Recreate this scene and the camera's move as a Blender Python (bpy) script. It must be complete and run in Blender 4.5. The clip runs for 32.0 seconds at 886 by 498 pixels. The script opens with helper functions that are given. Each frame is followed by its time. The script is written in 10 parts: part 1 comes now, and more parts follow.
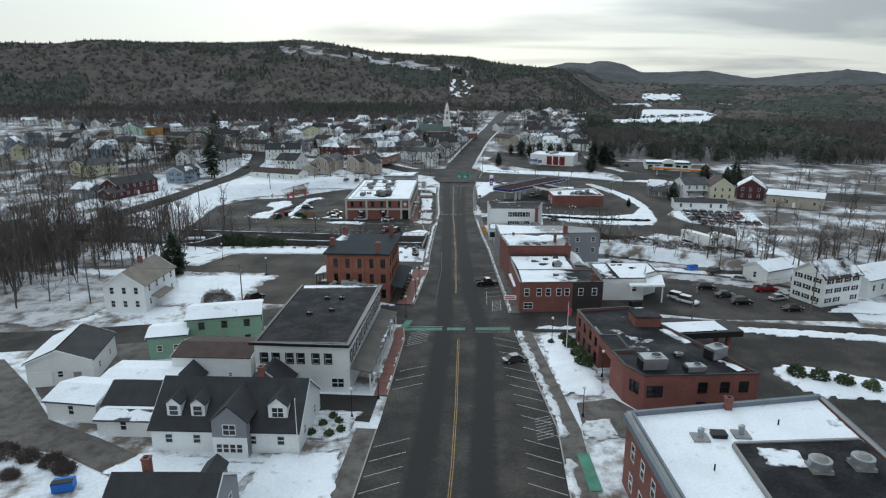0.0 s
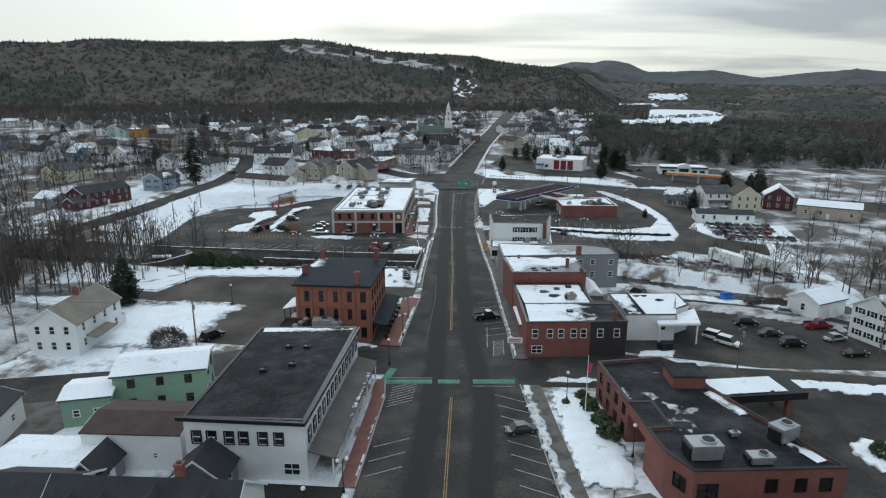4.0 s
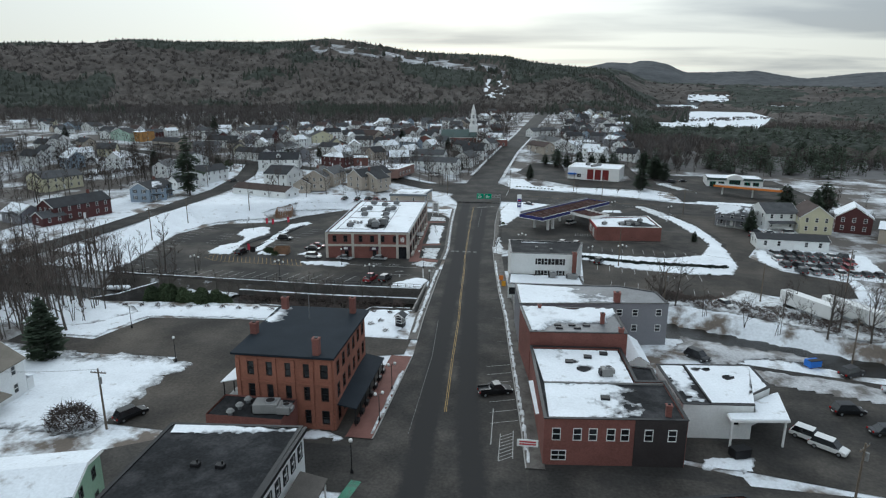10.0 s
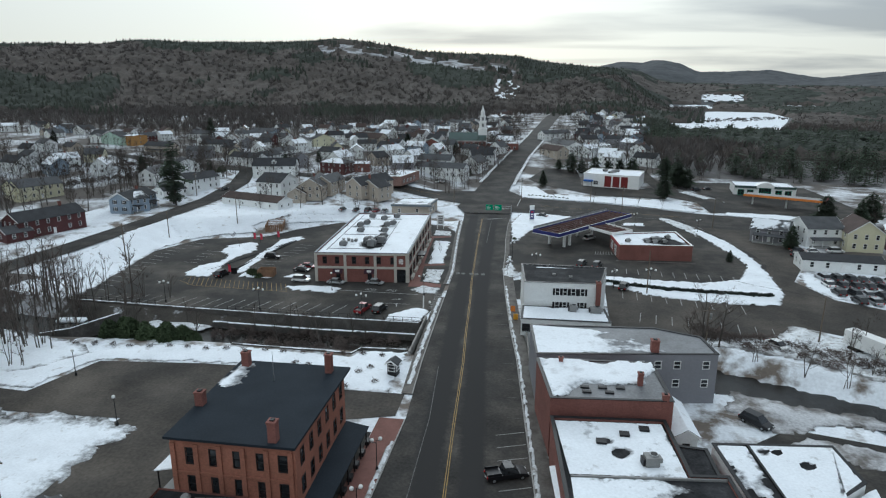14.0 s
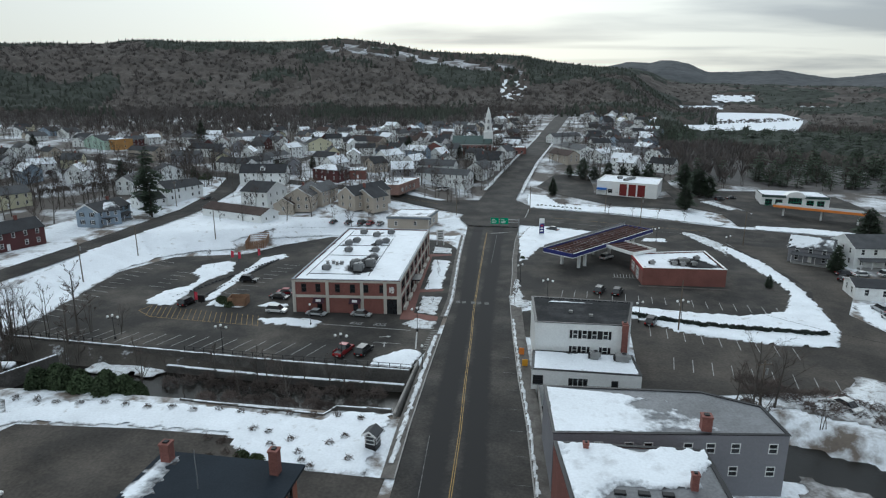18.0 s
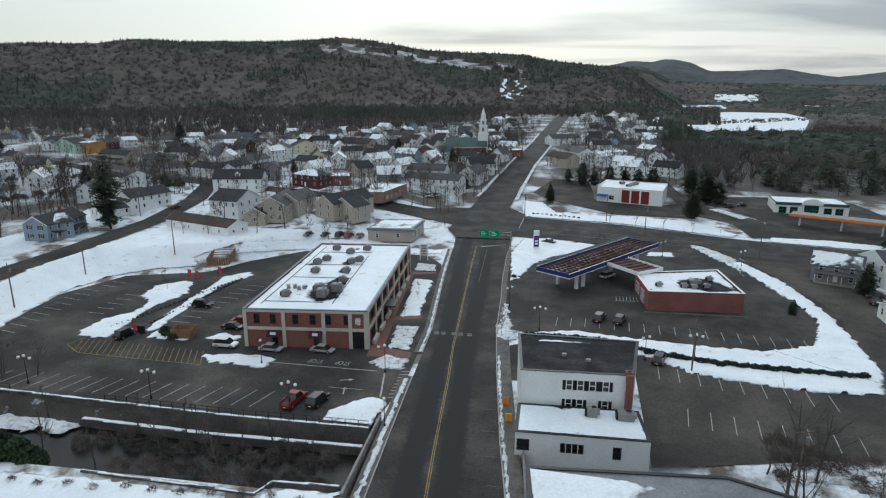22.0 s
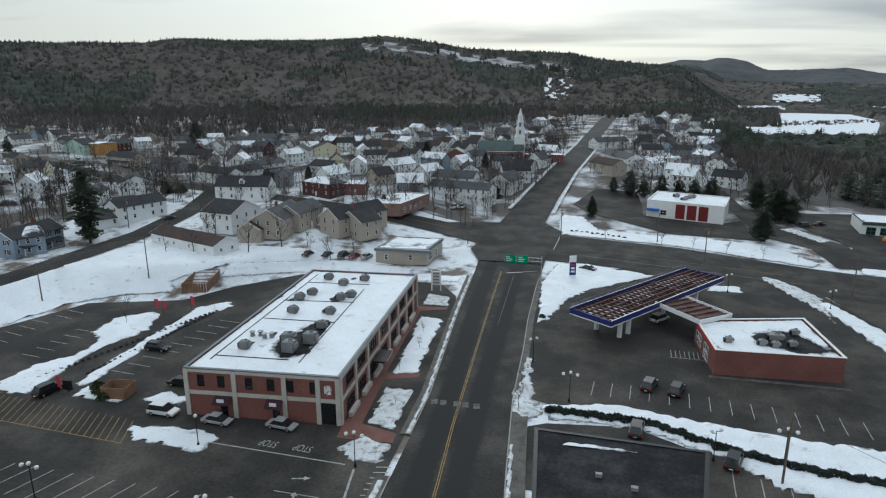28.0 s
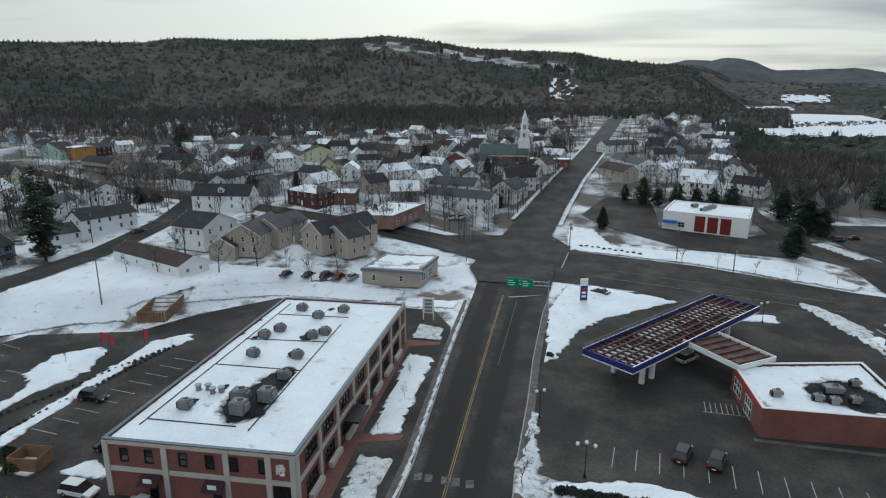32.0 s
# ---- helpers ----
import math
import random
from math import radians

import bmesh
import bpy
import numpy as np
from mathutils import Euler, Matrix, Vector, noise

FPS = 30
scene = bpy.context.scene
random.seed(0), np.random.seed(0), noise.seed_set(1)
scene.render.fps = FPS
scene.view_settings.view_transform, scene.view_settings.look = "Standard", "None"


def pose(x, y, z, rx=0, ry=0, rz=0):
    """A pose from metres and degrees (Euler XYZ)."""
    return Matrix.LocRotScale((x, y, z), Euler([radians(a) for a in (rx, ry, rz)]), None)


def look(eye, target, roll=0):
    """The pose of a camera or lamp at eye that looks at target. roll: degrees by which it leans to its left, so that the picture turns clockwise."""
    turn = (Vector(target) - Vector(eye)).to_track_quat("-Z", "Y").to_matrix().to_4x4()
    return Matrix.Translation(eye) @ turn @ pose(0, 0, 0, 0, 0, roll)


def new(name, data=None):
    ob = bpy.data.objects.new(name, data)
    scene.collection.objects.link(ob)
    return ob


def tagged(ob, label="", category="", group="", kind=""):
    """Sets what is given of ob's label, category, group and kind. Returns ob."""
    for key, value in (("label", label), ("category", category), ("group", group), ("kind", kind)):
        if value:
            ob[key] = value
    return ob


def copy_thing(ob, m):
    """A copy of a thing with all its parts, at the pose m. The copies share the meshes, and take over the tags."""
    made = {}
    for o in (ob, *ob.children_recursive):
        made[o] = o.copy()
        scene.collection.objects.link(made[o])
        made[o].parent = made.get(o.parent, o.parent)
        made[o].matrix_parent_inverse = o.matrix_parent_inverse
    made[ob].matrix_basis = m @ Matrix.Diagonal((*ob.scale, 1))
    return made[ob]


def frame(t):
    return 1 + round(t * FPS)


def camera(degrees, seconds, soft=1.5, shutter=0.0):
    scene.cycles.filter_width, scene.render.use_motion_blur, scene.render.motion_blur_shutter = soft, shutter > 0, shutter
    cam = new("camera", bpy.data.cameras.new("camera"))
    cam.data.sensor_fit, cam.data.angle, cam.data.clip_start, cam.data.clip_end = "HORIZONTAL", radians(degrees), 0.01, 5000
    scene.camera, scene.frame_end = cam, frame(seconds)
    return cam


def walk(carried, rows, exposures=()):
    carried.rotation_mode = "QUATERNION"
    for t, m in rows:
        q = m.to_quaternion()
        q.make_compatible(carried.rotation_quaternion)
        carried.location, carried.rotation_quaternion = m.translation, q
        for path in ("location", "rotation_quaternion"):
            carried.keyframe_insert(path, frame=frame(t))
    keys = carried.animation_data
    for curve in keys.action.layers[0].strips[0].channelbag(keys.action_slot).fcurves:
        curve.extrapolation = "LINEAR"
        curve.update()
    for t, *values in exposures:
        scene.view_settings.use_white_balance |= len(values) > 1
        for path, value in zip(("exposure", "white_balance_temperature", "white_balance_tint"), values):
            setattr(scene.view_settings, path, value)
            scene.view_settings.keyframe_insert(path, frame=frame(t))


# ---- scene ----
cam = camera(71.4, 32.0, soft=1.2)
PATH = [
    (0, (1.959, -20.108, 47.116), (1.811, -18.177, 46.617), -0.0),
    (0.5, (2.082, -17.391, 47.115), (1.931, -15.46, 46.617), -0.0),
    (1, (2.002, -14.565, 47.111), (1.85, -12.634, 46.612), -0.0),
    (1.5, (1.955, -11.647, 47.111), (1.801, -9.716, 46.613), -0.0),
    (2, (2.069, -8.671, 47.116), (1.912, -6.74, 46.617), -0.0),
    (2.5, (2.018, -5.64, 47.124), (1.86, -3.711, 46.623), -0.0),
    (3, (2.117, -2.551, 47.138), (1.956, -0.621, 46.638), -0.0),
    (3.5, (2.322, 0.446, 47.153), (2.161, 2.376, 46.653), -0.0),
    (5.5, (3.006, 11.893, 47.17), (2.838, 13.823, 46.67), -0.0),
    (6, (3.332, 14.444, 47.213), (3.162, 16.374, 46.714), -0.0),
    (6.5, (3.606, 17.202, 47.254), (3.443, 19.132, 46.755), -0.1),
    (7, (3.791, 20.136, 47.289), (3.64, 22.067, 46.789), -0.1),
    (7.5, (3.907, 22.973, 47.315), (3.773, 24.905, 46.816), -0.1),
    (8, (4.144, 25.658, 47.337), (3.997, 27.589, 46.838), -0.1),
    (8.5, (4.707, 28.297, 47.356), (4.513, 30.224, 46.858), -0.0),
    (9, (5.01, 30.871, 47.38), (4.775, 32.794, 46.883), 0.0),
    (9.5, (5.292, 33.373, 47.414), (5.046, 35.294, 46.917), 0.0),
    (10, (5.479, 35.92, 47.466), (5.217, 37.839, 46.968), 0.1),
    (10.5, (5.415, 38.403, 47.531), (5.149, 40.322, 47.033), 0.0),
    (11, (5.295, 40.874, 47.605), (5.024, 42.792, 47.107), 0.0),
    (11.5, (5.131, 43.559, 47.687), (4.858, 45.477, 47.188), 0.0),
    (12, (5.131, 46.112, 47.774), (4.852, 48.029, 47.277), 0.0),
    (12.5, (4.862, 48.846, 47.862), (4.581, 50.763, 47.365), 0.0),
    (13, (4.674, 51.727, 47.947), (4.386, 53.643, 47.45), 0.0),
    (13.5, (4.38, 54.557, 48.018), (4.09, 56.472, 47.52), 0.0),
    (14, (4.041, 57.322, 48.086), (3.748, 59.236, 47.588), 0.0),
    (14.5, (3.789, 60.121, 48.149), (3.495, 62.035, 47.649), 0.0),
    (16.5, (3.006, 71.488, 48.208), (2.7, 73.401, 47.711), -0.0),
    (17, (2.615, 74.363, 48.265), (2.309, 76.275, 47.767), -0.0),
    (17.5, (2.657, 77.129, 48.313), (2.346, 79.041, 47.815), -0.0),
    (18, (2.602, 79.665, 48.35), (2.289, 81.577, 47.853), -0.0),
    (18.5, (2.65, 82.247, 48.372), (2.335, 84.159, 47.875), -0.0),
    (19, (2.64, 84.748, 48.383), (2.324, 86.659, 47.885), -0.0),
    (19.5, (2.694, 87.086, 48.382), (2.378, 88.997, 47.884), -0.0),
    (20, (2.942, 89.546, 48.372), (2.628, 91.457, 47.873), -0.0),
    (20.5, (3.386, 92.128, 48.357), (3.073, 94.039, 47.856), -0.0),
    (21, (3.802, 94.696, 48.341), (3.49, 96.607, 47.841), -0.0),
    (21.5, (4.257, 97.194, 48.327), (3.941, 99.105, 47.828), -0.0),
    (22, (4.581, 99.745, 48.302), (4.263, 101.656, 47.804), -0.1),
    (22.5, (5.085, 102.31, 48.268), (4.7, 104.208, 47.77), 0.0),
    (23, (5.568, 104.996, 48.232), (5.137, 106.884, 47.734), 0.1),
    (23.5, (5.757, 107.614, 48.193), (5.325, 109.503, 47.694), 0.1),
    (24, (5.978, 110.247, 48.154), (5.546, 112.135, 47.655), 0.1),
    (24.5, (6.214, 112.82, 48.118), (5.779, 114.707, 47.618), 0.1),
    (25, (6.498, 115.193, 48.086), (6.059, 117.079, 47.586), 0.0),
    (25.5, (6.699, 117.728, 48.063), (6.26, 119.614, 47.565), -0.0),
    (27.5, (6.094, 127.687, 48.042), (5.648, 129.572, 47.541), 0.0),
    (28, (5.909, 130.345, 48.032), (5.456, 132.228, 47.532), 0.0),
    (28.5, (5.475, 132.903, 48.034), (5.023, 134.786, 47.534), 0.0),
    (29, (4.867, 135.579, 48.044), (4.416, 137.462, 47.543), 0.0),
    (29.5, (4.806, 137.855, 48.066), (4.352, 139.737, 47.566), -0.0),
    (30, (4.448, 140.54, 48.085), (3.993, 142.422, 47.586), -0.0),
    (30.5, (3.988, 142.826, 48.103), (3.533, 144.708, 47.603), -0.0),
    (31, (3.828, 145.627, 48.117), (3.368, 147.508, 47.619), -0.0),
    (31.5, (3.296, 147.709, 48.125), (2.835, 149.591, 47.628), -0.0),
    (32, (3.648, 149.838, 48.128), (3.182, 151.718, 47.629), 0.0),
]
walk(cam, [(t, look(eye, target, roll)) for t, eye, target, roll in PATH], exposures=[(0, -0.19, 5560, 3), (28, -0.29, 5560, 3), (32, -0.38, 5560, 3)])

# ---- world, sun ----
SUN_EL, SUN_AZ = 22.0, -8.0      # degrees; azimuth from +y towards +x
world = bpy.data.worlds.new("overcast_sky")
scene.world = world
world.use_nodes = True
wn, wl = world.node_tree.nodes, world.node_tree.links
wn.clear()


def wnode(kind, **values):
    n = wn.new(kind)
    for k, v in values.items():
        n.inputs[k].default_value = v
    return n


w_out = wn.new("ShaderNodeOutputWorld")
sky = wn.new("ShaderNodeTexSky")
sky.sky_type, sky.sun_disc = "NISHITA", False
sky.sun_elevation, sky.sun_rotation = radians(SUN_EL), radians(SUN_AZ)
sky.air_density, sky.dust_density = 1.0, 2.0
bg_sky = wnode("ShaderNodeBackground", Strength=0.07)
wl.new(sky.outputs[0], bg_sky.inputs["Color"])
# cloud deck: direction projected on a flat layer overhead
geo = wn.new("ShaderNodeTexCoord")
sep = wn.new("ShaderNodeSeparateXYZ")
wl.new(geo.outputs["Generated"], sep.inputs[0])
up = wn.new("ShaderNodeMath"); up.operation = "MAXIMUM"; up.inputs[1].default_value = 0.0
wl.new(sep.outputs["Z"], up.inputs[0])
lift = wn.new("ShaderNodeMath"); lift.operation = "ADD"; lift.inputs[1].default_value = 0.09
wl.new(up.outputs[0], lift.inputs[0])
div = []
for axis in ("X", "Y"):
    d = wn.new("ShaderNodeMath"); d.operation = "DIVIDE"
    wl.new(sep.outputs[axis], d.inputs[0]); wl.new(lift.outputs[0], d.inputs[1])
    div.append(d)
comb = wn.new("ShaderNodeCombineXYZ")
wl.new(div[0].outputs[0], comb.inputs[0]); wl.new(div[1].outputs[0], comb.inputs[1])
cl = wnode("ShaderNodeTexNoise", Scale=0.62, Detail=7.0, Roughness=0.48, Distortion=0.35)
cmap = wn.new("ShaderNodeMapping")
cmap.inputs["Location"].default_value = (5.4, 2.9, 0.0)
cmap.inputs["Scale"].default_value = (0.55, 1.0, 1.0)
wl.new(comb.outputs[0], cmap.inputs[0]); wl.new(cmap.outputs[0], cl.inputs["Vector"])
ramp = wn.new("ShaderNodeValToRGB")
ramp.color_ramp.elements[0].position, ramp.color_ramp.elements[0].color = 0.38, (0.52, 0.53, 0.55, 1)
ramp.color_ramp.elements[1].position, ramp.color_ramp.elements[1].color = 0.56, (1.0, 0.975, 0.91, 1)
thick = wn.new("ShaderNodeMath"); thick.operation = "MULTIPLY_ADD"; thick.inputs[1].default_value = -0.20
low = wn.new("ShaderNodeMapRange"); low.inputs["From Min"].default_value, low.inputs["From Max"].default_value = 0.035, 0.105
wl.new(up.outputs[0], low.inputs["Value"])
east = wn.new("ShaderNodeMath"); east.operation = "MULTIPLY"
wl.new(sep.outputs["X"], east.inputs[0]); wl.new(low.outputs[0], east.inputs[1])
clear = wn.new("ShaderNodeMath"); clear.operation = "MULTIPLY_ADD"; clear.inputs[1].default_value, clear.inputs[2].default_value = -0.07, 0.07
wl.new(low.outputs[0], clear.inputs[0])
deck = wn.new("ShaderNodeMath"); deck.operation = "ADD"
wl.new(cl.outputs["Fac"], deck.inputs[0]); wl.new(clear.outputs[0], deck.inputs[1])
wl.new(east.outputs[0], thick.inputs[0]); wl.new(deck.outputs[0], thick.inputs[2])
wl.new(thick.outputs[0], ramp.inputs[0])
# brightening towards the hidden sun
sunv = Vector((math.sin(radians(SUN_AZ)) * math.cos(radians(SUN_EL)), math.cos(radians(SUN_AZ)) * math.cos(radians(SUN_EL)), math.sin(radians(SUN_EL))))
dot = wn.new("ShaderNodeVectorMath"); dot.operation = "DOT_PRODUCT"; dot.inputs[1].default_value = sunv
wl.new(geo.outputs["Generated"], dot.inputs[0])
glow = wn.new("ShaderNodeMapRange"); glow.inputs["From Min"].default_value = 0.72; glow.inputs["To Min"].default_value = 0.98; glow.inputs["To Max"].default_value = 1.3
wl.new(dot.outputs["Value"], glow.inputs["Value"])
bg_cloud = wn.new("ShaderNodeBackground")
# an overcast sky is brighter overhead than at the horizon
zen = wn.new("ShaderNodeMath"); zen.operation = "MULTIPLY_ADD"; zen.inputs[1].default_value, zen.inputs[2].default_value = 0.48, 0.88
wl.new(up.outputs[0], zen.inputs[0])
amount = wn.new("ShaderNodeMath"); amount.operation = "MULTIPLY"
wl.new(glow.outputs[0], amount.inputs[0]); wl.new(zen.outputs[0], amount.inputs[1])
cool = wn.new("ShaderNodeMapRange"); cool.inputs["From Max"].default_value = 0.45
wl.new(up.outputs[0], cool.inputs["Value"])
tone = wn.new("ShaderNodeMix"); tone.data_type, tone.blend_type = "RGBA", "MULTIPLY"; tone.inputs[7].default_value = (0.985, 0.995, 1.015, 1)
warm = wn.new("ShaderNodeMix"); warm.data_type, warm.blend_type = "RGBA", "MULTIPLY"; warm.inputs[7].default_value = (1.06, 1.0, 0.90, 1)
fade = wn.new("ShaderNodeMapRange"); fade.inputs["From Min"].default_value, fade.inputs["From Max"].default_value = 0.05, 0.3
fade.inputs["To Min"].default_value, fade.inputs["To Max"].default_value = 1.0, 0.0
wl.new(up.outputs[0], fade.inputs["Value"]); wl.new(fade.outputs[0], warm.inputs["Factor"]); wl.new(ramp.outputs[0], warm.inputs[6])
wl.new(cool.outputs[0], tone.inputs["Factor"]); wl.new(warm.outputs[2], tone.inputs[6])
wl.new(tone.outputs[2], bg_cloud.inputs["Color"]); wl.new(amount.outputs[0], bg_cloud.inputs["Strength"])
mixw = wn.new("ShaderNodeMixShader"); mixw.inputs[0].default_value = 0.9
wl.new(bg_sky.outputs[0], mixw.inputs[1]); wl.new(bg_cloud.outputs[0], mixw.inputs[2])
wl.new(mixw.outputs[0], w_out.inputs[0])

sun = new("sun", bpy.data.lights.new("sun", "SUN"))
sun.data.energy, sun.data.angle, sun.data.color = 0.85, radians(25), (1.0, 0.95, 0.88)
sun.matrix_world = look(sunv * 100, (0, 0, 0))

# ---- materials ----
def mat(name, base, rough=0.8, metal=0.0, var=0.12, scale=1.0, bump=0.15, bump_scale=None, second=None, second_at=(0.45, 0.6),
        second_scale=0.2, lines=None, random_tint=0.0, spec=0.3, melt=None):
    """A principled material: grain and stains at two scales, an optional second colour in patches, an optional pattern of lines."""
    m = bpy.data.materials.new(name)
    m.use_nodes = True
    n, l = m.node_tree.nodes, m.node_tree.links
    p = n["Principled BSDF"]
    p.inputs["Roughness"].default_value, p.inputs["Metallic"].default_value = rough, metal
    p.inputs["Specular IOR Level"].default_value = spec
    co = n.new("ShaderNodeTexCoord")
    g = n.new("ShaderNodeNewGeometry")
    src = g.outputs["Position"]
    fine = n.new("ShaderNodeTexNoise"); fine.inputs["Scale"].default_value = 6.0 * scale; fine.inputs["Detail"].default_value = 5
    wide = n.new("ShaderNodeTexNoise"); wide.inputs["Scale"].default_value = 0.35 * scale; wide.inputs["Detail"].default_value = 4
    l.new(src, fine.inputs["Vector"]); l.new(src, wide.inputs["Vector"])
    add = n.new("ShaderNodeMath"); add.operation = "ADD"
    l.new(fine.outputs["Fac"], add.inputs[0]); l.new(wide.outputs["Fac"], add.inputs[1])
    mr = n.new("ShaderNodeMapRange")
    mr.inputs["From Min"].default_value, mr.inputs["From Max"].default_value = 0.6, 1.4
    mr.inputs["To Min"].default_value, mr.inputs["To Max"].default_value = 1 - var * 1.6, 1 + var * 1.6
    l.new(add.outputs[0], mr.inputs["Value"])
    col = n.new("ShaderNodeMix"); col.data_type = "RGBA"; col.blend_type = "MULTIPLY"; col.inputs["Factor"].default_value = 1.0
    col.inputs[6].default_value = (*base, 1)
    if second is not None:
        sn = n.new("ShaderNodeTexNoise"); sn.inputs["Scale"].default_value = second_scale; sn.inputs["Detail"].default_value = 8
        sn.inputs["Roughness"].default_value = 0.62
        l.new(src, sn.inputs["Vector"])
        sr = n.new("ShaderNodeMapRange"); sr.inputs["From Min"].default_value, sr.inputs["From Max"].default_value = second_at
        l.new(sn.outputs["Fac"], sr.inputs["Value"])
        sm = n.new("ShaderNodeMix"); sm.data_type = "RGBA"
        sm.inputs[6].default_value, sm.inputs[7].default_value = (*base, 1), (*second, 1)
        l.new(sr.outputs[0], sm.inputs["Factor"]); l.new(sm.outputs[2], col.inputs[6])
    l.new(mr.outputs[0], col.inputs[7])
    out = col.outputs[2]
    if random_tint:
        oi = n.new("ShaderNodeObjectInfo")
        rr = n.new("ShaderNodeMapRange"); rr.inputs["To Min"].default_value, rr.inputs["To Max"].default_value = 1 - random_tint, 1 + random_tint
        l.new(oi.outputs["Random"], rr.inputs["Value"])
        c2 = n.new("ShaderNodeMix"); c2.data_type = "RGBA"; c2.blend_type = "MULTIPLY"; c2.inputs["Factor"].default_value = 1.0
        l.new(out, c2.inputs[6]); l.new(rr.outputs[0], c2.inputs[7]); out = c2.outputs[2]
    height = fine.outputs["Fac"]
    if lines == "clap":          # lapped boards
        sx = n.new("ShaderNodeSeparateXYZ"); l.new(src, sx.inputs[0])
        fr = n.new("ShaderNodeMath"); fr.operation = "MULTIPLY"; fr.inputs[1].default_value = 6.5
        f2 = n.new("ShaderNodeMath"); f2.operation = "FRACT"
        l.new(sx.outputs["Z"], fr.inputs[0]); l.new(fr.outputs[0], f2.inputs[0]); height = f2.outputs[0]
    if melt is not None:         # thin wet edges of settled snow
        at_ = n.new("ShaderNodeAttribute"); at_.attribute_name = "melt"
        mn = n.new("ShaderNodeTexNoise"); mn.inputs["Scale"].default_value = 1.1; mn.inputs["Detail"].default_value = 6; mn.inputs["Roughness"].default_value = 0.7
        l.new(src, mn.inputs["Vector"])
        ma = n.new("ShaderNodeMath"); ma.operation = "MULTIPLY_ADD"; ma.inputs[1].default_value = 1.5
        l.new(mn.outputs["Fac"], ma.inputs[0]); l.new(at_.outputs["Fac"], ma.inputs[2])
        mm_ = n.new("ShaderNodeMapRange"); mm_.inputs["From Min"].default_value, mm_.inputs["From Max"].default_value = 1.12, 1.75
        l.new(ma.outputs[0], mm_.inputs["Value"])
        c4 = n.new("ShaderNodeMix"); c4.data_type = "RGBA"; c4.inputs[7].default_value = (*melt, 1)
        l.new(mm_.outputs[0], c4.inputs["Factor"]); l.new(out, c4.inputs[6]); out = c4.outputs[2]
    if lines == "brick":
        bt = n.new("ShaderNodeTexBrick"); bt.inputs["Scale"].default_value = 1.0
        bt.inputs["Brick Width"].default_value, bt.inputs["Row Height"].default_value = 0.24, 0.085
        bt.inputs["Mortar Size"].default_value = 0.012
        bt.inputs["Color1"].default_value, bt.inputs["Color2"].default_value = (0.82, 0.82, 0.82, 1), (1.18, 1.12, 1.1, 1)
        bt.inputs["Mortar"].default_value = (1.25, 1.3, 1.35, 1)
        sx = n.new("ShaderNodeSeparateXYZ"); l.new(src, sx.inputs[0])
        ad = n.new("ShaderNodeMath"); l.new(sx.outputs["X"], ad.inputs[0]); l.new(sx.outputs["Y"], ad.inputs[1])
        cb = n.new("ShaderNodeCombineXYZ"); l.new(ad.outputs[0], cb.inputs[0]); l.new(sx.outputs["Z"], cb.inputs[1])
        l.new(cb.outputs[0], bt.inputs["Vector"])
        c3 = n.new("ShaderNodeMix"); c3.data_type = "RGBA"; c3.blend_type = "MULTIPLY"; c3.inputs["Factor"].default_value = 0.75
        l.new(out, c3.inputs[6]); l.new(bt.outputs["Color"], c3.inputs[7]); out = c3.outputs[2]
        height = bt.outputs["Fac"]
    l.new(out, p.inputs["Base Color"])
    if bump:
        b = n.new("ShaderNodeBump"); b.inputs["Strength"].default_value = bump; b.inputs["Distance"].default_value = 0.05
        l.new(height, b.inputs["Height"]); l.new(b.outputs[0], p.inputs["Normal"])
    return m


M_SNOW = mat("snow", (0.78, 0.81, 0.85), 0.7, var=0.08, scale=0.5, bump=0.45, spec=0.2, second=(0.42, 0.41, 0.40), second_at=(0.60, 0.74), second_scale=0.5, melt=(0.09, 0.088, 0.086))
M_SNOW_R = mat("roof_snow", (0.78, 0.81, 0.85), 0.7, var=0.08, scale=0.5, bump=0.45, spec=0.2, second=(0.46, 0.46, 0.46), second_at=(0.60, 0.74), second_scale=0.5, melt=(0.036, 0.036, 0.038))
M_SNOW_G = mat("snow_on_grey_roofing", (0.78, 0.81, 0.85), 0.7, var=0.08, scale=0.5, bump=0.35, spec=0.2, second=(0.5, 0.51, 0.53), second_at=(0.52, 0.74), second_scale=0.35, melt=(0.15, 0.155, 0.165))
M_YARD = mat("snowy_ground", (0.72, 0.75, 0.79), 0.85, var=0.12, scale=0.3, bump=0.3, second=(0.15, 0.125, 0.105), second_at=(0.48, 0.60), second_scale=0.12)
M_TOWN = mat("thawing_yard", (0.62, 0.64, 0.67), 0.9, var=0.18, scale=0.3, bump=0.3, second=(0.105, 0.092, 0.083), second_at=(0.38, 0.53), second_scale=0.05)
M_THIN = mat("thin_patchy_snow", (0.42, 0.43, 0.45), 0.9, var=0.25, scale=0.05, bump=0.0, second=(0.13, 0.12, 0.115), second_at=(0.46, 0.56), second_scale=0.03)
M_BANK = mat("dirty_snow", (0.62, 0.64, 0.66), 0.8, var=0.25, scale=0.8, bump=0.6, second=(0.20, 0.18, 0.16), second_at=(0.52, 0.68), second_scale=0.9, melt=(0.10, 0.092, 0.085))
M_SLUSH = mat("trodden_slush", (0.45, 0.455, 0.47), 0.8, var=0.25, scale=0.5, bump=0.5, second=(0.14, 0.128, 0.118), second_at=(0.46, 0.64), second_scale=0.22, melt=(0.085, 0.078, 0.072))
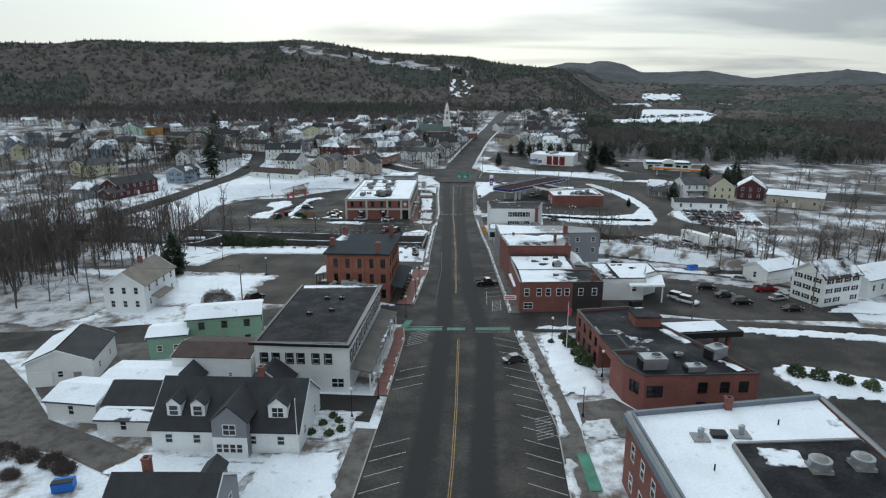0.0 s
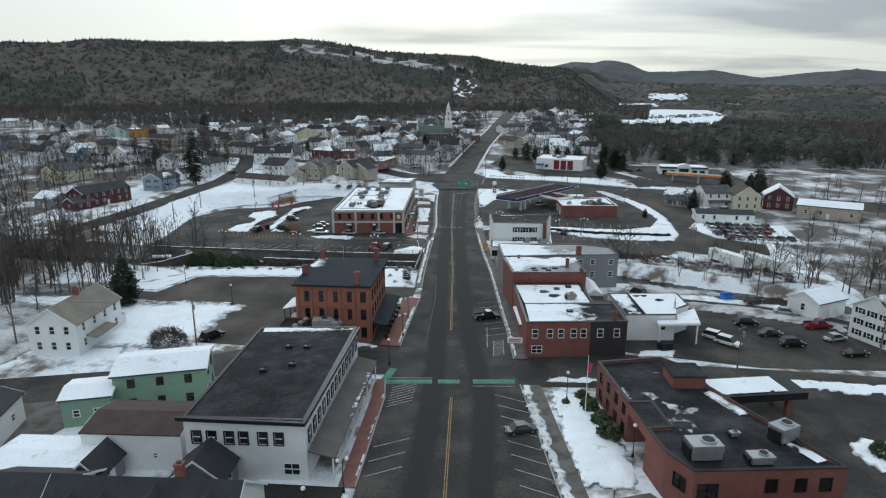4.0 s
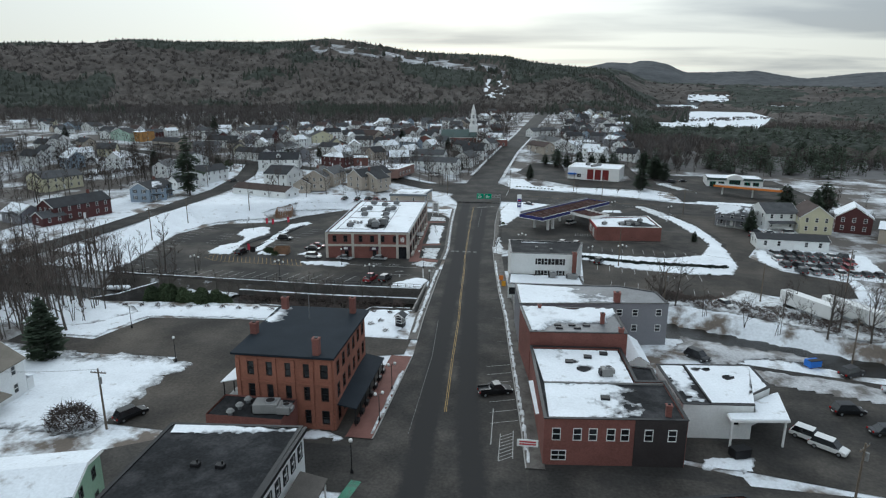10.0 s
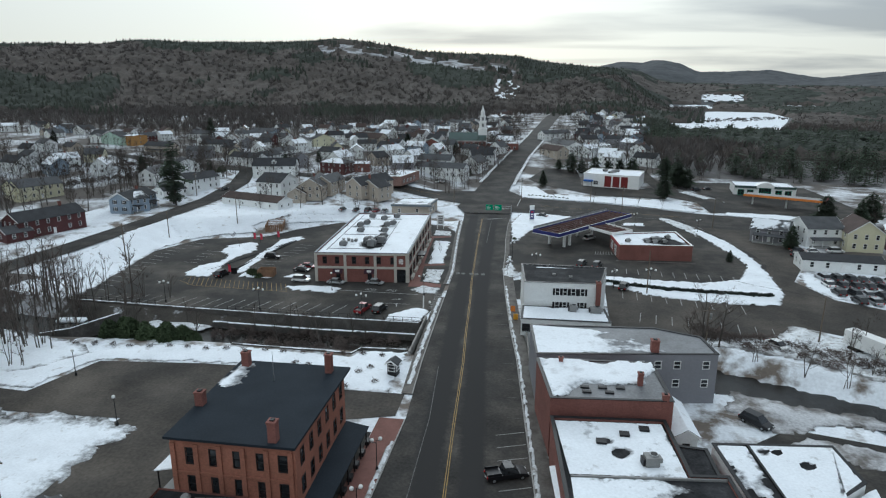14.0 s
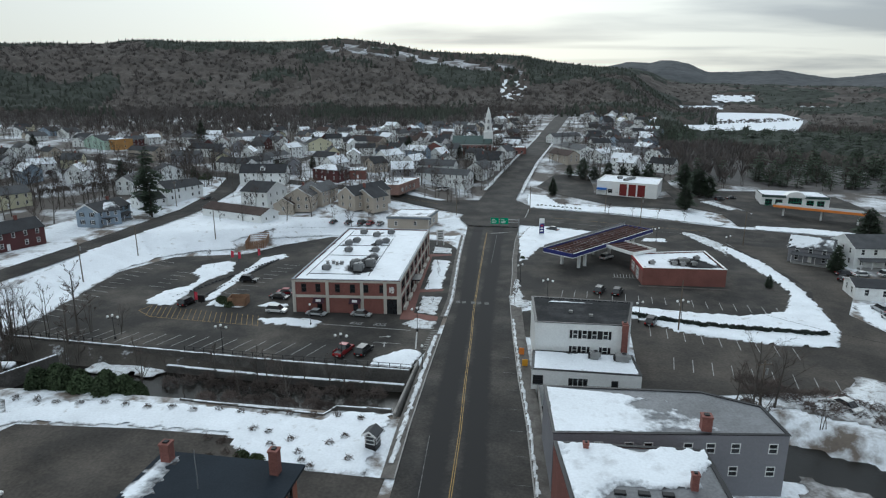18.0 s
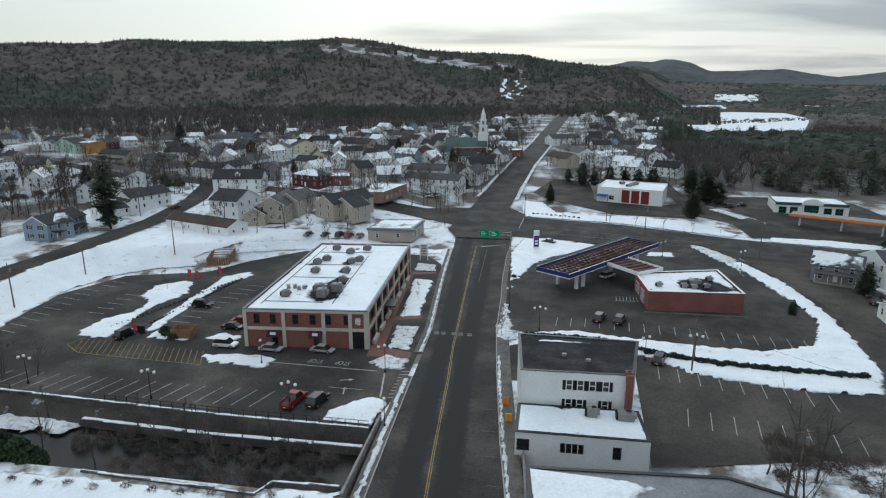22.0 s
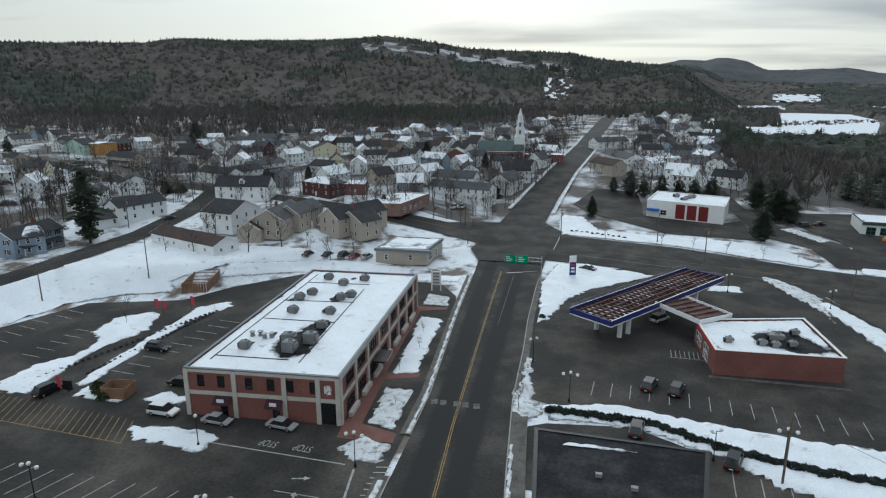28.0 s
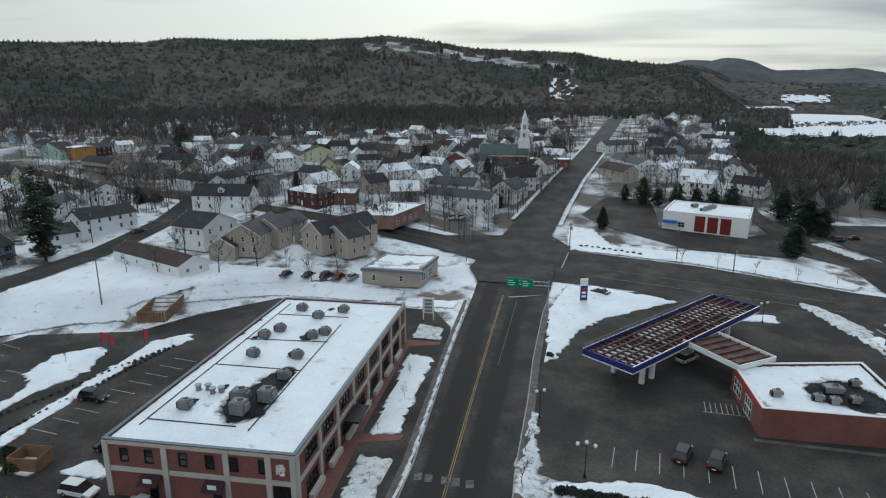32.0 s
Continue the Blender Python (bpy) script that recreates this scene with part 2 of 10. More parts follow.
M_ASPHALT = mat("old_asphalt", (0.043, 0.041, 0.039), 0.9, var=0.28, scale=0.4, bump=0.1, second=(0.072, 0.066, 0.060), second_at=(0.44, 0.62), second_scale=0.12, spec=0.12, melt=(0.033, 0.032, 0.032))
M_LOT = mat("lot_asphalt", (0.042, 0.040, 0.038), 0.9, var=0.25, scale=0.35, bump=0.1, second=(0.092, 0.083, 0.073), second_at=(0.45, 0.66), second_scale=0.07, spec=0.12)
M_LOT_B = mat("gritty_brown_asphalt", (0.050, 0.046, 0.042), 0.9, var=0.25, scale=0.35, bump=0.1, second=(0.098, 0.086, 0.074), second_at=(0.42, 0.66), second_scale=0.06, spec=0.12)
M_WALKWAY = mat("concrete_walk", (0.125, 0.115, 0.105), 0.85, var=0.2, scale=0.8, bump=0.15, second=(0.075, 0.066, 0.06), second_at=(0.45, 0.62), second_scale=0.5)
M_PAVER = mat("brick_paving", (0.165, 0.078, 0.064), 0.85, var=0.2, scale=1.5, bump=0.2)
M_CORNICE = mat("blue_grey_sheet_metal", (0.15, 0.175, 0.20), 0.55, var=0.15, scale=0.8)
M_KERB = mat("granite_kerb", (0.30, 0.29, 0.28), 0.8, var=0.2, scale=2)
M_WATER = mat("dark_water", (0.014, 0.013, 0.011), 0.25, var=0.1, scale=0.6, bump=0.5, spec=0.18)
M_LINE_W = mat("white_line_paint", (0.36, 0.36, 0.35), 0.7, var=0.3, scale=2.0, second=(0.2, 0.2, 0.2), second_at=(0.5, 0.7), second_scale=1.6)
M_LINE_F = mat("worn_white_line_paint", (0.15, 0.15, 0.148), 0.8, var=0.3, scale=2.0, second=(0.06, 0.058, 0.056), second_at=(0.42, 0.58), second_scale=1.4)
M_LINE_Y = mat("yellow_line_paint", (0.30, 0.19, 0.05), 0.7, var=0.25, scale=2.0, second=(0.12, 0.10, 0.07), second_at=(0.5, 0.7), second_scale=1.2)
M_LINE_G = mat("green_lane_paint", (0.07, 0.21, 0.14), 0.75, var=0.3, scale=1.5, second=(0.1, 0.12, 0.11), second_at=(0.5, 0.68), second_scale=0.8)
M_BRICK_O = mat("orange_brick", (0.27, 0.115, 0.078), 0.85, var=0.18, scale=0.8, lines="brick", bump=0.3)
M_BRICK_R = mat("red_brick", (0.19, 0.082, 0.068), 0.85, var=0.18, scale=0.8, lines="brick", bump=0.3)
M_BRICK_P = mat("pale_brick", (0.24, 0.15, 0.125), 0.85, var=0.15, scale=0.8, lines="brick", bump=0.3)
M_BRICK_D = mat("dark_painted_brick", (0.035, 0.03, 0.03), 0.7, var=0.2, lines="brick", bump=0.3)
M_STONE = mat("cast_stone_band", (0.48, 0.45, 0.40), 0.8, var=0.12, scale=1.5)
M_WHITE = mat("white_clapboard", (0.80, 0.81, 0.80), 0.6, var=0.07, scale=0.6, lines="clap", bump=0.5)
M_TRIM = mat("white_trim_paint", (0.78, 0.78, 0.77), 0.5, var=0.05, scale=1.5)
M_GREY_W = mat("grey_clapboard", (0.23, 0.23, 0.25), 0.65, var=0.08, scale=0.6, lines="clap", bump=0.5)
M_GREEN_W = mat("green_clapboard", (0.22, 0.33, 0.24), 0.65, var=0.1, scale=0.6, lines="clap", bump=0.5)
M_CREAM_W = mat("cream_clapboard", (0.62, 0.59, 0.42), 0.6, var=0.07, scale=0.6, lines="clap", bump=0.5)
M_TAN_W = mat("tan_clapboard", (0.42, 0.37, 0.31), 0.65, var=0.08, scale=0.6, lines="clap", bump=0.5)
M_BLUE_W = mat("blue_grey_clapboard", (0.27, 0.33, 0.40), 0.65, var=0.07, scale=0.6, lines="clap", bump=0.5)
M_RED_W = mat("barn_red_clapboard", (0.09, 0.034, 0.034), 0.65, var=0.1, scale=0.6, lines="clap", bump=0.5)
M_MINT_W = mat("mint_clapboard", (0.42, 0.55, 0.47), 0.65, var=0.07, scale=0.6, lines="clap", bump=0.5)
M_ROOF_D = mat("dark_shingle", (0.035, 0.036, 0.04), 0.85, var=0.25, scale=1.2, bump=0.35)
M_ROOF_B = mat("slate_blue_roofing", (0.022, 0.028, 0.036), 0.85, var=0.15, scale=0.8, bump=0.15, spec=0.1)
M_ROOF_G = mat("grey_shingle", (0.075, 0.077, 0.082), 0.85, var=0.25, scale=1.2, bump=0.35)
M_ROOF_N = mat("brown_shingle", (0.062, 0.043, 0.038), 0.85, var=0.25, scale=1.2, bump=0.35)
M_ROOF_W = mat("weathered_brown_shingle", (0.10, 0.09, 0.082), 0.85, var=0.25, scale=1.2, bump=0.35)
M_ROOF_T = mat("tan_shingle", (0.20, 0.18, 0.15), 0.85, var=0.2, scale=1.2, bump=0.35)
M_ROOF_M = mat("green_metal_roof", (0.055, 0.085, 0.08), 0.55, var=0.12, scale=0.6)
M_MEMBRANE = mat("black_roof_membrane", (0.020, 0.021, 0.023), 0.85, var=0.35, scale=0.5, bump=0.1, second=(0.045, 0.045, 0.048), second_at=(0.45, 0.65), second_scale=0.3, spec=0.1)
M_GREYROOF = mat("wet_grey_roofing", (0.165, 0.17, 0.18), 0.5, var=0.25, scale=0.5, bump=0.1, second=(0.12, 0.122, 0.128), second_at=(0.45, 0.7), second_scale=0.2)
M_GLASS = mat("dark_window_glass", (0.02, 0.022, 0.025), 0.08, var=0.3, scale=0.4, bump=0.0, spec=0.6, random_tint=0.5)
M_UNIT = mat("weathered_unit_housing", (0.17, 0.172, 0.175), 0.6, var=0.2, scale=1.5)
M_METAL = mat("galvanised_metal", (0.36, 0.37, 0.38), 0.45, 0.6, var=0.15, scale=1.5)
M_GREYBOX = mat("grey_enamel_housing", (0.24, 0.24, 0.235), 0.55, var=0.15, scale=1.5)
M_DARKMET = mat("black_painted_metal", (0.02, 0.02, 0.022), 0.5, 0.3, var=0.2, scale=2)
M_WOODPOLE = mat("weathered_pole_wood", (0.14, 0.115, 0.09), 0.9, var=0.25, scale=2, bump=0.4)
M_BARK = mat("grey_bark", (0.085, 0.075, 0.066), 0.95, var=0.25, scale=1.5, bump=0.4, random_tint=0.25)
M_TWIG = mat("bare_twigs", (0.088, 0.070, 0.062), 0.95, var=0.25, scale=0.6, bump=0.0, random_tint=0.3)
M_BIRCH = mat("pale_birch_bark", (0.30, 0.285, 0.27), 0.9, var=0.25, scale=0.5, bump=0.0)
M_NEEDLE = mat("conifer_needles", (0.050, 0.068, 0.044), 0.9, var=0.35, scale=0.6, bump=0.0, random_tint=0.3)
M_FIR_FAR = mat("far_conifers", (0.060, 0.067, 0.054), 0.95, var=0.3, scale=0.03, bump=0.0)
# Haze is put into this colour: paler and bluer than the nearer crowns.
M_RIDGE_HAZE = mat("haze_tinted_woods", (0.080, 0.084, 0.090), 0.95, var=0.14, scale=0.008, bump=0.0, second=(0.062, 0.067, 0.072), second_at=(0.45, 0.6), second_scale=0.004)
M_BARE_FAR = mat("far_bare_woods", (0.115, 0.103, 0.098), 0.95, var=0.22, scale=0.03, bump=0.0)
# Shade between treetops is put into these colours: darker than the single far trees.
M_CROWN_B = mat("shade_toned_leafless_crowns", (0.070, 0.060, 0.053), 0.95, var=0.4, scale=0.06, bump=0.0, second=(0.090, 0.079, 0.071), second_at=(0.42, 0.6), second_scale=0.012)
M_CROWN_F = mat("shade_toned_conifer_crowns", (0.034, 0.040, 0.032), 0.95, var=0.4, scale=0.06, bump=0.0)
M_HILL = mat("wooded_hillside", (0.095, 0.088, 0.084), 0.95, var=0.2, scale=0.03, bump=0.0, second=(0.15, 0.148, 0.15), second_at=(0.42, 0.58), second_scale=0.006)
M_RUST = mat("rusted_steel_deck", (0.090, 0.042, 0.036), 0.8, var=0.35, scale=1.0, second=(0.12, 0.09, 0.085), second_at=(0.5, 0.66), second_scale=0.7)
M_BLUEBAND = mat("blue_canopy_band", (0.03, 0.035, 0.16), 0.4, var=0.08)
M_FENCEWOOD = mat("weathered_cedar_boards", (0.22, 0.13, 0.08), 0.85, var=0.25, scale=2)
M_SIGNGREEN = mat("green_sign_sheeting", (0.0, 0.28, 0.14), 0.4, var=0.05)
M_GLOBE = mat("white_globe_glass", (0.75, 0.75, 0.73), 0.3, var=0.03)
M_RUBBER = mat("tyre_rubber", (0.015, 0.015, 0.015), 0.85, var=0.1)
M_HEDGE_D = mat("dark_yew_hedge", (0.028, 0.036, 0.03), 0.95, var=0.4, scale=1.6, bump=0.5)
M_JUNIPER = mat("juniper_sprays", (0.050, 0.070, 0.034), 0.95, var=0.4, scale=0.9, bump=0.0, random_tint=0.12)
M_EVERGREEN = mat("evergreen_hedge", (0.055, 0.072, 0.036), 0.95, var=0.35, scale=1.2, bump=0.3, random_tint=0.2)
M_AWNING = mat("maroon_canvas", (0.045, 0.02, 0.03), 0.9, var=0.1)
M_EMBLEM = mat("white_red_emblem", (0.7, 0.68, 0.66), 0.5, var=0.05, second=(0.18, 0.06, 0.06), second_at=(0.56, 0.58), second_scale=2.5)
M_REDBAND = mat("red_fascia", (0.42, 0.04, 0.05), 0.45, var=0.06)
M_BANNER = mat("red_banner_cloth", (0.50, 0.05, 0.08), 0.8, var=0.1)
M_PANEL = mat("oxblood_panel", (0.16, 0.02, 0.02), 0.6, var=0.1)
M_ORANGE = mat("orange_canopy_band", (0.62, 0.20, 0.04), 0.45, var=0.08)
M_TARP = mat("blue_tarpaulin", (0.03, 0.14, 0.50), 0.5, var=0.15)
M_OCHRE_W = mat("ochre_sheathing", (0.42, 0.23, 0.08), 0.7, var=0.12, lines="clap")
M_RIVERWALL = mat("stained_river_wall", (0.085, 0.08, 0.074), 0.9, var=0.3, scale=0.6, bump=0.2, second=(0.15, 0.14, 0.13), second_at=(0.5, 0.68), second_scale=0.4)
M_RIVERBED = mat("dark_stony_bank", (0.06, 0.054, 0.047), 0.95, var=0.35, scale=0.8, bump=0.4, second=(0.35, 0.36, 0.37), second_at=(0.60, 0.68), second_scale=0.3)
M_CONC = mat("concrete_wall", (0.24, 0.23, 0.215), 0.85, var=0.2, scale=0.8, bump=0.2, second=(0.12, 0.11, 0.1), second_at=(0.5, 0.68), second_scale=0.5)
M_LAMP_Y = mat("amber_lens", (0.6, 0.3, 0.03), 0.3, var=0.02)
M_LIGHT_W = mat("headlight_lens", (0.6, 0.6, 0.6), 0.15, var=0.02)
M_LIGHT_R = mat("tail_lens", (0.35, 0.01, 0.01), 0.2, var=0.02)


# ---- mesh helpers ----
def empty(name, x, y, z=0.0, rz=0.0, **tags):
    e = new(name)
    e.empty_display_size = 0.5
    e.matrix_world = pose(x, y, z, 0, 0, rz)
    return tagged(e, **tags)


def part(name, bm, material, parent, label="", m=None):
    """One mesh object of its own under a thing or a part."""
    if isinstance(bm, bpy.types.Mesh):
        me = bm
    else:
        me = bpy.data.meshes.new(name)
        bm.to_mesh(me)
        bm.free()
        for mm in material if isinstance(material, (list, tuple)) else (material,):
            me.materials.append(mm)
    ob = new(name, me)
    ob.parent = parent
    if m is not None:
        ob.matrix_local = m
    if label:
        ob["label"] = label
    return ob


def mesh_data(name, verts, faces, material, smooth=False):
    me = bpy.data.meshes.new(name)
    me.from_pydata([tuple(v) for v in verts], [], faces)
    me.update()
    for mm in material if isinstance(material, (list, tuple)) else (material,):
        me.materials.append(mm)
    if smooth:
        me.polygons.foreach_set("use_smooth", [True] * len(me.polygons))
    return me


def set_melt(me, values):
    """How thin and wet the snow is at each vertex, 0 to 1."""
    a = me.attributes.new("melt", "FLOAT", "POINT")
    a.data.foreach_set("value", values)
    return me


def setting(name, me, label="", category=""):
    return tagged(new(name, me), label, category, kind="structure")


def add_box(bm, x0, y0, z0, x1, y1, z1, bevel=0.0):
    r = bmesh.ops.create_cube(bm, size=1.0)
    bmesh.ops.scale(bm, vec=(x1 - x0, y1 - y0, z1 - z0), verts=r["verts"])
    bmesh.ops.translate(bm, vec=((x0 + x1) / 2, (y0 + y1) / 2, (z0 + z1) / 2), verts=r["verts"])
    if bevel:
        edges = list({e for v in r["verts"] for e in v.link_edges})
        bmesh.ops.bevel(bm, geom=edges, offset=bevel, segments=1, affect="EDGES")
    return r["verts"]


def box_bm(*dims, bevel=0.0):
    bm = bmesh.new()
    add_box(bm, *dims, bevel=bevel)
    return bm


def add_cyl(bm, x, y, z0, z1, r0, r1=None, seg=8):
    r = bmesh.ops.create_cone(bm, cap_ends=True, segments=seg, radius1=r0, radius2=r0 if r1 is None else r1, depth=z1 - z0)
    bmesh.ops.translate(bm, vec=(x, y, (z0 + z1) / 2), verts=r["verts"])
    return r["verts"]


def cyl_bm(*a, **k):
    bm = bmesh.new()
    add_cyl(bm, *a, **k)
    return bm


def add_ball(bm, x, y, z, r, sub=1):
    s = bmesh.ops.create_icosphere(bm, subdivisions=sub, radius=r)
    bmesh.ops.translate(bm, vec=(x, y, z), verts=s["verts"])
    return s["verts"]


def sheet(name, poly, z, material, label="", category="ground", edge=0.0):
    """A flat piece of ground, with a skirt when it stands proud."""
    n = len(poly)
    v = [(x, y, z) for x, y in poly]
    f = [tuple(range(n))]
    area = sum(poly[i][0] * poly[(i + 1) % n][1] - poly[(i + 1) % n][0] * poly[i][1] for i in range(n))
    if area < 0:
        f = [tuple(reversed(range(n)))]
    if edge:
        v += [(x, y, z - edge) for x, y in poly]
        f += [(i, i + n, (i + 1) % n + n, (i + 1) % n) for i in range(n)]
    return setting(name, mesh_data(name, v, f, material), label, category)


def strip_poly(line, half):
    """The outline of a band along a line of points."""
    left, right = [], []
    for i, p in enumerate(line):
        a, b = Vector(line[max(i - 1, 0)][:2]), Vector(line[min(i + 1, len(line) - 1)][:2])
        d = (b - a).normalized()
        left.append((p[0] - d.y * half, p[1] + d.x * half))
        right.append((p[0] + d.y * half, p[1] - d.x * half))
    return left, right


def band_mesh(name, left, right, z, material, edge=0.0):
    n = len(left)
    v = [(x, y, z) for x, y in left] + [(x, y, z) for x, y in right]
    f = [(i, n + i, n + i + 1, i + 1) for i in range(n - 1)]
    if edge:
        v += [(x, y, z - edge) for x, y in left] + [(x, y, z - edge) for x, y in right]
        f += [(i, i + 1, 2 * n + i + 1, 2 * n + i) for i in range(n - 1)]
        f += [(n + i + 1, n + i, 3 * n + i, 3 * n + i + 1) for i in range(n - 1)]
    return mesh_data(name, v, f, material)


def mound(name, poly, height, material, label, seed=0, step=0.9, z0=0.0, lump=0.9, category="snow", kind="structure", ramp=1.3):
    """A drift or bank of snow that fills an outline, higher inside and lumpy."""
    xs, ys = [p[0] for p in poly], [p[1] for p in poly]
    n = len(poly)

    def dist(x, y):
        inside, best = False, 1e9
        for i in range(n):
            (ax, ay), (bx, by) = poly[i], poly[(i + 1) % n]
            if (ay > y) != (by > y) and x < (bx - ax) * (y - ay) / (by - ay) + ax:
                inside = not inside
            dx, dy = bx - ax, by - ay
            t = max(0, min(1, ((x - ax) * dx + (y - ay) * dy) / (dx * dx + dy * dy + 1e-9)))
            best = min(best, math.hypot(x - ax - t * dx, y - ay - t * dy))
        return best if inside else -best

    nx, ny = int((max(xs) - min(xs)) / step) + 3, int((max(ys) - min(ys)) / step) + 3
    idx, v, f, melt = {}, [], [], []
    for j in range(ny):
        for i in range(nx):
            x, y = min(xs) + (i - 0.5) * step, min(ys) + (j - 0.5) * step
            d = dist(x, y)
            wob = noise.noise(Vector((x * 0.7, y * 0.7, seed * 7.3)))
            if lump > 2:
                wob = .6 * noise.noise(Vector((x * 0.22, y * 0.22, seed * 7.3))) + .5 * wob
            if d + wob * lump > -0.25 * step:
                s = max(0.0, min(1.0, (d + wob * lump) / ramp))
                z = z0 + height * s * (0.75 + 0.6 * noise.noise(Vector((x * 0.45, y * 0.45, seed)))) - 0.02 * (1 - s)
                idx[i, j] = len(v)
                v.append((x, y, z))
                melt.append(1.0 - min(1.0, s * (1.6 if lump < 2 else .95)))
    for (i, j), a in idx.items():
        q = [a, idx.get((i + 1, j)), idx.get((i + 1, j + 1)), idx.get((i, j + 1))]
        q = [k for k in q if k is not None]
        if len(q) >= 3:
            f.append(tuple(q))
    return tagged(new(name, set_melt(mesh_data(name, v, f, material, True), melt)), label, category, kind=kind)


# ---- ground, hills, river ----
def lerp_table(table, x):
    for (a, va), (b, vb) in zip(table, table[1:]):
        if x <= b:
            return va + (vb - va) * max(0.0, min(1.0, (x - a) / (b - a)))
    return table[-1][1]


def smooth(a, b, x):
    t = max(0.0, min(1.0, (x - a) / (b - a)))
    return t * t * (3 - 2 * t)


RIVER = [(-400, 180), (-140, 174), (-95, 170), (-60, 171), (-20, 172), (8, 172), (34, 166), (48, 159.5), (64, 152), (87, 143), (130, 132), (400, 90)]
NEAR_RIDGE = [(-80, 120), (-41.9, 127), (-38.3, 134), (-34.3, 144), (-30.2, 140), (-23.4, 145), (-18.1, 155), (-13.7, 146), (-11.2, 133), (-6.1, 122), (-2, 117), (0, 106), (2.1, 100), (4.1, 92), (6.8, 84), (8, 62), (9.5, 36), (11, 16), (13, 0), (80, 0)]
MID_RIDGE = [(-80, 0), (5, 0), (7, 64), (8.5, 74), (10, 66), (13, 62), (16, 60), (20, 54), (26, 50), (32, 54), (80, 54)]
FAR_RIDGE = [(-80, 100), (4, 110), (6.6, 146), (8.5, 160), (9.4, 182), (10.4, 188), (11.6, 178), (13, 135), (15.4, 129), (17, 136), (18.5, 136), (20, 118), (22, 97), (25, 118), (28.5, 135), (30.9, 112), (80, 140)]


def wood_edge(x, y):
    """Behind the edge of the woods at the foot of the hill."""
    return y > 560 and -900 < x < -60 and y > max(655, 655 + (x + 350) * 0.78)


def river_dist(x, y):
    best = 1e9
    for (ax, ay), (bx, by) in zip(RIVER, RIVER[1:]):
        dx, dy = bx - ax, by - ay
        t = max(0, min(1, ((x - ax) * dx + (y - ay) * dy) / (dx * dx + dy * dy)))
        best = min(best, math.hypot(x - ax - t * dx, y - ay - t * dy))
    return best


def ground_z(x, y):
    z = -0.06
    r, a = math.hypot(x, y - 60), math.degrees(math.atan2(x, y - 60)) if y > 60 else 90
    if r < 420:
        d = river_dist(x, y)
        z -= 3.6 * (1 - smooth(5.4, 8.6, d))
    if y > 60:
        h = lerp_table(NEAR_RIDGE, a)
        if h > 0:
            z += max(0.0, h - 13) * smooth(930, 1600, r) * (1 - 0.5 * smooth(1700, 2600, r)) * (1 + 0.05 * noise.noise(Vector((x / 170, y / 170, 3))))
        z += 13 * smooth(610, 1000, r) * (1 - smooth(6, 11, a)) * (1 - smooth(1900, 2500, r))
        z += lerp_table(MID_RIDGE, a) * smooth(1750, 2350, r) * (1 - smooth(2420, 3000, r)) * (1 + 0.06 * noise.noise(Vector((x / 260, y / 260, 5))))
        z += lerp_table(FAR_RIDGE, a) * smooth(2500, 3600, r) * (1 + 0.05 * noise.noise(Vector((x / 500, y / 500, 8))))
    else:
        z += 60 * smooth(600, 2600, r)
    return z


RISE_LEFT = [(0, 0), (285, 0), (346, 5.7), (409, 8.9), (600, 13.0), (1200, 13.0)]
RISE_ROAD = [(0, 0), (292, 0), (366, 2.4), (400, 4.0), (457, 10.6), (485, 11.2), (600, 14.0), (1200, 14.0)]
LOT_EDGE = [(-108, 238), (-86, 252), (-68, 274), (-40, 277)]


def rise(x, y):
    """How far the town climbs above the river flat: an embankment round the bank's car park, then a long slope to the church."""
    if y < 150 or x > 330:
        return 0.0
    r = math.hypot(x, y - 60)
    out = max(-108 - x, y - lerp_table(LOT_EDGE, x))
    left = 4.7 * smooth(4, 18, out) * smooth(165, 215, y) + lerp_table(RISE_LEFT, y) + min(8.0, 0.06 * max(0.0, -130 - x)) * smooth(230, 340, y)
    road = lerp_table(RISE_ROAD, y) * (1 - smooth(60, 140, x - 0.08 * (y - 400)))
    k = smooth(-80, -35, x)
    return (left * (1 - k) + road * k) * (1 - smooth(640, 1000, r))


# A late camera position; the flat plan is fitted to the view from here.
CAM_SIGHT = Vector((5.0, 138.0, 48.05))


def uphill(x, y):
    """The town's plan is drawn flat, as sighted from the camera over the street; this slides a spot along that sight
    line onto the slope, with the scale that keeps its look from there.
    """
    p = Vector((x, y, ground_z(x, y)))
    if y < 180 or rise(x, y) == 0.0:
        return p.x, p.y, p.z, 1.0
    lo, hi = 0.5, 1.0
    for _ in range(24):
        k = (lo + hi) / 2
        q = CAM_SIGHT + (p - CAM_SIGHT) * k
        if q.z > ground_z(q.x, q.y) + rise(q.x, q.y):
            lo = k
        else:
            hi = k
    q = CAM_SIGHT + (p - CAM_SIGHT) * hi
    return q.x, q.y, q.z, hi


def axis_steps(lo, hi, fine, reach):
    pos, out = hi, []
    step = fine
    while pos < reach:
        step *= 1.05
        pos += step
        out.append(pos)
    mid = list(np.arange(lo, hi + 0.01, fine))
    neg, pos, step = [], lo, fine
    while pos > -reach:
        step *= 1.05
        pos -= step
        neg.append(pos)
    return neg[::-1] + mid + out


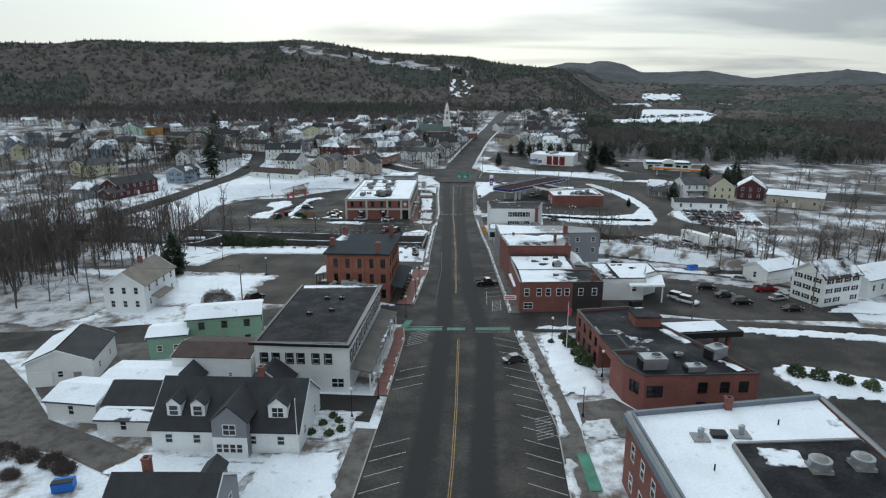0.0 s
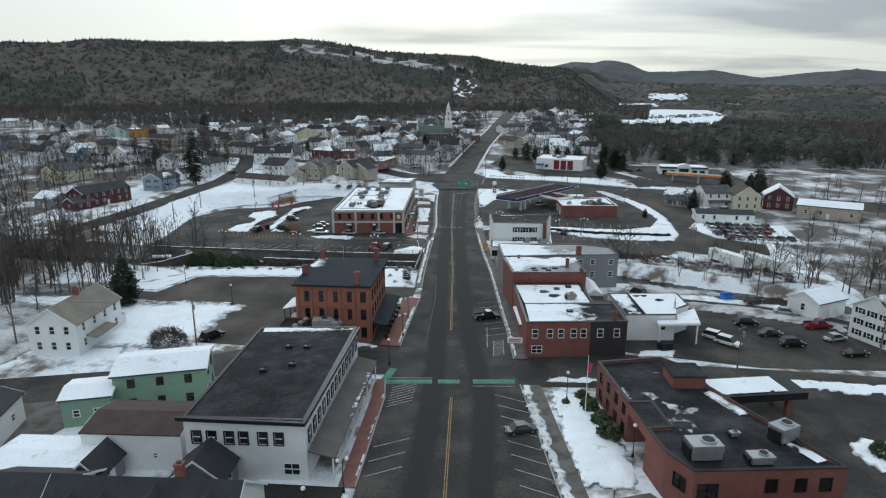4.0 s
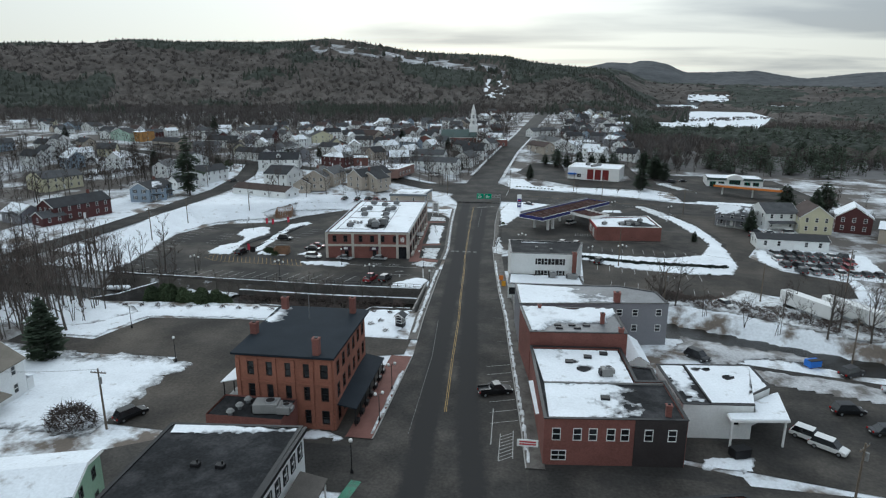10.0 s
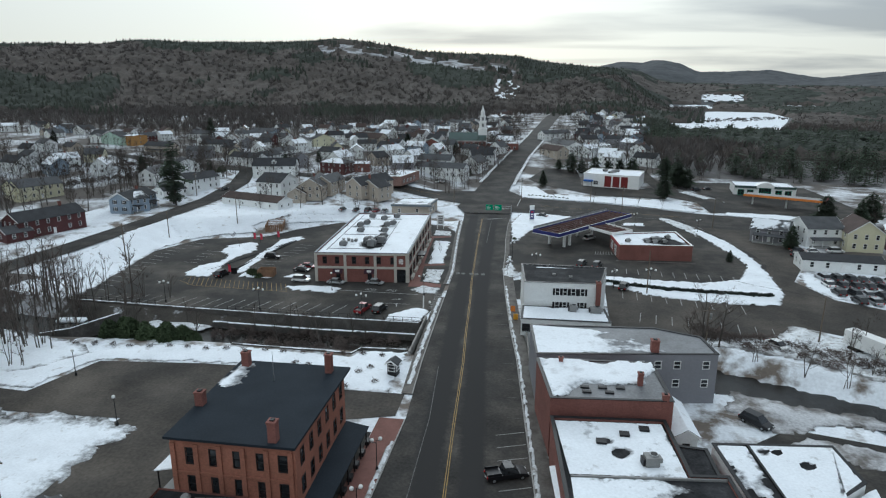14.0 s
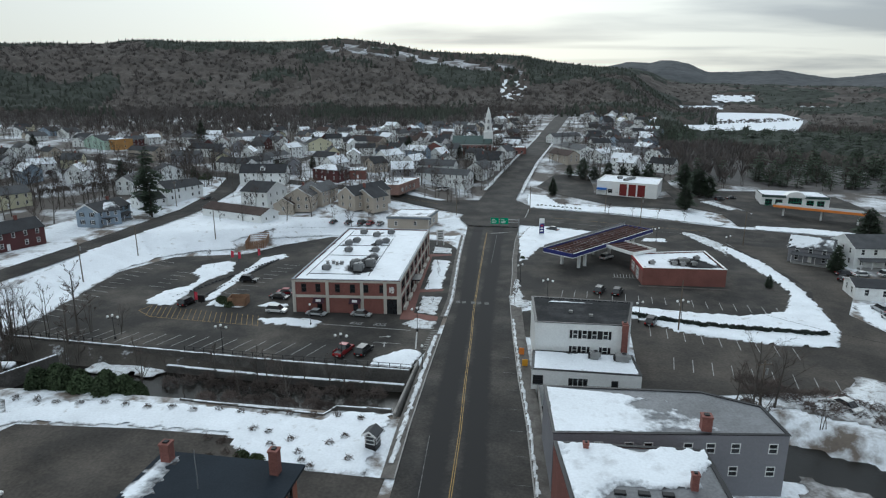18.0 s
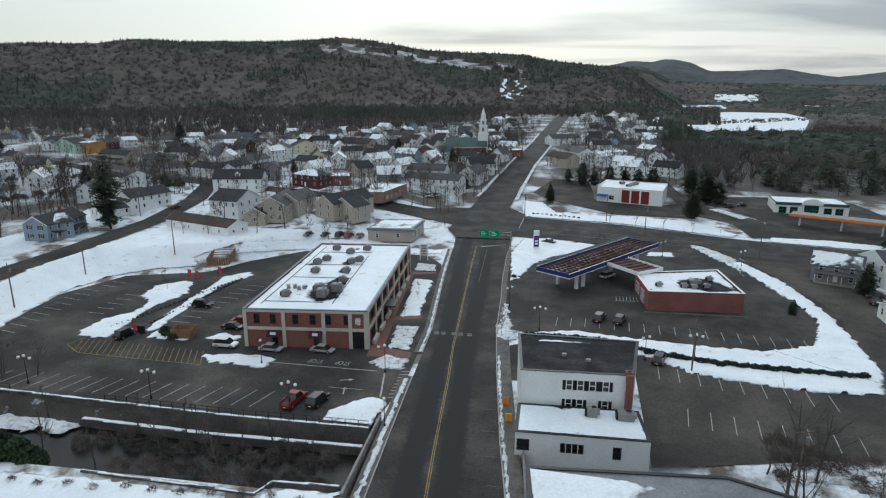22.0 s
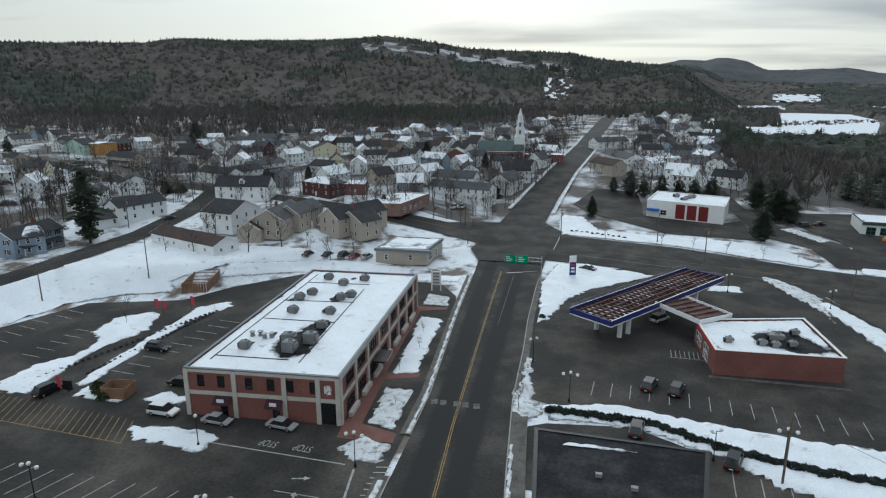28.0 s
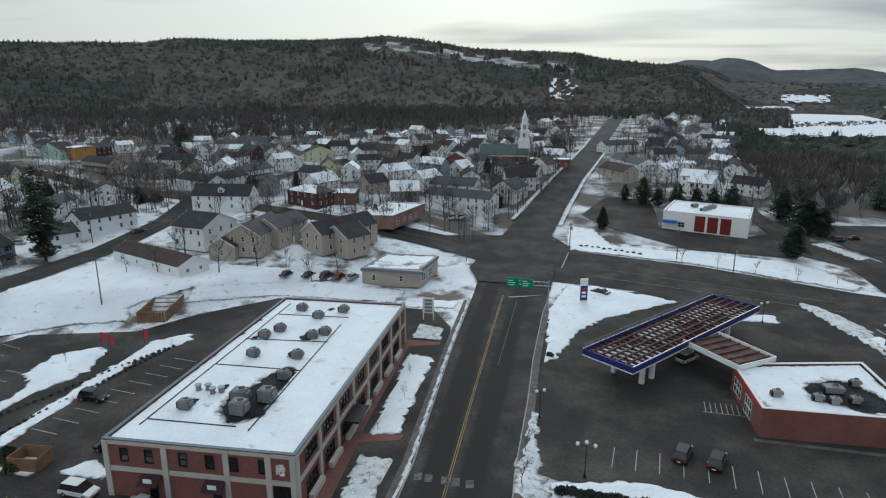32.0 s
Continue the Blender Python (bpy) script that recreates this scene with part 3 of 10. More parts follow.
gx, gy = axis_steps(-190, 150, 2.6, 4600), axis_steps(30, 420, 2.6, 4600)
gv = [(x, y, ground_z(x, y) + rise(x, y)) for y in gy for x in gx]
gw = len(gx)
gf = [(j * gw + i, j * gw + i + 1, (j + 1) * gw + i + 1, (j + 1) * gw + i) for j in range(len(gy) - 1) for i in range(gw - 1)]
ground_me = mesh_data("ground", gv, gf, [M_YARD, M_HILL, M_RIDGE_HAZE, M_TOWN, M_RIVERBED], True)
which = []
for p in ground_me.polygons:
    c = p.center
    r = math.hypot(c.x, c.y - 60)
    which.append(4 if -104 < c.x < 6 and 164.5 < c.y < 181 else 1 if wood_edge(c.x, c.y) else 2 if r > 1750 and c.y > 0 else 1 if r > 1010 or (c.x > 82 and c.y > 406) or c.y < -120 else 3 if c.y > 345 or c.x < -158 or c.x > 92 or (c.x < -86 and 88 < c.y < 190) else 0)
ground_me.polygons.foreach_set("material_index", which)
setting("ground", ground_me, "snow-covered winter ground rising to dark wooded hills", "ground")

# ---- river water, roads, lots ----
wl_, wr_ = strip_poly(RIVER, 7.5)
setting("water", band_mesh("water", wl_, wr_, -2.9, M_WATER), "dark shallow river water between snowy banks", "river")

# main street: left edge, right edge by distance
ROAD_L = [(-13.5, -200), (-13.5, 60), (-14, 91), (-15.5, 100), (-14.6, 112), (-14.2, 139), (-15.5, 160), (-16.2, 178), (-16.8, 196), (-17.5, 219), (-19.5, 240), (-21, 256), (-23.5, 290), (-25, 310)]
ROAD_R = [(12.2, -200), (12.2, 60), (7.2, 98), (6.8, 104), (5.8, 117), (3.6, 140), (1.5, 163), (-0.4, 178), (-2.6, 200), (-4.3, 220), (-4.8, 240), (-5.6, 256), (-6.0, 280), (-5.5, 300)]
LANES = [(-6.3, 1.7, -100), (-6.2, 1.7, 60), (-6.6, 1.7, 92), (-8.2, -2.2, 120), (-9.6, -4.0, 140), (-10.8, -5.6, 160), (-11.8, -6.8, 176), (-13.2, -8.4, 200), (-14.6, -9.6, 222), (-16.6, -10.4, 246), (-18.6, -11.6, 270), (-20, -12.4, 296), (-21, -13, 320)]


def worn_road(name, left, right, z, n=26, step=3.0):
    """A road in rows across, darkest along the two travelled lanes."""
    v, f, worn = [], [], []
    left, right = [(y, x) for x, y in left], [(y, x) for x, y in right]
    y0, y1 = max(left[0][0], right[0][0]), min(left[-1][0], right[-1][0])
    rows = int((y1 - y0) / step) + 1
    la, lb = [(y, a) for a, b, y in LANES], [(y, b) for a, b, y in LANES]
    for j in range(rows + 1):
        y = y0 + (y1 - y0) * j / rows
        xl, xr = lerp_table(left, y), lerp_table(right, y)
        for i in range(n + 1):
            x = xl + (xr - xl) * i / n
            d = min(abs(x - lerp_table(la, y)), abs(x - lerp_table(lb, y)))
            v.append((x, y, z))
            worn.append(0.95 * (1 - smooth(0.9, 2.6, d)) + 0.25 * (1 - smooth(2.4, 4.5, d)))
    f = [(j * (n + 1) + i, j * (n + 1) + i + 1, (j + 1) * (n + 1) + i + 1, (j + 1) * (n + 1) + i) for j in range(rows) for i in range(n)]
    return set_melt(mesh_data(name, v, f, M_ASPHALT), worn)


setting("road_main", worn_road("road_main", ROAD_L[:-1] + [(-24.4, 300)], ROAD_R, 0.03), "worn grey asphalt main street with dark travelled lanes", "road")
far_l = [(-24.4, 300), (-29, 312), (-26, 352), (-23.6, 408), (-19.6, 492), (-11.5, 634), (-3, 776), (15, 987), (40, 1120)]
far_r = [(-5.5, 300), (-5.5, 312), (-9.6, 356), (-7.8, 409), (-3.5, 500), (6.6, 639), (14.6, 780), (34, 990), (56, 1120)]
far_l, far_r = [[((1 - k / 6) * a[0] + k / 6 * b[0], (1 - k / 6) * a[1] + k / 6 * b[1]) for a, b in zip(ln, ln[1:]) for k in range(6)] + [ln[-1]] for ln in (far_l, far_r)]
far_me = band_mesh("road_main_far", far_l, far_r, 0.034, M_ASPHALT)
for vt in far_me.vertices:
    vt.co.z = max(0.034, ground_z(vt.co.x, vt.co.y) + 0.35)
setting("road_main_far", far_me, "asphalt road climbing away past the church", "road")
# crossing road
cr_n = [(-620, 590), (-400, 500), (-300, 452), (-250, 424), (-190, 409), (-150, 396), (-95, 375), (-72, 366), (-45, 350), (-27, 354), (-10, 358), (0, 338), (34, 329), (67, 313), (120, 296), (300, 240)]
cr_s = [(-616, 574), (-396, 485), (-297, 438), (-247, 410), (-188, 395), (-148, 383), (-90, 361), (-66, 345), (-43, 331), (-30, 322), (-14, 306), (-4, 305), (22, 301), (43, 293), (80, 283), (280, 215)]
setting("road_cross", band_mesh("road_cross", cr_n, cr_s, 0.026, M_ASPHALT), "wide asphalt crossing road with snowy verges", "road")
# back street beside the field, left of the bank's lot
bs = [(-152, 60), (-146, 150), (-141, 215), (-141, 262), (-143, 307), (-154, 351), (-172, 392), (-172, 470), (-168, 640)]
a_, b_ = strip_poly(bs, 5.0)
setting("road_back", band_mesh("road_back", a_, b_, 0.022, M_ASPHALT), "narrow asphalt residential back street", "road")
side = [(-14, 104), (-25, 104), (-40, 104), (-60, 92), (-90, 84), (-150, 78)]
a_, b_ = strip_poly(side, 5.0)
setting("road_side", band_mesh("road_side", a_, b_, 0.02, M_ASPHALT), "side street between the hotel and the white block", "road")
side2 = [(7, 104), (24, 104), (48, 103), (75, 101), (130, 96), (300, 80)]
a_, b_ = strip_poly(side2, 3.6)
setting("road_lane", band_mesh("road_lane", a_, b_, 0.02, M_ASPHALT), "side lane beside the corner bank", "road")

sheet("lot_hotel", [(-94, 135.2), (-94, 139.6), (-78, 138.6), (-74, 151.2), (-55, 153), (-40, 153.4), (-36, 148), (-16, 147), (-16, 140), (-36, 134), (-36, 112), (-40, 109), (-60, 110), (-58, 126), (-57, 133), (-76, 132.4)], 0.012, M_LOT_B, "bare asphalt parking lot behind the brick hotel", "parking lot")
sheet("lot_bank", [(-104, 181.2), (-112, 226), (-106, 243), (-86, 250), (-80, 262), (-68, 276), (-30, 277), (-24, 268), (-20, 250), (-18.5, 222), (-17.6, 193), (-19.6, 178.6), (-44, 178.7), (-75, 180.1)], 0.012, M_LOT, "dark asphalt parking lot with faded stall lines", "parking lot")
sheet("lot_fuel", [(-4.5, 222), (-4.8, 250), (-5.5, 276), (2, 298), (24, 303), (47, 301), (62, 288), (68, 262), (70, 240), (60, 208), (25, 216), (4, 219)], 0.014, M_LOT, "cracked asphalt forecourt of a disused filling station", "parking lot")
sheet("lot_side", [(-1.2, 197.5), (19.6, 197.5), (21.6, 211.6), (14, 215.8), (1.6, 214), (-1, 212.5)], 0.0065, M_LOT, "dark asphalt yard behind the shuttered white house", "parking lot")
sheet("lot_right", [(20, 175), (22, 212.4), (40, 209.2), (56, 208), (61, 207), (66, 240), (67, 262), (62, 290), (92, 280), (82, 244), (71, 222), (75, 208), (88, 199), (84, 186), (67, 184), (58.4, 189), (53, 181.6), (43, 180.2), (34, 178)], 0.010, M_LOT_B, "asphalt parking lot behind the shuttered white house", "parking lot")
sheet("lot_north", [(-1, 398), (9, 446), (28, 440), (28, 404), (27, 381), (54, 371), (62, 378), (62, 345), (33, 349), (9, 377)], 0.012, M_LOT, "asphalt car park in front of the white shop", "parking lot")
sheet("lot_station", [(75, 316), (87, 342), (80, 372), (80, 398), (108, 402), (138, 392), (136, 312), (110, 308)], 0.012, M_LOT, "asphalt forecourt of a filling station", "parking lot")
sheet("lot_backbrick", [(27, 112), (28, 134), (42, 145), (70, 138), (84, 126), (80, 108), (50, 107)], 0.008, M_LOT, "asphalt car park behind the brick shops", "parking lot")
sheet("lot_bank_drive", [(30, 60), (36, 100), (75, 98), (110, 80), (110, 30), (60, 30)], 0.008, M_LOT, "asphalt yard round the drive-through bank", "parking lot")
sheet("yard_cape", [(-125, 56), (-118, 72), (-85, 76.5), (-73, 67), (-62, 57), (-52, 53), (-44, 49.3), (-36.5, 45), (-37, 42), (-44, 44), (-55, 49), (-64, 49.5), (-90, 48)], 0.006, M_WALKWAY, "gritty brown driveway with thawing snow", "driveway")
sheet("drive_white", [(-15, 60), (-15, 68), (-36, 68), (-36, 62)], 0.009, M_LOT, "narrow asphalt driveway between the shops", "driveway")
sheet("drive_yard", [(-76, 88), (-60, 91), (-57, 84), (-60, 72), (-62, 57.5), (-72.6, 67.4), (-78, 80)], 0.009, M_WALKWAY, "brown gravel yard between the sheds", "driveway")
sheet("drive_shop", [(63, 450), (70, 452), (68.5, 398), (73, 372), (86, 345), (85, 317), (74, 315), (74, 338), (62.4, 352), (62.2, 398)], 0.0075, M_LOT, "dark asphalt drive round the white shop", "driveway")
sheet("yard_hotel", [(-42, 104), (-14.7, 103.5), (-14.5, 111.4), (-18.3, 112), (-18.4, 135), (-36.5, 135), (-37, 111)], 0.005, M_LOT, "asphalt and paving round the hotel", "pavement")
sheet("lane_apron", [(7, 96.5), (6.4, 109), (8.6, 109), (27, 111), (34, 109), (36, 98)], 0.0045, M_LOT, "asphalt apron beside the side lane", "road")

# ---- trees ----
def tube(verts, faces, p0, p1, r0, r1, sides=3):
    d = (p1 - p0).normalized()
    a = d.orthogonal().normalized()
    b = d.cross(a)
    base = len(verts)
    for p, r in ((p0, r0), (p1, r1)):
        for k in range(sides):
            an = 2 * math.pi * k / sides
            verts.append(p + a * (r * math.cos(an)) + b * (r * math.sin(an)))
    for k in range(sides):
        faces.append((base + k, base + (k + 1) % sides, base + sides + (k + 1) % sides, base + sides + k))


def bare_tree(height, spread, seed, limbs=9, subs=5, twigs=5, stems=1, twig_r=0.018, slim=False):
    rng = random.Random(seed)
    tv, tf, cv, cf = [], [], [], []
    for s in range(stems):
        lean = Vector((rng.uniform(-0.25, 0.25), rng.uniform(-0.25, 0.25), 1)) * (1 if stems > 1 else 0.4) + Vector((0, 0, 0.6))
        lean.normalize()
        p, r = Vector((rng.uniform(-.5, .5) * (stems > 1), rng.uniform(-.5, .5) * (stems > 1), -0.3)), height * 0.017 / math.sqrt(stems)
        pts = [(p.copy(), r)]
        for k in range(5):
            p = p + lean * (height * 0.17) + Vector((rng.uniform(-.3, .3), rng.uniform(-.3, .3), 0)) * 0.6
            nr = r * 0.78
            tube(tv, tf, pts[-1][0], p, r, nr, 5)
            r = nr
            pts.append((p.copy(), r))
        for k in range(max(3, limbs // stems)):
            t = rng.uniform(1.2, 4.9)
            i = int(t)
            b0 = pts[i][0].lerp(pts[i + 1][0], t - i)
            an = rng.uniform(0, 2 * math.pi)
            out = Vector((math.cos(an), math.sin(an), rng.uniform(0.7, 1.5))).normalized()
            ln = spread * rng.uniform(0.65, 1.1) * (1.15 - 0.12 * t)
            mid = b0 + out * ln * 0.5
            end = mid + (out + Vector((rng.uniform(-.3, .3), rng.uniform(-.3, .3), 0.45))).normalized() * ln * 0.6
            br = pts[i][1] * 0.5
            tube(tv, tf, b0, mid, br, br * 0.65); tube(tv, tf, mid, end, br * 0.65, br * 0.25)
            for j in range(subs):
                q = rng.uniform(0.25, 1.0)
                s0 = b0.lerp(mid, q * 2) if q < 0.5 else mid.lerp(end, q * 2 - 1)
                sd = (out + Vector((rng.uniform(-1, 1), rng.uniform(-1, 1), rng.uniform(-0.1, 0.9)))).normalized()
                s1 = s0 + sd * ln * rng.uniform(0.3, 0.55)
                if slim:
                    side = sd.orthogonal().normalized() * br * 0.32
                    cf.append((len(cv), len(cv) + 1, len(cv) + 2))
                    cv += [s0 - side, s0 + side, s1]
                else:
                    tube(cv, cf, s0, s1, br * 0.32, br * 0.1)
                for _ in range(twigs):
                    w0 = s0.lerp(s1, rng.uniform(0.25, 1))
                    wd = (sd + Vector((rng.uniform(-1, 1), rng.uniform(-1, 1), rng.uniform(-0.2, 1.0)))).normalized()
                    w1 = w0 + wd * ln * rng.uniform(0.15, 0.32)
                    side = wd.orthogonal().normalized() * max(twig_r, br * 0.09)
                    n = len(cv)
                    cv += [w0 - side, w0 + side, w1]
                    cf.append((n, n + 1, n + 2))
    return mesh_data("trunk", tv, tf, M_BARK), mesh_data("crown", cv, cf, M_TWIG)


def conifer(height, radius, seed, layers=16, per=11, ragged=0.35, power=0.85):
    rng = random.Random(seed)
    tv, tf, cv, cf = [], [], [], []
    tube(tv, tf, Vector((0, 0, -0.3)), Vector((0, 0, height * 0.97)), height * 0.016, 0.03, 5)
    for k in range(layers):
        t = k / (layers - 1)
        z = height * (0.08 + 0.9 * t)
        rr = radius * (1 - t) ** power * min(1.0, 0.45 + 2.2 * t) * (1 + rng.uniform(-ragged, ragged)) + 0.15
        for j in range(per):
            an = rng.uniform(0, 2 * math.pi)
            d = Vector((math.cos(an), math.sin(an), 0))
            ln = rr * rng.uniform(0.65, 1.1)
            side = Vector((-d.y, d.x, 0))
            base, tip = Vector((0, 0, z + 0.1 * ln)), d * ln + Vector((0, 0, z - 0.22 * ln + rng.uniform(-.2, .2)))
            for s in (0.25, 0.5, 0.72, 0.95):
                c = base.lerp(tip, s)
                w = 0.2 * rr + 0.34
                for sg in (-1, 1):
                    n = len(cv)
                    cv += [c, c + side * sg * w + d * w * 0.4 + Vector((0, 0, -0.25 * w + rng.uniform(-.1, .15))), c + d * w * 1.1 + Vector((0, 0, rng.uniform(-.1, .25)))]
                    cf.append((n, n + 1, n + 2))
    return mesh_data("trunk", tv, tf, M_BARK), mesh_data("crown", cv, cf, M_NEEDLE)


def tree_thing(name, meshes, label, category="tree"):
    e = empty(name, 0, -400, 0, label=label, category=category)
    part("trunk", meshes[0], None, e)
    part("crown", meshes[1], None, e)
    return e


BARE = [tree_thing("bare_tree", bare_tree(h, s, k, lb, sb, tw, st), lab) for k, (h, s, lb, sb, tw, st, lab) in enumerate((
    (13, 5.0, 12, 6, 6, 1, "tall leafless deciduous tree with spreading limbs"), (11, 4.2, 11, 6, 6, 2, "leafless two-stemmed tree on snowy ground"),
    (15, 5.5, 13, 6, 6, 1, "large leafless maple with a wide crown"), (8, 3.0, 9, 5, 6, 3, "young leafless multi-stemmed tree"),
    (10, 2.6, 10, 5, 5, 1, "slender leafless tree with upright branches"), (4.5, 1.9, 9, 5, 5, 1, "small leafless street tree")))]
FIR = [tree_thing("conifer", conifer(h, r, 40 + k, ly, pr, rg, .5 if k in (0, 3) else .75), lab) for k, (h, r, ly, pr, rg, lab) in enumerate((
    (20, 3.5, 26, 11, 0.6, "tall dark ragged white pine"), (11, 3.4, 18, 17, 0.25, "dense dark green spruce"), (7, 2.2, 14, 12, 0.15, "young dark green fir"), (14, 5.0, 18, 18, 0.4, "broad dark green pine")))]
USED = set()


def plant(kinds, i, x, y, scale=1.0, group=""):
    t = kinds[i]
    rng = random.Random(int(x * 13 + y * 7))
    m = pose(x, y, max(ground_z(x, y), -2.9), 0, 0, rng.uniform(0, 360)) @ Matrix.Scale(scale * rng.uniform(0.88, 1.12), 4)
    key = t.name
    if key not in USED:
        USED.add(key)
        t.matrix_world = m
        c = t
    else:
        c = copy_thing(t, Matrix())
        c.matrix_world = m
    if group:
        c["group"] = group
    return c


rt = random.Random(7)
# wooded river bank beside the back street
for k in range(70):
    x, y = rt.uniform(-140, -84), rt.uniform(100, 180)
    if river_dist(x, y) < 5 or (x > -92 and y < 128) or abs(x + 146) < 8:
        continue
    plant(BARE, rt.choice((0, 0, 1, 2, 4, 4)), x, y, rt.uniform(0.75, 1.1), "river bank trees")
for x, y, i, s in ((-64, 167, 4, 1.0), (-48, 170, 4, 0.9), (-38, 168, 0, 0.85), (-30, 173, 4, 0.7), (-82, 186, 3, 1), (-95, 176, 3, 1.1), (-101, 181, 3, 1.0), (-56, 176, 4, .8), (-108, 190, 1, .8),
                   (35.4, 166, 0, 1.15), (36, 173, 0, 1.1), (34.5, 176, 4, .9), (40, 175, 0, 0.9), (45, 170, 3, 1), (52, 166, 1, .8), (58, 163, 3, 1), (66, 160, 2, .9), (73, 158, 0, .9), (62, 172, 4, .8), (80, 155, 1, .9), (88, 152, 0, .9), (96, 150, 2, .9), (70, 168, 3, .9), (84, 163, 1, .8)):
    plant(BARE, i, x, y, s, "river bank trees")
for k in range(26):
    x = rt.uniform(64, 140)
    plant(BARE, rt.choice((0, 1, 3, 4)), x, 160 - (x - 60) * 0.33 + rt.uniform(-1, 20), rt.uniform(.6, 1), "river bank trees")
for x, y, s_ in ((-72, 177, .7), (-66, 176.4, .55), (-47, 174.6, .8), (-44.5, 174.2, .9), (-38, 175, .7), (-33, 174.6, .8), (-27, 174.4, .7), (-57, 168, .6), (-36, 167.4, .5)):
    plant(BARE, 4, x, y, s_, "river bank trees")
# street trees and those of the yards
for x, y in ((12, 336), (29, 332), (38, 328), (47, 325), (56, 321), (65, 319), (-3, 217), (-3.4, 225)):
    plant(BARE, 5, x, y, 1.0, "street trees")
for x, y, s in ((-62, 298, .9), (-70, 296, .8), (-78, 300, .9), (-87, 300, 1), (-94, 292, .8), (-110, 288, .8), (-118, 286, .7), (-66, 290, .6), (-128, 300, .8)):
    plant(BARE, rt.choice((3, 4, 0)), x, y, s, "yard trees")
for x, y, s in ((-93, 240, .5), (-70, 222, 0.5), (-88, 234, .5), (-25, 226, .35), (-24, 236, .35), (-25.5, 244, .35), (-22, 214, .3)):
    plant(BARE, 5, x, y, s * 1.6, "car park saplings")
# scattered through the town
for k in range(150):
    y = rt.uniform(300, 720)
    x = rt.uniform(-0.62, -0.05) * (y - 60)
    if wood_edge(x, y) or abs(x + 150 + (y - 300) * 0.22) < 12 or -30 < x < 12 or (x > -80 and y < 345) or (y < 520 and k % 5 > 1):
        continue
    plant(BARE, rt.choice((0, 1, 2, 2, 3, 4)), x, y, rt.uniform(0.75, 1.15), "town trees")
for k in range(46):
    y = rt.uniform(400, 800)
    x = rt.uniform(0.03, 0.16) * (y - 60) + 8
    plant(BARE, rt.choice((0, 1, 2)), x, y, rt.uniform(0.7, 1.1), "town trees")
for k in range(40):
    x, y = rt.uniform(-260, -165), rt.uniform(180, 330)
    plant(BARE, rt.choice((0, 1, 2)), x, y, rt.uniform(0.6, 1.0), "town trees")
for k in range(24):
    x, y = rt.uniform(95, 190), rt.uniform(180, 300)
    plant(BARE, rt.choice((0, 1, 3)), x, y, rt.uniform(0.6, .9), "yard trees")



def thicket(name, spots, shapes, label, seed, lo=.7, hi=1.1, crown=None):
    """Many leafless trees joined into one mesh."""
    rng = np.random.default_rng(seed)
    V, F, Mt, base = [], [], [], 0
    arrays = []
    for tm, cm in shapes:
        vs = np.array([v.co[:] for me in (tm, cm) for v in me.vertices])
        n0 = len(tm.vertices)
        fs = [tuple(p.vertices) for p in tm.polygons] + [tuple(i + n0 for i in p.vertices) for p in cm.polygons]
        arrays.append((vs, fs, [0] * len(tm.polygons) + [1] * len(cm.polygons)))
    for x, y in spots:
        v, f, mi = arrays[rng.integers(len(arrays))]
        k, a = rng.uniform(lo, hi), rng.uniform(0, 6.283)
        x, y, gz, size = uphill(x, y)
        k *= size
        c, s_ = math.cos(a) * k, math.sin(a) * k
        V.append(np.stack([v[:, 0] * c - v[:, 1] * s_ + x, v[:, 0] * s_ + v[:, 1] * c + y, v[:, 2] * k * rng.uniform(.9, 1.1) + max(-2.9, gz)], 1))
        F += [tuple(i + base for i in q) for q in f]
        Mt += mi
        base += len(v)
    me = bpy.data.meshes.new(name)
    me.from_pydata(np.concatenate(V).tolist(), [], F)
    me.materials.append(M_BARK); me.materials.append(crown or M_TWIG)
    me.polygons.foreach_set("material_index", Mt)
    return tagged(new(name, me), label, "trees", kind="stuff")


NEAR_T = [bare_tree(h, s, 60 + k, 11, 6, 4, st, .035) for k, (h, s, st) in enumerate(((15, 3.8, 1), (12, 3.0, 2), (17, 4.2, 1), (11, 2.8, 3)))]
FAR_T = [bare_tree(h, s, 80 + k, 9, 4, 4, st, .05, True) for k, (h, s, st) in enumerate(((12, 4.6, 1), (10, 4.0, 2), (14, 5.4, 1), (11, 4.4, 2)))]
spots = []
while len(spots) < 430:
    x, y = rt.uniform(-158, -86), rt.uniform(94, 186)
    if river_dist(x, y) > 4.5 and not (x > -98 and y > 128 and rt.random() < .2) and not (y < 136 and x > -112 + (y - 100) * .25) and abs(y - 82 - (x + 90) * -.1) > 9:
        spots.append((x, y))
thicket("river_thicket", spots, NEAR_T, "dense leafless thicket along the river", 1)
spots = []
while len(spots) < 1050:
    y = rt.uniform(330, 1010)
    x = rt.uniform(-0.66, -0.03) * (y - 60)
    if wood_edge(x, y) or abs(x + 150 + (y - 300) * 0.1) < 9 or x > -22 + (y - 400) * .06 or (x > -80 and y < 345) or (y < 600 and rt.random() < .5):
        continue
    spots.append((x, y))
thicket("town_bare_trees", spots, FAR_T, "countless leafless trees between the town houses", 2, .7, 1.15)
spots = [(rt.uniform(.035, .17) * (y - 60) + 14, y) for y in (rt.uniform(430, 960) for _ in range(300))]
spots += [(-30 + (y - 400) * .058 - rt.uniform(0, 26), y) for y in (rt.uniform(410, 860) for _ in range(130))]
spots += [(-27 + (y - 400) * .058 - rt.uniform(0, 60), y) for y in (rt.uniform(520, 1150) for _ in range(210))]
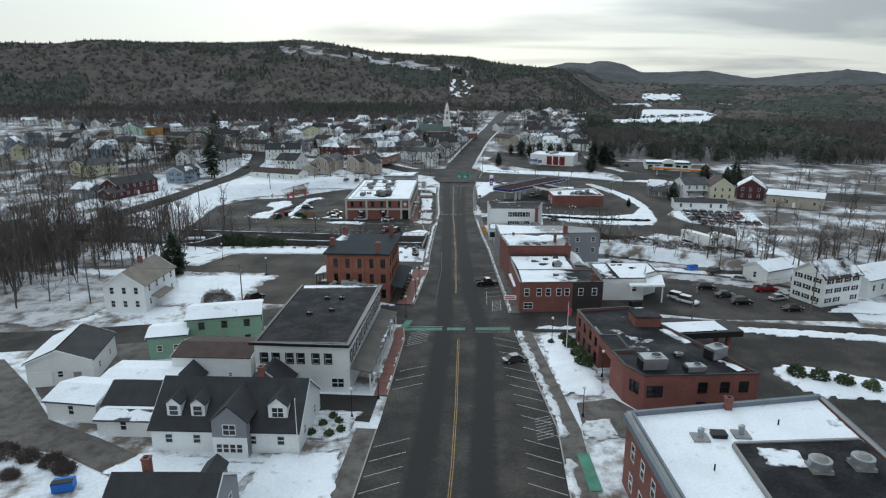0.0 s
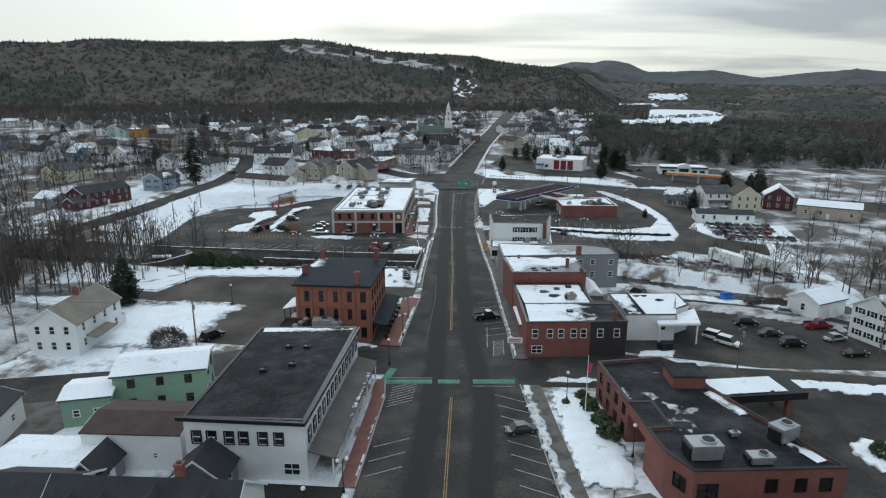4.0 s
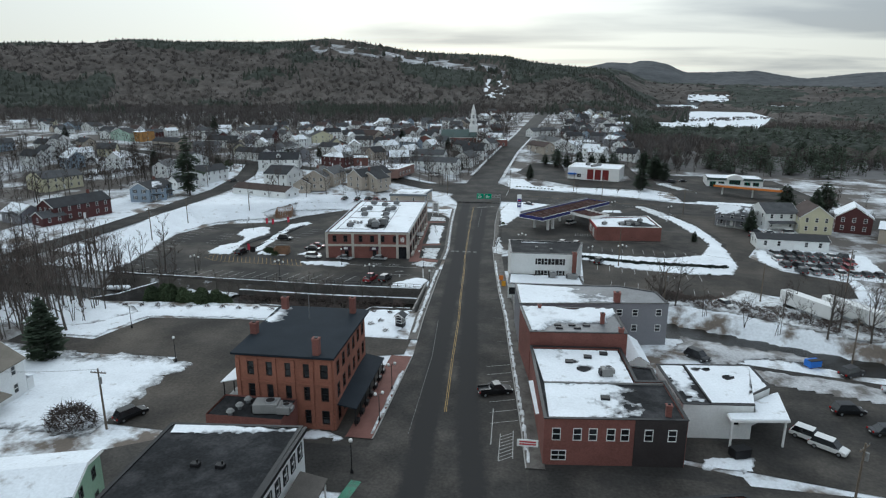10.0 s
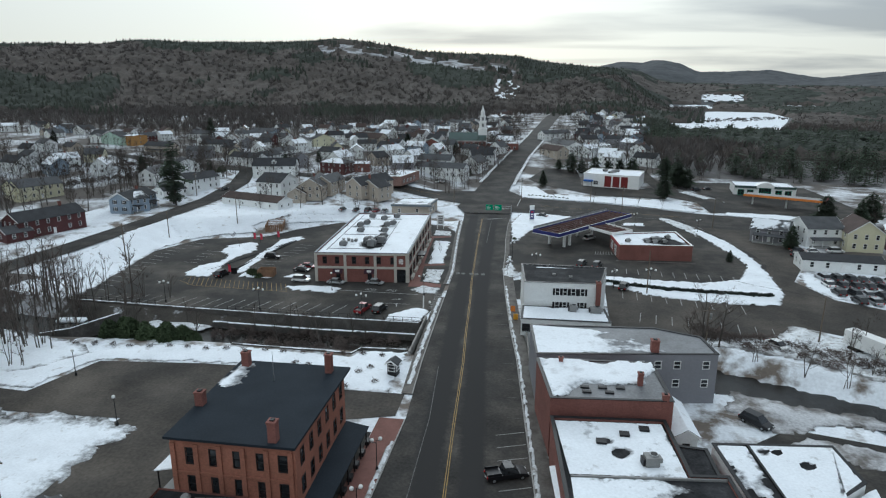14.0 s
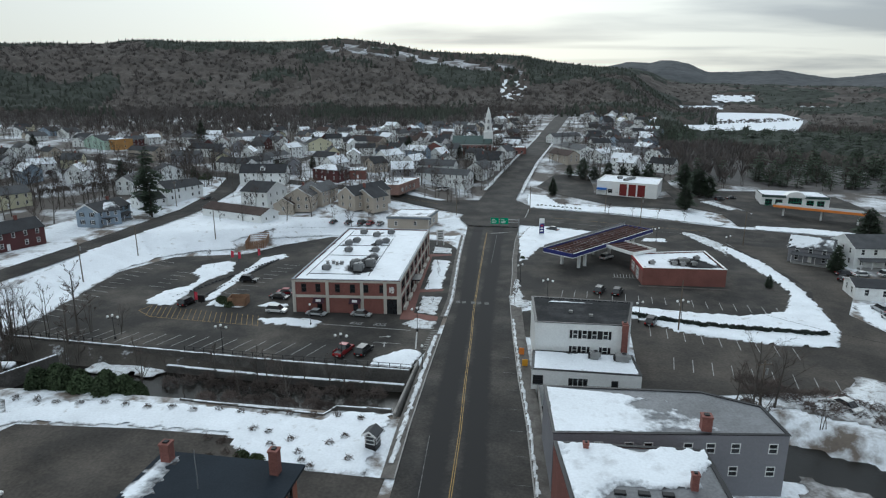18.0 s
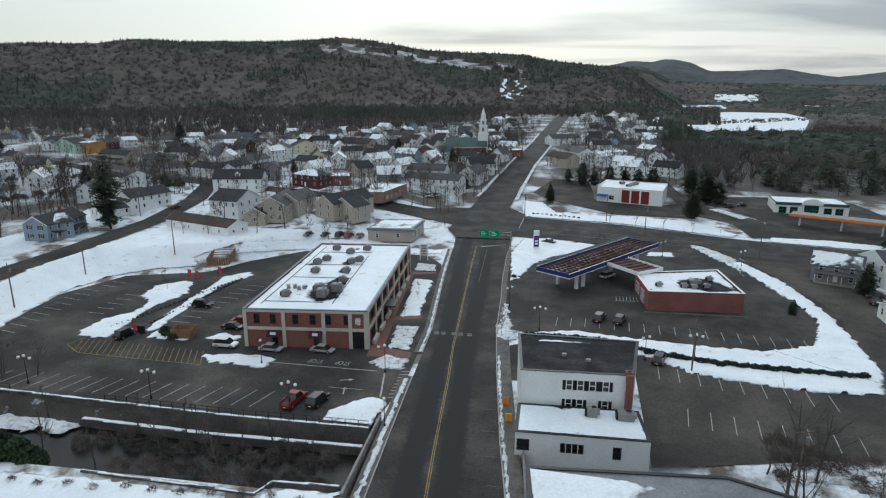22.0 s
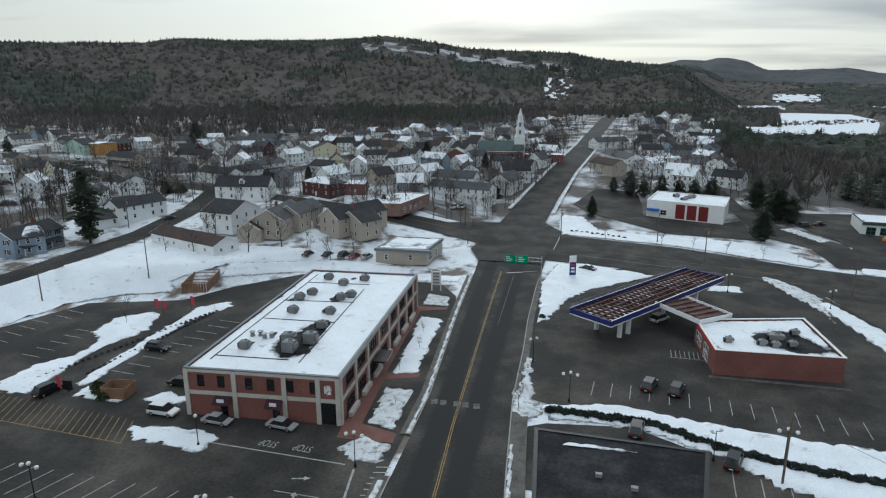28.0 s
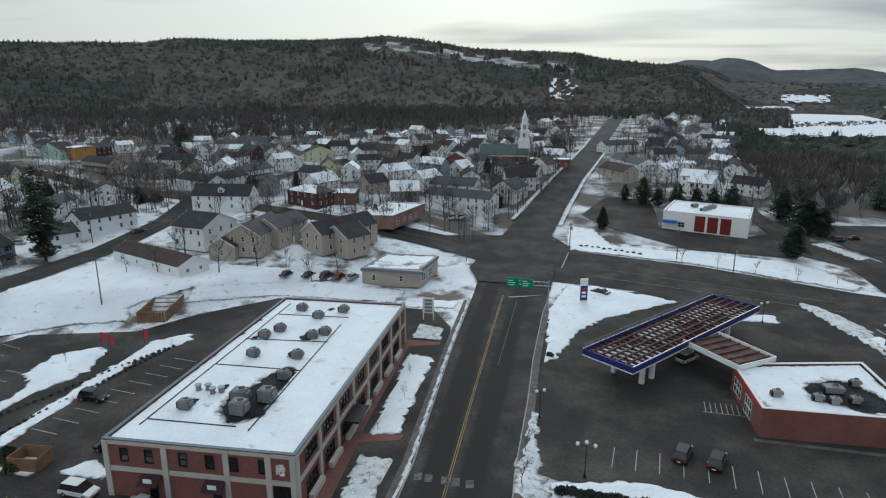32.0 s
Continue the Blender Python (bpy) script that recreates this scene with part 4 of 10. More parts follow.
spots += [(-5 + (y - 400) * .068 + rt.uniform(3, 60), y) for y in (rt.uniform(500, 1150) for _ in range(210))]
thicket("roadside_bare_trees", spots, FAR_T, "leafless trees beside the far road", 3, .7, 1.1)
spots = [(x, y) for x, y in ((rt.uniform(-330, -158), rt.uniform(120, 430)) for _ in range(470)) if not (-185 < x and 215 < y < 350) and not (-240 < x < -212 and 280 < y < 310)]
spots += [(x, y) for x, y in ((rt.uniform(-430, -190), rt.uniform(300, 520)) for _ in range(300)) if abs((x + 190) * -.45 + 402 - y) > 14]
thicket("yard_bare_trees", spots, FAR_T, "leafless trees behind the back street", 4, .75, 1.25)
spots = [(rt.uniform(-690, -335), rt.uniform(570, 668)) for _ in range(420)]
thicket("hill_foot_bare_trees", spots, FAR_T, "leafless trees in front of the wooded hill", 6, .75, 1.2)
spots = [(x, 158 - (x - 60) * .36 + rt.uniform(4, 26)) for x in (rt.uniform(62, 200) for _ in range(60))] + [(rt.uniform(105, 230), rt.uniform(150, 340)) for _ in range(60)]
spots += [(rt.uniform(84, 330), rt.uniform(408, 500)) for _ in range(170)]
thicket("far_bank_bare_trees", spots, FAR_T, "leafless trees along the far river bank", 5, .6, 1.0)
# conifers
for x, y, i, s in ((-150, 291, 0, 1.5), (-153, 294, 0, 1.25), (-80, 129, 1, 1.1), (7, 374, 1, .75), (76, 390, 3, 1.0), (61, 344, 3, .85), (75, 381, 3, .9), (73, 404, 3, 1), (78.5, 377, 3, .8), (75.5, 415, 0, .7), (30, 425, 3, .6), (38, 428, 3, .7),
                   (24, 430, 3, .8), (46, 430, 3, .62), (52, 426, 3, .75), (58, 420, 3, .9), (17, 440, 3, .55), (83, 258, 2, 1.0), (-35, 405, 2, .9), (-78, 372, 2, .8), (-160, 420, 1, .7), (-167, 436, 2, .9), (-190, 380, 2, 1.1), (-228, 370, 1, 1.0),
                   (-145, 440, 1, .8), (-300, 560, 0, 1.1), (-325, 600, 0, 1), (-110, 560, 1, 1.1), (-120, 570, 1, 1), (-128, 560, 1, .9), (-60, 520, 1, 1), (-440, 520, 1, 1.2), (110, 300, 3, .8), (125, 300, 3, 1), (118, 292, 1, 1), (-205, 620, 1, 1), (-213, 610, 1, .9), (60, 240, 2, .5)):
    plant(FIR, i, x, y, s, "conifers")
# juniper hedge and shrubs along the river
def clump(name, x, y, rx, ry, rz, n, seed, material, label, size=0.5, category="shrub", z=0.0, width=0.45):
    rng = random.Random(seed)
    v, f = [], []
    for _ in range(n):
        d = Vector((rng.gauss(0, 1), rng.gauss(0, 1), rng.gauss(0, 1))).normalized() * rng.uniform(0.6, 1.0)
        c = Vector((d.x * rx, d.y * ry, abs(d.z) * rz))
        a = Vector((rng.uniform(-1, 1), rng.uniform(-1, 1), rng.uniform(-0.3, 1))).normalized() * size * rng.uniform(.6, 1.3)
        b = a.orthogonal().normalized() * size * width
        k = len(v)
        v += [c - b, c + b, c + a, c - a * 0.5 + b * 0.3]
        f += [(k, k + 1, k + 2), (k, k + 3, k + 1)]
    o = new(name, mesh_data(name, v, f, material))
    o.matrix_world = pose(x, y, z)
    return tagged(o, label, category)


for k in range(9):
    clump("juniper", -81.2 + k * 2.2, 163.4 + (k % 2) * 1.8 + rt.uniform(-.8, .8), 2.3 + rt.uniform(-.4, .6), 2.4, 4.4 + rt.uniform(-1.2, 1.0), 2600, k, M_JUNIPER, "dense dark green juniper shrub on the river bank", 0.34, z=-1.9, width=.5)["group"] = "river hedge"
for x, y in ((-36.5, 148.6), (-34.2, 148.2)):
    clump("evergreen_shrub", x, y, 1.1, .9, .9, 260, int(-x * 7), M_EVERGREEN, "low dark evergreen in the riverside garden", .35)["group"] = "garden evergreens"
clump("brush", -59.5, 109, 4.0, 3.0, 3.2, 1000, 31, M_TWIG, "round leafless brown brush beside a pole", 1.1, width=.045)
for k, (x, y, r) in enumerate(((-62, 48, 2.2), (-58, 47.4, 1.6), (-54, 46.5, 1.8), (-51.5, 45.2, 1.5), (-67, 46.5, 2.4), (-71, 48, 2.0), (-76, 46, 2.4), (-57.5, 43.5, 1.1))):
    clump("brush", x, y, r, r * .8, r * .8, 620, 60 + k, M_TWIG, "tangled leafless brush at the edge of a driveway", 0.9, width=.05)["group"] = "driveway brush"
for k in range(16):
    (ax, ay), (bx, by), j = ((-242, 325), (-220, 372), k) if k < 8 else ((-296, 381), (-247, 408), k - 8)
    clump("hedge", ax + (bx - ax) * j / 7, ay + (by - ay) * j / 7, 4.2, 2.6, 2.6, 420, 500 + k, M_TWIG, "leafless brown hedge between the yards", 1.2, width=.05)["group"] = "yard hedges"
for k in range(15):
    x = -62 + k * 2.7
    clump("brush", x, 171.5 + (k * 7 % 5) * .7, 1.7, 1.2, 1.9, 260, 640 + k, M_TWIG, "reddish leafless brush standing in the shallows", 0.9, width=.04, z=-2.9)["group"] = "river brush"
for k in range(44):
    x = 36.5 + k * .98
    y = 176 - max(0, x - 43) * .50 + (k * 5 % 11) * .8
    clump("brush", x, y, 1.5 + k % 3 * .5, 1.3, 1.4 + k % 4 * .4, 300, 700 + k, M_TWIG, "tangled leafless brush on the snowy river bank", 0.9, width=.045, z=-.7)["group"] = "bank brush"
for k in range(9):
    clump("brush", -52 + k * 3.5 + (k % 3) * .5, 166.4 + (k % 2) * .8, 1.9, 1.2, 1.6, 330, 90 + k, M_TWIG, "brown leafless brush at the water's edge", 0.9, width=.045, z=-2.2)["group"] = "river brush"
for x, y, s in ((18.7, 86, 1.5), (19.2, 82.4, 1.8), (17.6, 90, 1.5), (17.0, 93, 1.2)):
    clump("evergreen_shrub", x, y, s, s, s * 1.3, 500, int(y), M_EVERGREEN, "trimmed evergreen shrub beside the brick bank", 0.4)["group"] = "bank shrubs"
for x, y, s in ((54.6, 80.6, 1.7), (57.6, 79.2, 1.8), (61, 77.8, 1.6), (64.4, 76.2, 1.5), (-70, 206.5, 1.4), (-68, 205.2, 1.3), (-71.5, 207.5, 1.2)):
    clump("evergreen_shrub", x, y, s, s, s * 1.2, 450, int(x), M_EVERGREEN, "low dark shrub on a snowy island", 0.35)["group"] = "island shrubs"
for k in range(11):
    clump("verge_shrub", 0.5 + k * 1.75, 344.6 - k * .62 + (k % 2) * .8, .6, .6, .7, 120, 400 + k, M_EVERGREEN, "small dark shrub on the snowy verge", 0.35)["group"] = "verge shrubs"
for k in range(34):
    x, y = (rt.uniform(-44, -21), rt.uniform(147.5, 156)) if k % 2 else (-84 + k * 1.9, 157.4 + (k * .12) + rt.uniform(-.6, .4))
    clump("garden_shrub", x, y, .7, .6, .8, 70, 200 + k, M_TWIG, "small leafless garden shrub in snow", 0.6, width=.05)["group"] = "garden shrubs"
for k in range(60):
    t = k / 60
    x, y = (-84.5 + 10.2 * t, 208 + 36 * t) if k % 2 else (-77.5 + 4.0 * t, 212 + 34 * t)
    clump("edging_stone", x, y, .3, .3, .35, 26, 300 + k, M_ROOF_G, "dark clump edging the drive lane", 0.3)["group"] = "drive edging"

# woods: uncountable, one mesh a wood
def fan_tree(rng):
    """A far leafless tree: a stem and a crown of fine upright sprays."""
    v, f = [], []
    for k in range(20):
        an = rng.uniform(0, 6.283)
        r = rng.uniform(0.08, 0.40)
        top = (math.cos(an) * r, math.sin(an) * r, rng.uniform(0.6, 1.0))
        w = 0.022 if k > 1 else 0.016
        z0 = 0.0 if k < 2 else rng.uniform(0.15, 0.5)
        b = (math.cos(an) * r * z0 * 0.6, math.sin(an) * r * z0 * 0.6, z0)
        n = len(v)
        s = (math.cos(an * 3.1) * w, math.sin(an * 3.1) * w)
        v += [(b[0] - s[0], b[1] - s[1], b[2]), (b[0] + s[0], b[1] + s[1], b[2]), (top[0] + s[0] * 2, top[1] + s[1] * 2, top[2]), (top[0] - s[0] * .8, top[1] - s[1] * .8, top[2] * .95)]
        f.append((n, n + 1, n + 2, n + 3))
    return np.array(v), np.array(f)


def spike_tree(rng):
    """A far conifer: ragged tiers round a stem, often lopsided."""
    v, f = [], []
    lean = (rng.uniform(-.05, .05), rng.uniform(-.05, .05))
    full = rng.uniform(0.8, 1.25)
    for z0, z1, r in ((0.10, 0.5, 0.20), (0.26, 0.66, 0.21), (0.43, 0.8, 0.165), (0.6, 0.92, 0.12), (0.75, 1.0, 0.075)):
        n = len(v)
        o = rng.uniform(0, 6)
        for k in range(7):
            rr = r * full * rng.uniform(0.5, 1.3)
            v.append((math.cos(o + k * .898) * rr + lean[0] * z0, math.sin(o + k * .898) * rr + lean[1] * z0, z0 + rng.uniform(-.07, .07)))
        v.append((lean[0] + rng.uniform(-.02, .02), lean[1] + rng.uniform(-.02, .02), z1))
        f += [(n + k, n + (k + 1) % 7, n + 7, n + 7) for k in range(7)]
    return np.array(v), np.array(f)


def wood(name, spots, shapes, hmin, hmax, material, label, seed, wide=1.0):
    rng = np.random.default_rng(seed)
    V, F, base = [], [], 0
    for x, y in spots:
        v, f = shapes[rng.integers(len(shapes))]
        a = rng.uniform(0, 6.283)
        x, y, gz, size = uphill(x, y)
        h = rng.uniform(hmin, hmax) * size
        c, s = math.cos(a) * h * wide, math.sin(a) * h * wide
        w = np.stack([v[:, 0] * c - v[:, 1] * s + x, v[:, 0] * s + v[:, 1] * c + y, v[:, 2] * h + gz - 0.3], 1)
        V.append(w)
        F.append(f + base)
        base += len(v)
    faces = [tuple(dict.fromkeys(q)) for q in np.concatenate(F).tolist()]
    me = bpy.data.meshes.new(name)
    me.from_pydata(np.concatenate(V).tolist(), [], faces)
    me.materials.append(material)
    return tagged(new(name, me), label, "woods", kind="stuff")


rs = random.Random(3)
FANS, SPIKES = [fan_tree(rs) for _ in range(8)], [spike_tree(rs) for _ in range(6)]


def strip_r(a):
    return 1480 - max(0.0, a + 13) * 9


def trunk_stand(rng):
    """Pale bare stems at a wood's edge."""
    v, f = [], []
    for k in range(4):
        x, y, h, w = rng.uniform(-.5, .5), rng.uniform(-.5, .5), rng.uniform(.55, 1.0), rng.uniform(.008, .016)
        lx = rng.uniform(-.06, .06)
        for sx, sy in ((w, 0), (0, w)):
            n = len(v)
            v += [(x - sx, y - sy, 0), (x + sx, y + sy, 0), (x + lx + sx * .4, y + sy * .4, h), (x + lx - sx * .4, y - sy * .4, h)]
            f.append((n, n + 1, n + 2, n + 3))
    return np.array(v), np.array(f)


def clear_spot(x, y):
    r, a = math.hypot(x, y - 60), math.degrees(math.atan2(x, y - 60))
    if -20 < a < -2 and -105 < r - strip_r(a) < 62 and noise.noise(Vector((x / 30, y / 30, 1))) > -0.28:
        return True
    if abs(a + 2.8) < 1.2 and 1085 < r < 1290 and noise.noise(Vector((x / 18, y / 18, 1))) > -0.06:
        return True
    return False


def stand(x, y):
    """Where conifers stand: in patches, and along the crest of the near hill."""
    r, a = math.hypot(x, y - 60), math.degrees(math.atan2(x, y - 60))
    crest = smooth(1380, 1520, r) * (1 - smooth(1680, 1800, r)) * (1 - smooth(8, 14, a))
    return noise.noise(Vector((x / 260, y / 260, 5))) + 0.5 * noise.noise(Vector((x / 90, y / 90, 9))) + 0.5 * crest + 0.4 * smooth(15, 22, a) * (1 - smooth(1700, 2000, r))


def sector(n, a0, a1, r0, r1, fir, seed, hold=None):
    rng = random.Random(seed)
    firs, bares = [], []
    while len(firs) + len(bares) < n:
        a, r = radians(rng.uniform(a0, a1)), math.sqrt(rng.uniform(r0 * r0, r1 * r1))
        x, y = r * math.sin(a), 60 + r * math.cos(a)
        if clear_spot(x, y) or (hold and hold(x, y)):
            continue
        big = stand(x, y)
        (firs if big + rng.uniform(-.14, .14) > fir else bares).append((x, y))
    return firs, bares


def far_field(x, y):
    r, a = math.hypot(x, y - 60), math.degrees(math.atan2(x, y - 60))
    return (1900 < r < 2080 and 13.3 < a < 17.0) or (1600 < r < 1900 and 10.7 < a < 14.8) or (3050 < r < 3250 and 6.9 < a < 8.4) or (1780 < r < 1900 and 19.8 < a < 22.6)


def in_field(x, y):
    left = lerp_table([(740, 150), (820, 160), (1060, 188), (1300, 228), (1500, 290), (1600, 400)], y)
    right = lerp_table([(740, 240), (800, 272), (920, 322), (1100, 394), (1250, 450), (1520, 505), (1600, 420)], y)
    return left < x < right and 765 < y < 1600


def canopy(name, a0, a1, r0, r1, step, fir, label, seed, low=(3.0, 9.5), tall=(7, 14), hold=None, mats=None):
    """The closed crowns of a wood seen from afar: an uneven sheet of tree tops, conifers standing higher in patches."""
    rng = random.Random(seed)
    rows = int((r1 - r0) / step)
    da = math.degrees(step / ((r0 + r1) / 2))
    cols = int((a1 - a0) / da)
    v, patch, f, which = [], [], [], []
    for j in range(rows + 1):
        for i in range(cols + 1):
            a, r = radians(a0 + da * (i + rng.uniform(-.35, .35))), r0 + step * (j + rng.uniform(-.35, .35))
            x, y = r * math.sin(a), 60 + r * math.cos(a)
            big = stand(x, y)
            is_fir = big + rng.uniform(-.1, .1) > fir
            bare = clear_spot(x, y) or (hold and hold(x, y)) or i in (0, cols) or j in (0, rows)
            v.append((x, y, ground_z(x, y) + (0.1 if bare else rng.uniform(*(tall if is_fir else low)))))
            patch.append(-1 if bare else int(is_fir))
    w = cols + 1
    for j in range(rows):
        for i in range(cols):
            q = (j * w + i, j * w + i + 1, (j + 1) * w + i + 1, (j + 1) * w + i)
            kinds = [patch[k] for k in q]
            if max(kinds) < 0:
                continue
            f.append(q)
            which.append(int(sum(kinds) >= 2))
    me = mesh_data(name, v, f, mats or [M_CROWN_B, M_CROWN_F], True)
    me.polygons.foreach_set("material_index", which)
    return tagged(new(name, me), label, "woods", kind="stuff")


f1, b1 = sector(11500, -52, 14, 985, 1680, 0.16, 1)
f2, b2 = sector(4200, 8.5, 60, 380, 900, 0.3, 2, lambda x, y: x < 75 + (y - 380) * 0.1 or y < 395 or in_field(x, y))
f3, b3 = sector(3600, 4, 50, 900, 2400, 0.22, 3, lambda x, y: in_field(x, y) or far_field(x, y))
f5, b5 = sector(3400, -52, -3, 560, 1000, 0.42, 5, lambda x, y: not wood_edge(x, y))
f6, b6 = sector(1300, -44, 3, 930, 1020, 0.3, 6)


def snow_field(name, a0, a1, r0, r1, label, n=26, lift=1.0, ragged=.12, along=None, thin=0.0, skin=None):
    v, f = [], []
    for j in range(n + 1):
        for i in range(n + 1):
            a = radians(a0 + (a1 - a0) * i / n)
            t = j / n
            wob = noise.noise(Vector((i * .35, r0 * .01, 2))) * ragged * (r1 - r0)
            r = r0 + (r1 - r0) * t + wob + (along(math.degrees(a)) if along else 0)
            x, y = r * math.sin(a), 60 + r * math.cos(a)
            v.append((x, y, ground_z(x, y) + lift))
    f = [(j * (n + 1) + i, j * (n + 1) + i + 1, (j + 1) * (n + 1) + i + 1, (j + 1) * (n + 1) + i) for j in range(n) for i in range(n)
         if noise.noise(Vector((i * .3, j * .3, r0))) + .82 - (1.1 * max(abs(i / n - .5), abs(j / n - .5)) * 2 ** .2 if along else 1.5 * math.hypot(i / n - .5, j / n - .5)) > 0.05 + thin]
    return setting(name, mesh_data(name, v, f, skin or M_SNOW, True), label, "field")


VALLEY_FIELD = [(168, 820), (196, 1060), (236, 1300), (300, 1500), (405, 1585), (495, 1520), (440, 1250), (384, 1100), (312, 920), (262, 800), (225, 770)]
setting("snow_field", mesh_data("snow_field", [(x, y, ground_z(x, y) + 1.2) for x, y in VALLEY_FIELD], [tuple(reversed(range(len(VALLEY_FIELD))))], M_SNOW), "wide white snow-covered valley field", "field")
scrub = [(x, y) for x, y in ((rs.uniform(205, 420), rs.uniform(1020, 1240)) for _ in range(420)) if abs((x - 205) * .75 + 1060 - y) < 42 + 30 * noise.noise(Vector((x / 40, y / 40, 3)))]
wood("field_scrub", scrub, FANS, 2.5, 6, M_BARE_FAR, "brown scrub across the snowy field", 31, 1.6)
snow_field("snow_field_far", 13.6, 16.8, 1920, 2060, "distant snowy clearing on the valley side", lift=5.0)
snow_field("snow_field_edge", 10.9, 14.6, 1640, 1880, "snowy meadow before the ridge", lift=1.2)
snow_field("snow_field_east", 20.0, 22.4, 1800, 1885, "narrow snowy meadow along the valley", 16, 3.0)
snow_field("hilltop_clearing", -19.5, -2, -80, 46, "snowy logged strip near the hilltop", 70, 1.2, .1, strip_r, .1, M_THIN)
snow_field("hill_clearing", -4.1, -1.5, 1090, 1285, "steep snowy clearing on the hill", 18, 4.0, .12, None, .1)
snow_field("ridge_clearing", 7.0, 8.3, 3080, 3220, "small snowy clearing on the ridge", 10, 1.0)
canopy("hillside_canopy", -53, 13, 985, 1690, 6.5, 0.16, "mixed leafless and evergreen woods covering the hill", 51)
canopy("valley_canopy", 9.5, 42, 860, 1780, 8.0, 0.2, "mixed woods on the valley floor", 52, (3, 9), (7, 13), lambda x, y: in_field(x, y) or far_field(x, y))
canopy("valley_edge_canopy", 10, 46, 505, 860, 4.5, 0.3, "dense leafless woods beside the valley road", 54, (1.5, 7.5), (5, 11), lambda x, y: x < 82 + (y - 380) * 0.1 or y < 412 or in_field(x, y))
canopy("valley_far_canopy", 3, 44, 1740, 2560, 12.0, 0.05, "dark woods on the far valley floor", 55, (3, 9), (6, 13), far_field)
canopy("ridge_canopy", 3, 44, 2540, 3720, 15.0, 0.1, "distant dark wooded ridges, haze-tinted", 53, (5, 9), (8, 13), far_field, [M_RIDGE_HAZE, M_RIDGE_HAZE])
wood("hillside_conifers", f1, SPIKES, 11, 19, M_FIR_FAR, "dark conifers covering the hillside", 1)
wood("hillside_bare_woods", b1[::2], FANS, 9, 14, M_BARE_FAR, "grey-brown leafless woods on the hillside", 2)
PINES = [conifer(h, r, 70 + k, 10, 8, .45, pw) for k, (h, r, pw) in enumerate(((13, 4.2, .5), (11, 3.4, .6), (15, 4.4, .55)))]
near_f2 = [p for p in f2 if math.hypot(p[0], p[1] - 60) < 720]
thicket("valley_pines", near_f2[::2], PINES, "dark pines among the leafless valley woods", 16, .75, 1.15, M_NEEDLE)
f2 = [p for p in f2 if p not in near_f2]
wood("valley_conifers", f2 + f3, SPIKES, 9, 16, M_FIR_FAR, "dark conifers in the valley woods", 3, 1.2)
wood("valley_bare_woods", b3[::2], FANS, 9, 13, M_BARE_FAR, "leafless brown valley woods", 4, 1.25)
thicket("valley_bare_trees", b2[::3], FAR_T, "leafless brown trees beside the valley road", 14, .85, 1.25)
wood("valley_road_woods", [p for k, p in enumerate(b2) if k % 3], FANS, 8, 13, M_BARE_FAR, "leafless brown woods behind the valley road", 24, 1.0)
thicket("edge_bare_trees", b5[::5] + b6[::5], FAR_T, "leafless trees at the foot of the hill", 7, .9, 1.35)
wood("edge_bare_woods", [p for k, p in enumerate(b5 + b6) if k % 2], FANS, 8, 13, M_BARE_FAR, "leafless trees at the foot of the hill", 7, 1.0)
wood("edge_conifers", f5 + f6, SPIKES, 9, 18, M_FIR_FAR, "conifers at the foot of the hill", 8)
edge_line = [p for p in b5 if wood_edge(*p) and not wood_edge(p[0], p[1] - 90)]
wood("pale_trunks", edge_line[::2] + [p for p in b1 if math.hypot(p[0], p[1] - 60) < 1130][::3], [trunk_stand(rs) for _ in range(6)], 10, 15, M_BIRCH, "pale birch trunks at the foot of the hill", 15)

# ---- buildings ----
WINDOW_CACHE = {}


def window_meshes(w, h, frame_mat, mull, fw=0.09):
    key = (round(w, 2), round(h, 2), frame_mat.name, mull)
    if key not in WINDOW_CACHE:
        t = 0.05
        xs = [-w / 2 - fw, -w / 2] + [x for k in range(1, mull) for x in (-w / 2 + w * k / mull - .03, -w / 2 + w * k / mull + .03)] + [w / 2, w / 2 + fw]
        zs = [-fw, 0.0] + ([h / 2 - .035, h / 2 + .035] if mull >= 1 else []) + [h, h + fw * 1.2]
        bm = bmesh.new()
        grid = [[bm.verts.new((x, -t, z)) for x in xs] for z in zs]
        for j in range(len(zs) - 1):
            for i in range(len(xs) - 1):
                if i % 2 == 0 or j % 2 == 0:
                    bm.faces.new((grid[j][i], grid[j][i + 1], grid[j + 1][i + 1], grid[j + 1][i]))
        ext_ = bmesh.ops.extrude_face_region(bm, geom=bm.faces[:])
        bmesh.ops.translate(bm, vec=(0, 0.11, 0), verts=[g for g in ext_["geom"] if isinstance(g, bmesh.types.BMVert)])
        me = bpy.data.meshes.new("window"); bm.to_mesh(me); bm.free(); me.materials.append(frame_mat)
        pb = box_bm(-w / 2 + 0.002, 0.07, 0.002, w / 2 - 0.002, 0.10, h - 0.002)
        pm = bpy.data.meshes.new("pane"); pb.to_mesh(pm); pb.free(); pm.materials.append(M_GLASS)
        WINDOW_CACHE[key] = (me, pm)
    return WINDOW_CACHE[key]


def wall_frame(p, q):
    """Along the wall, outwards and the turn, for a wall from p to q of an outline that runs anticlockwise."""
    d = Vector((q[0] - p[0], q[1] - p[1], 0))
    ln = d.length
    d.normalize()
    return d, Vector((d.y, -d.x, 0)), ln


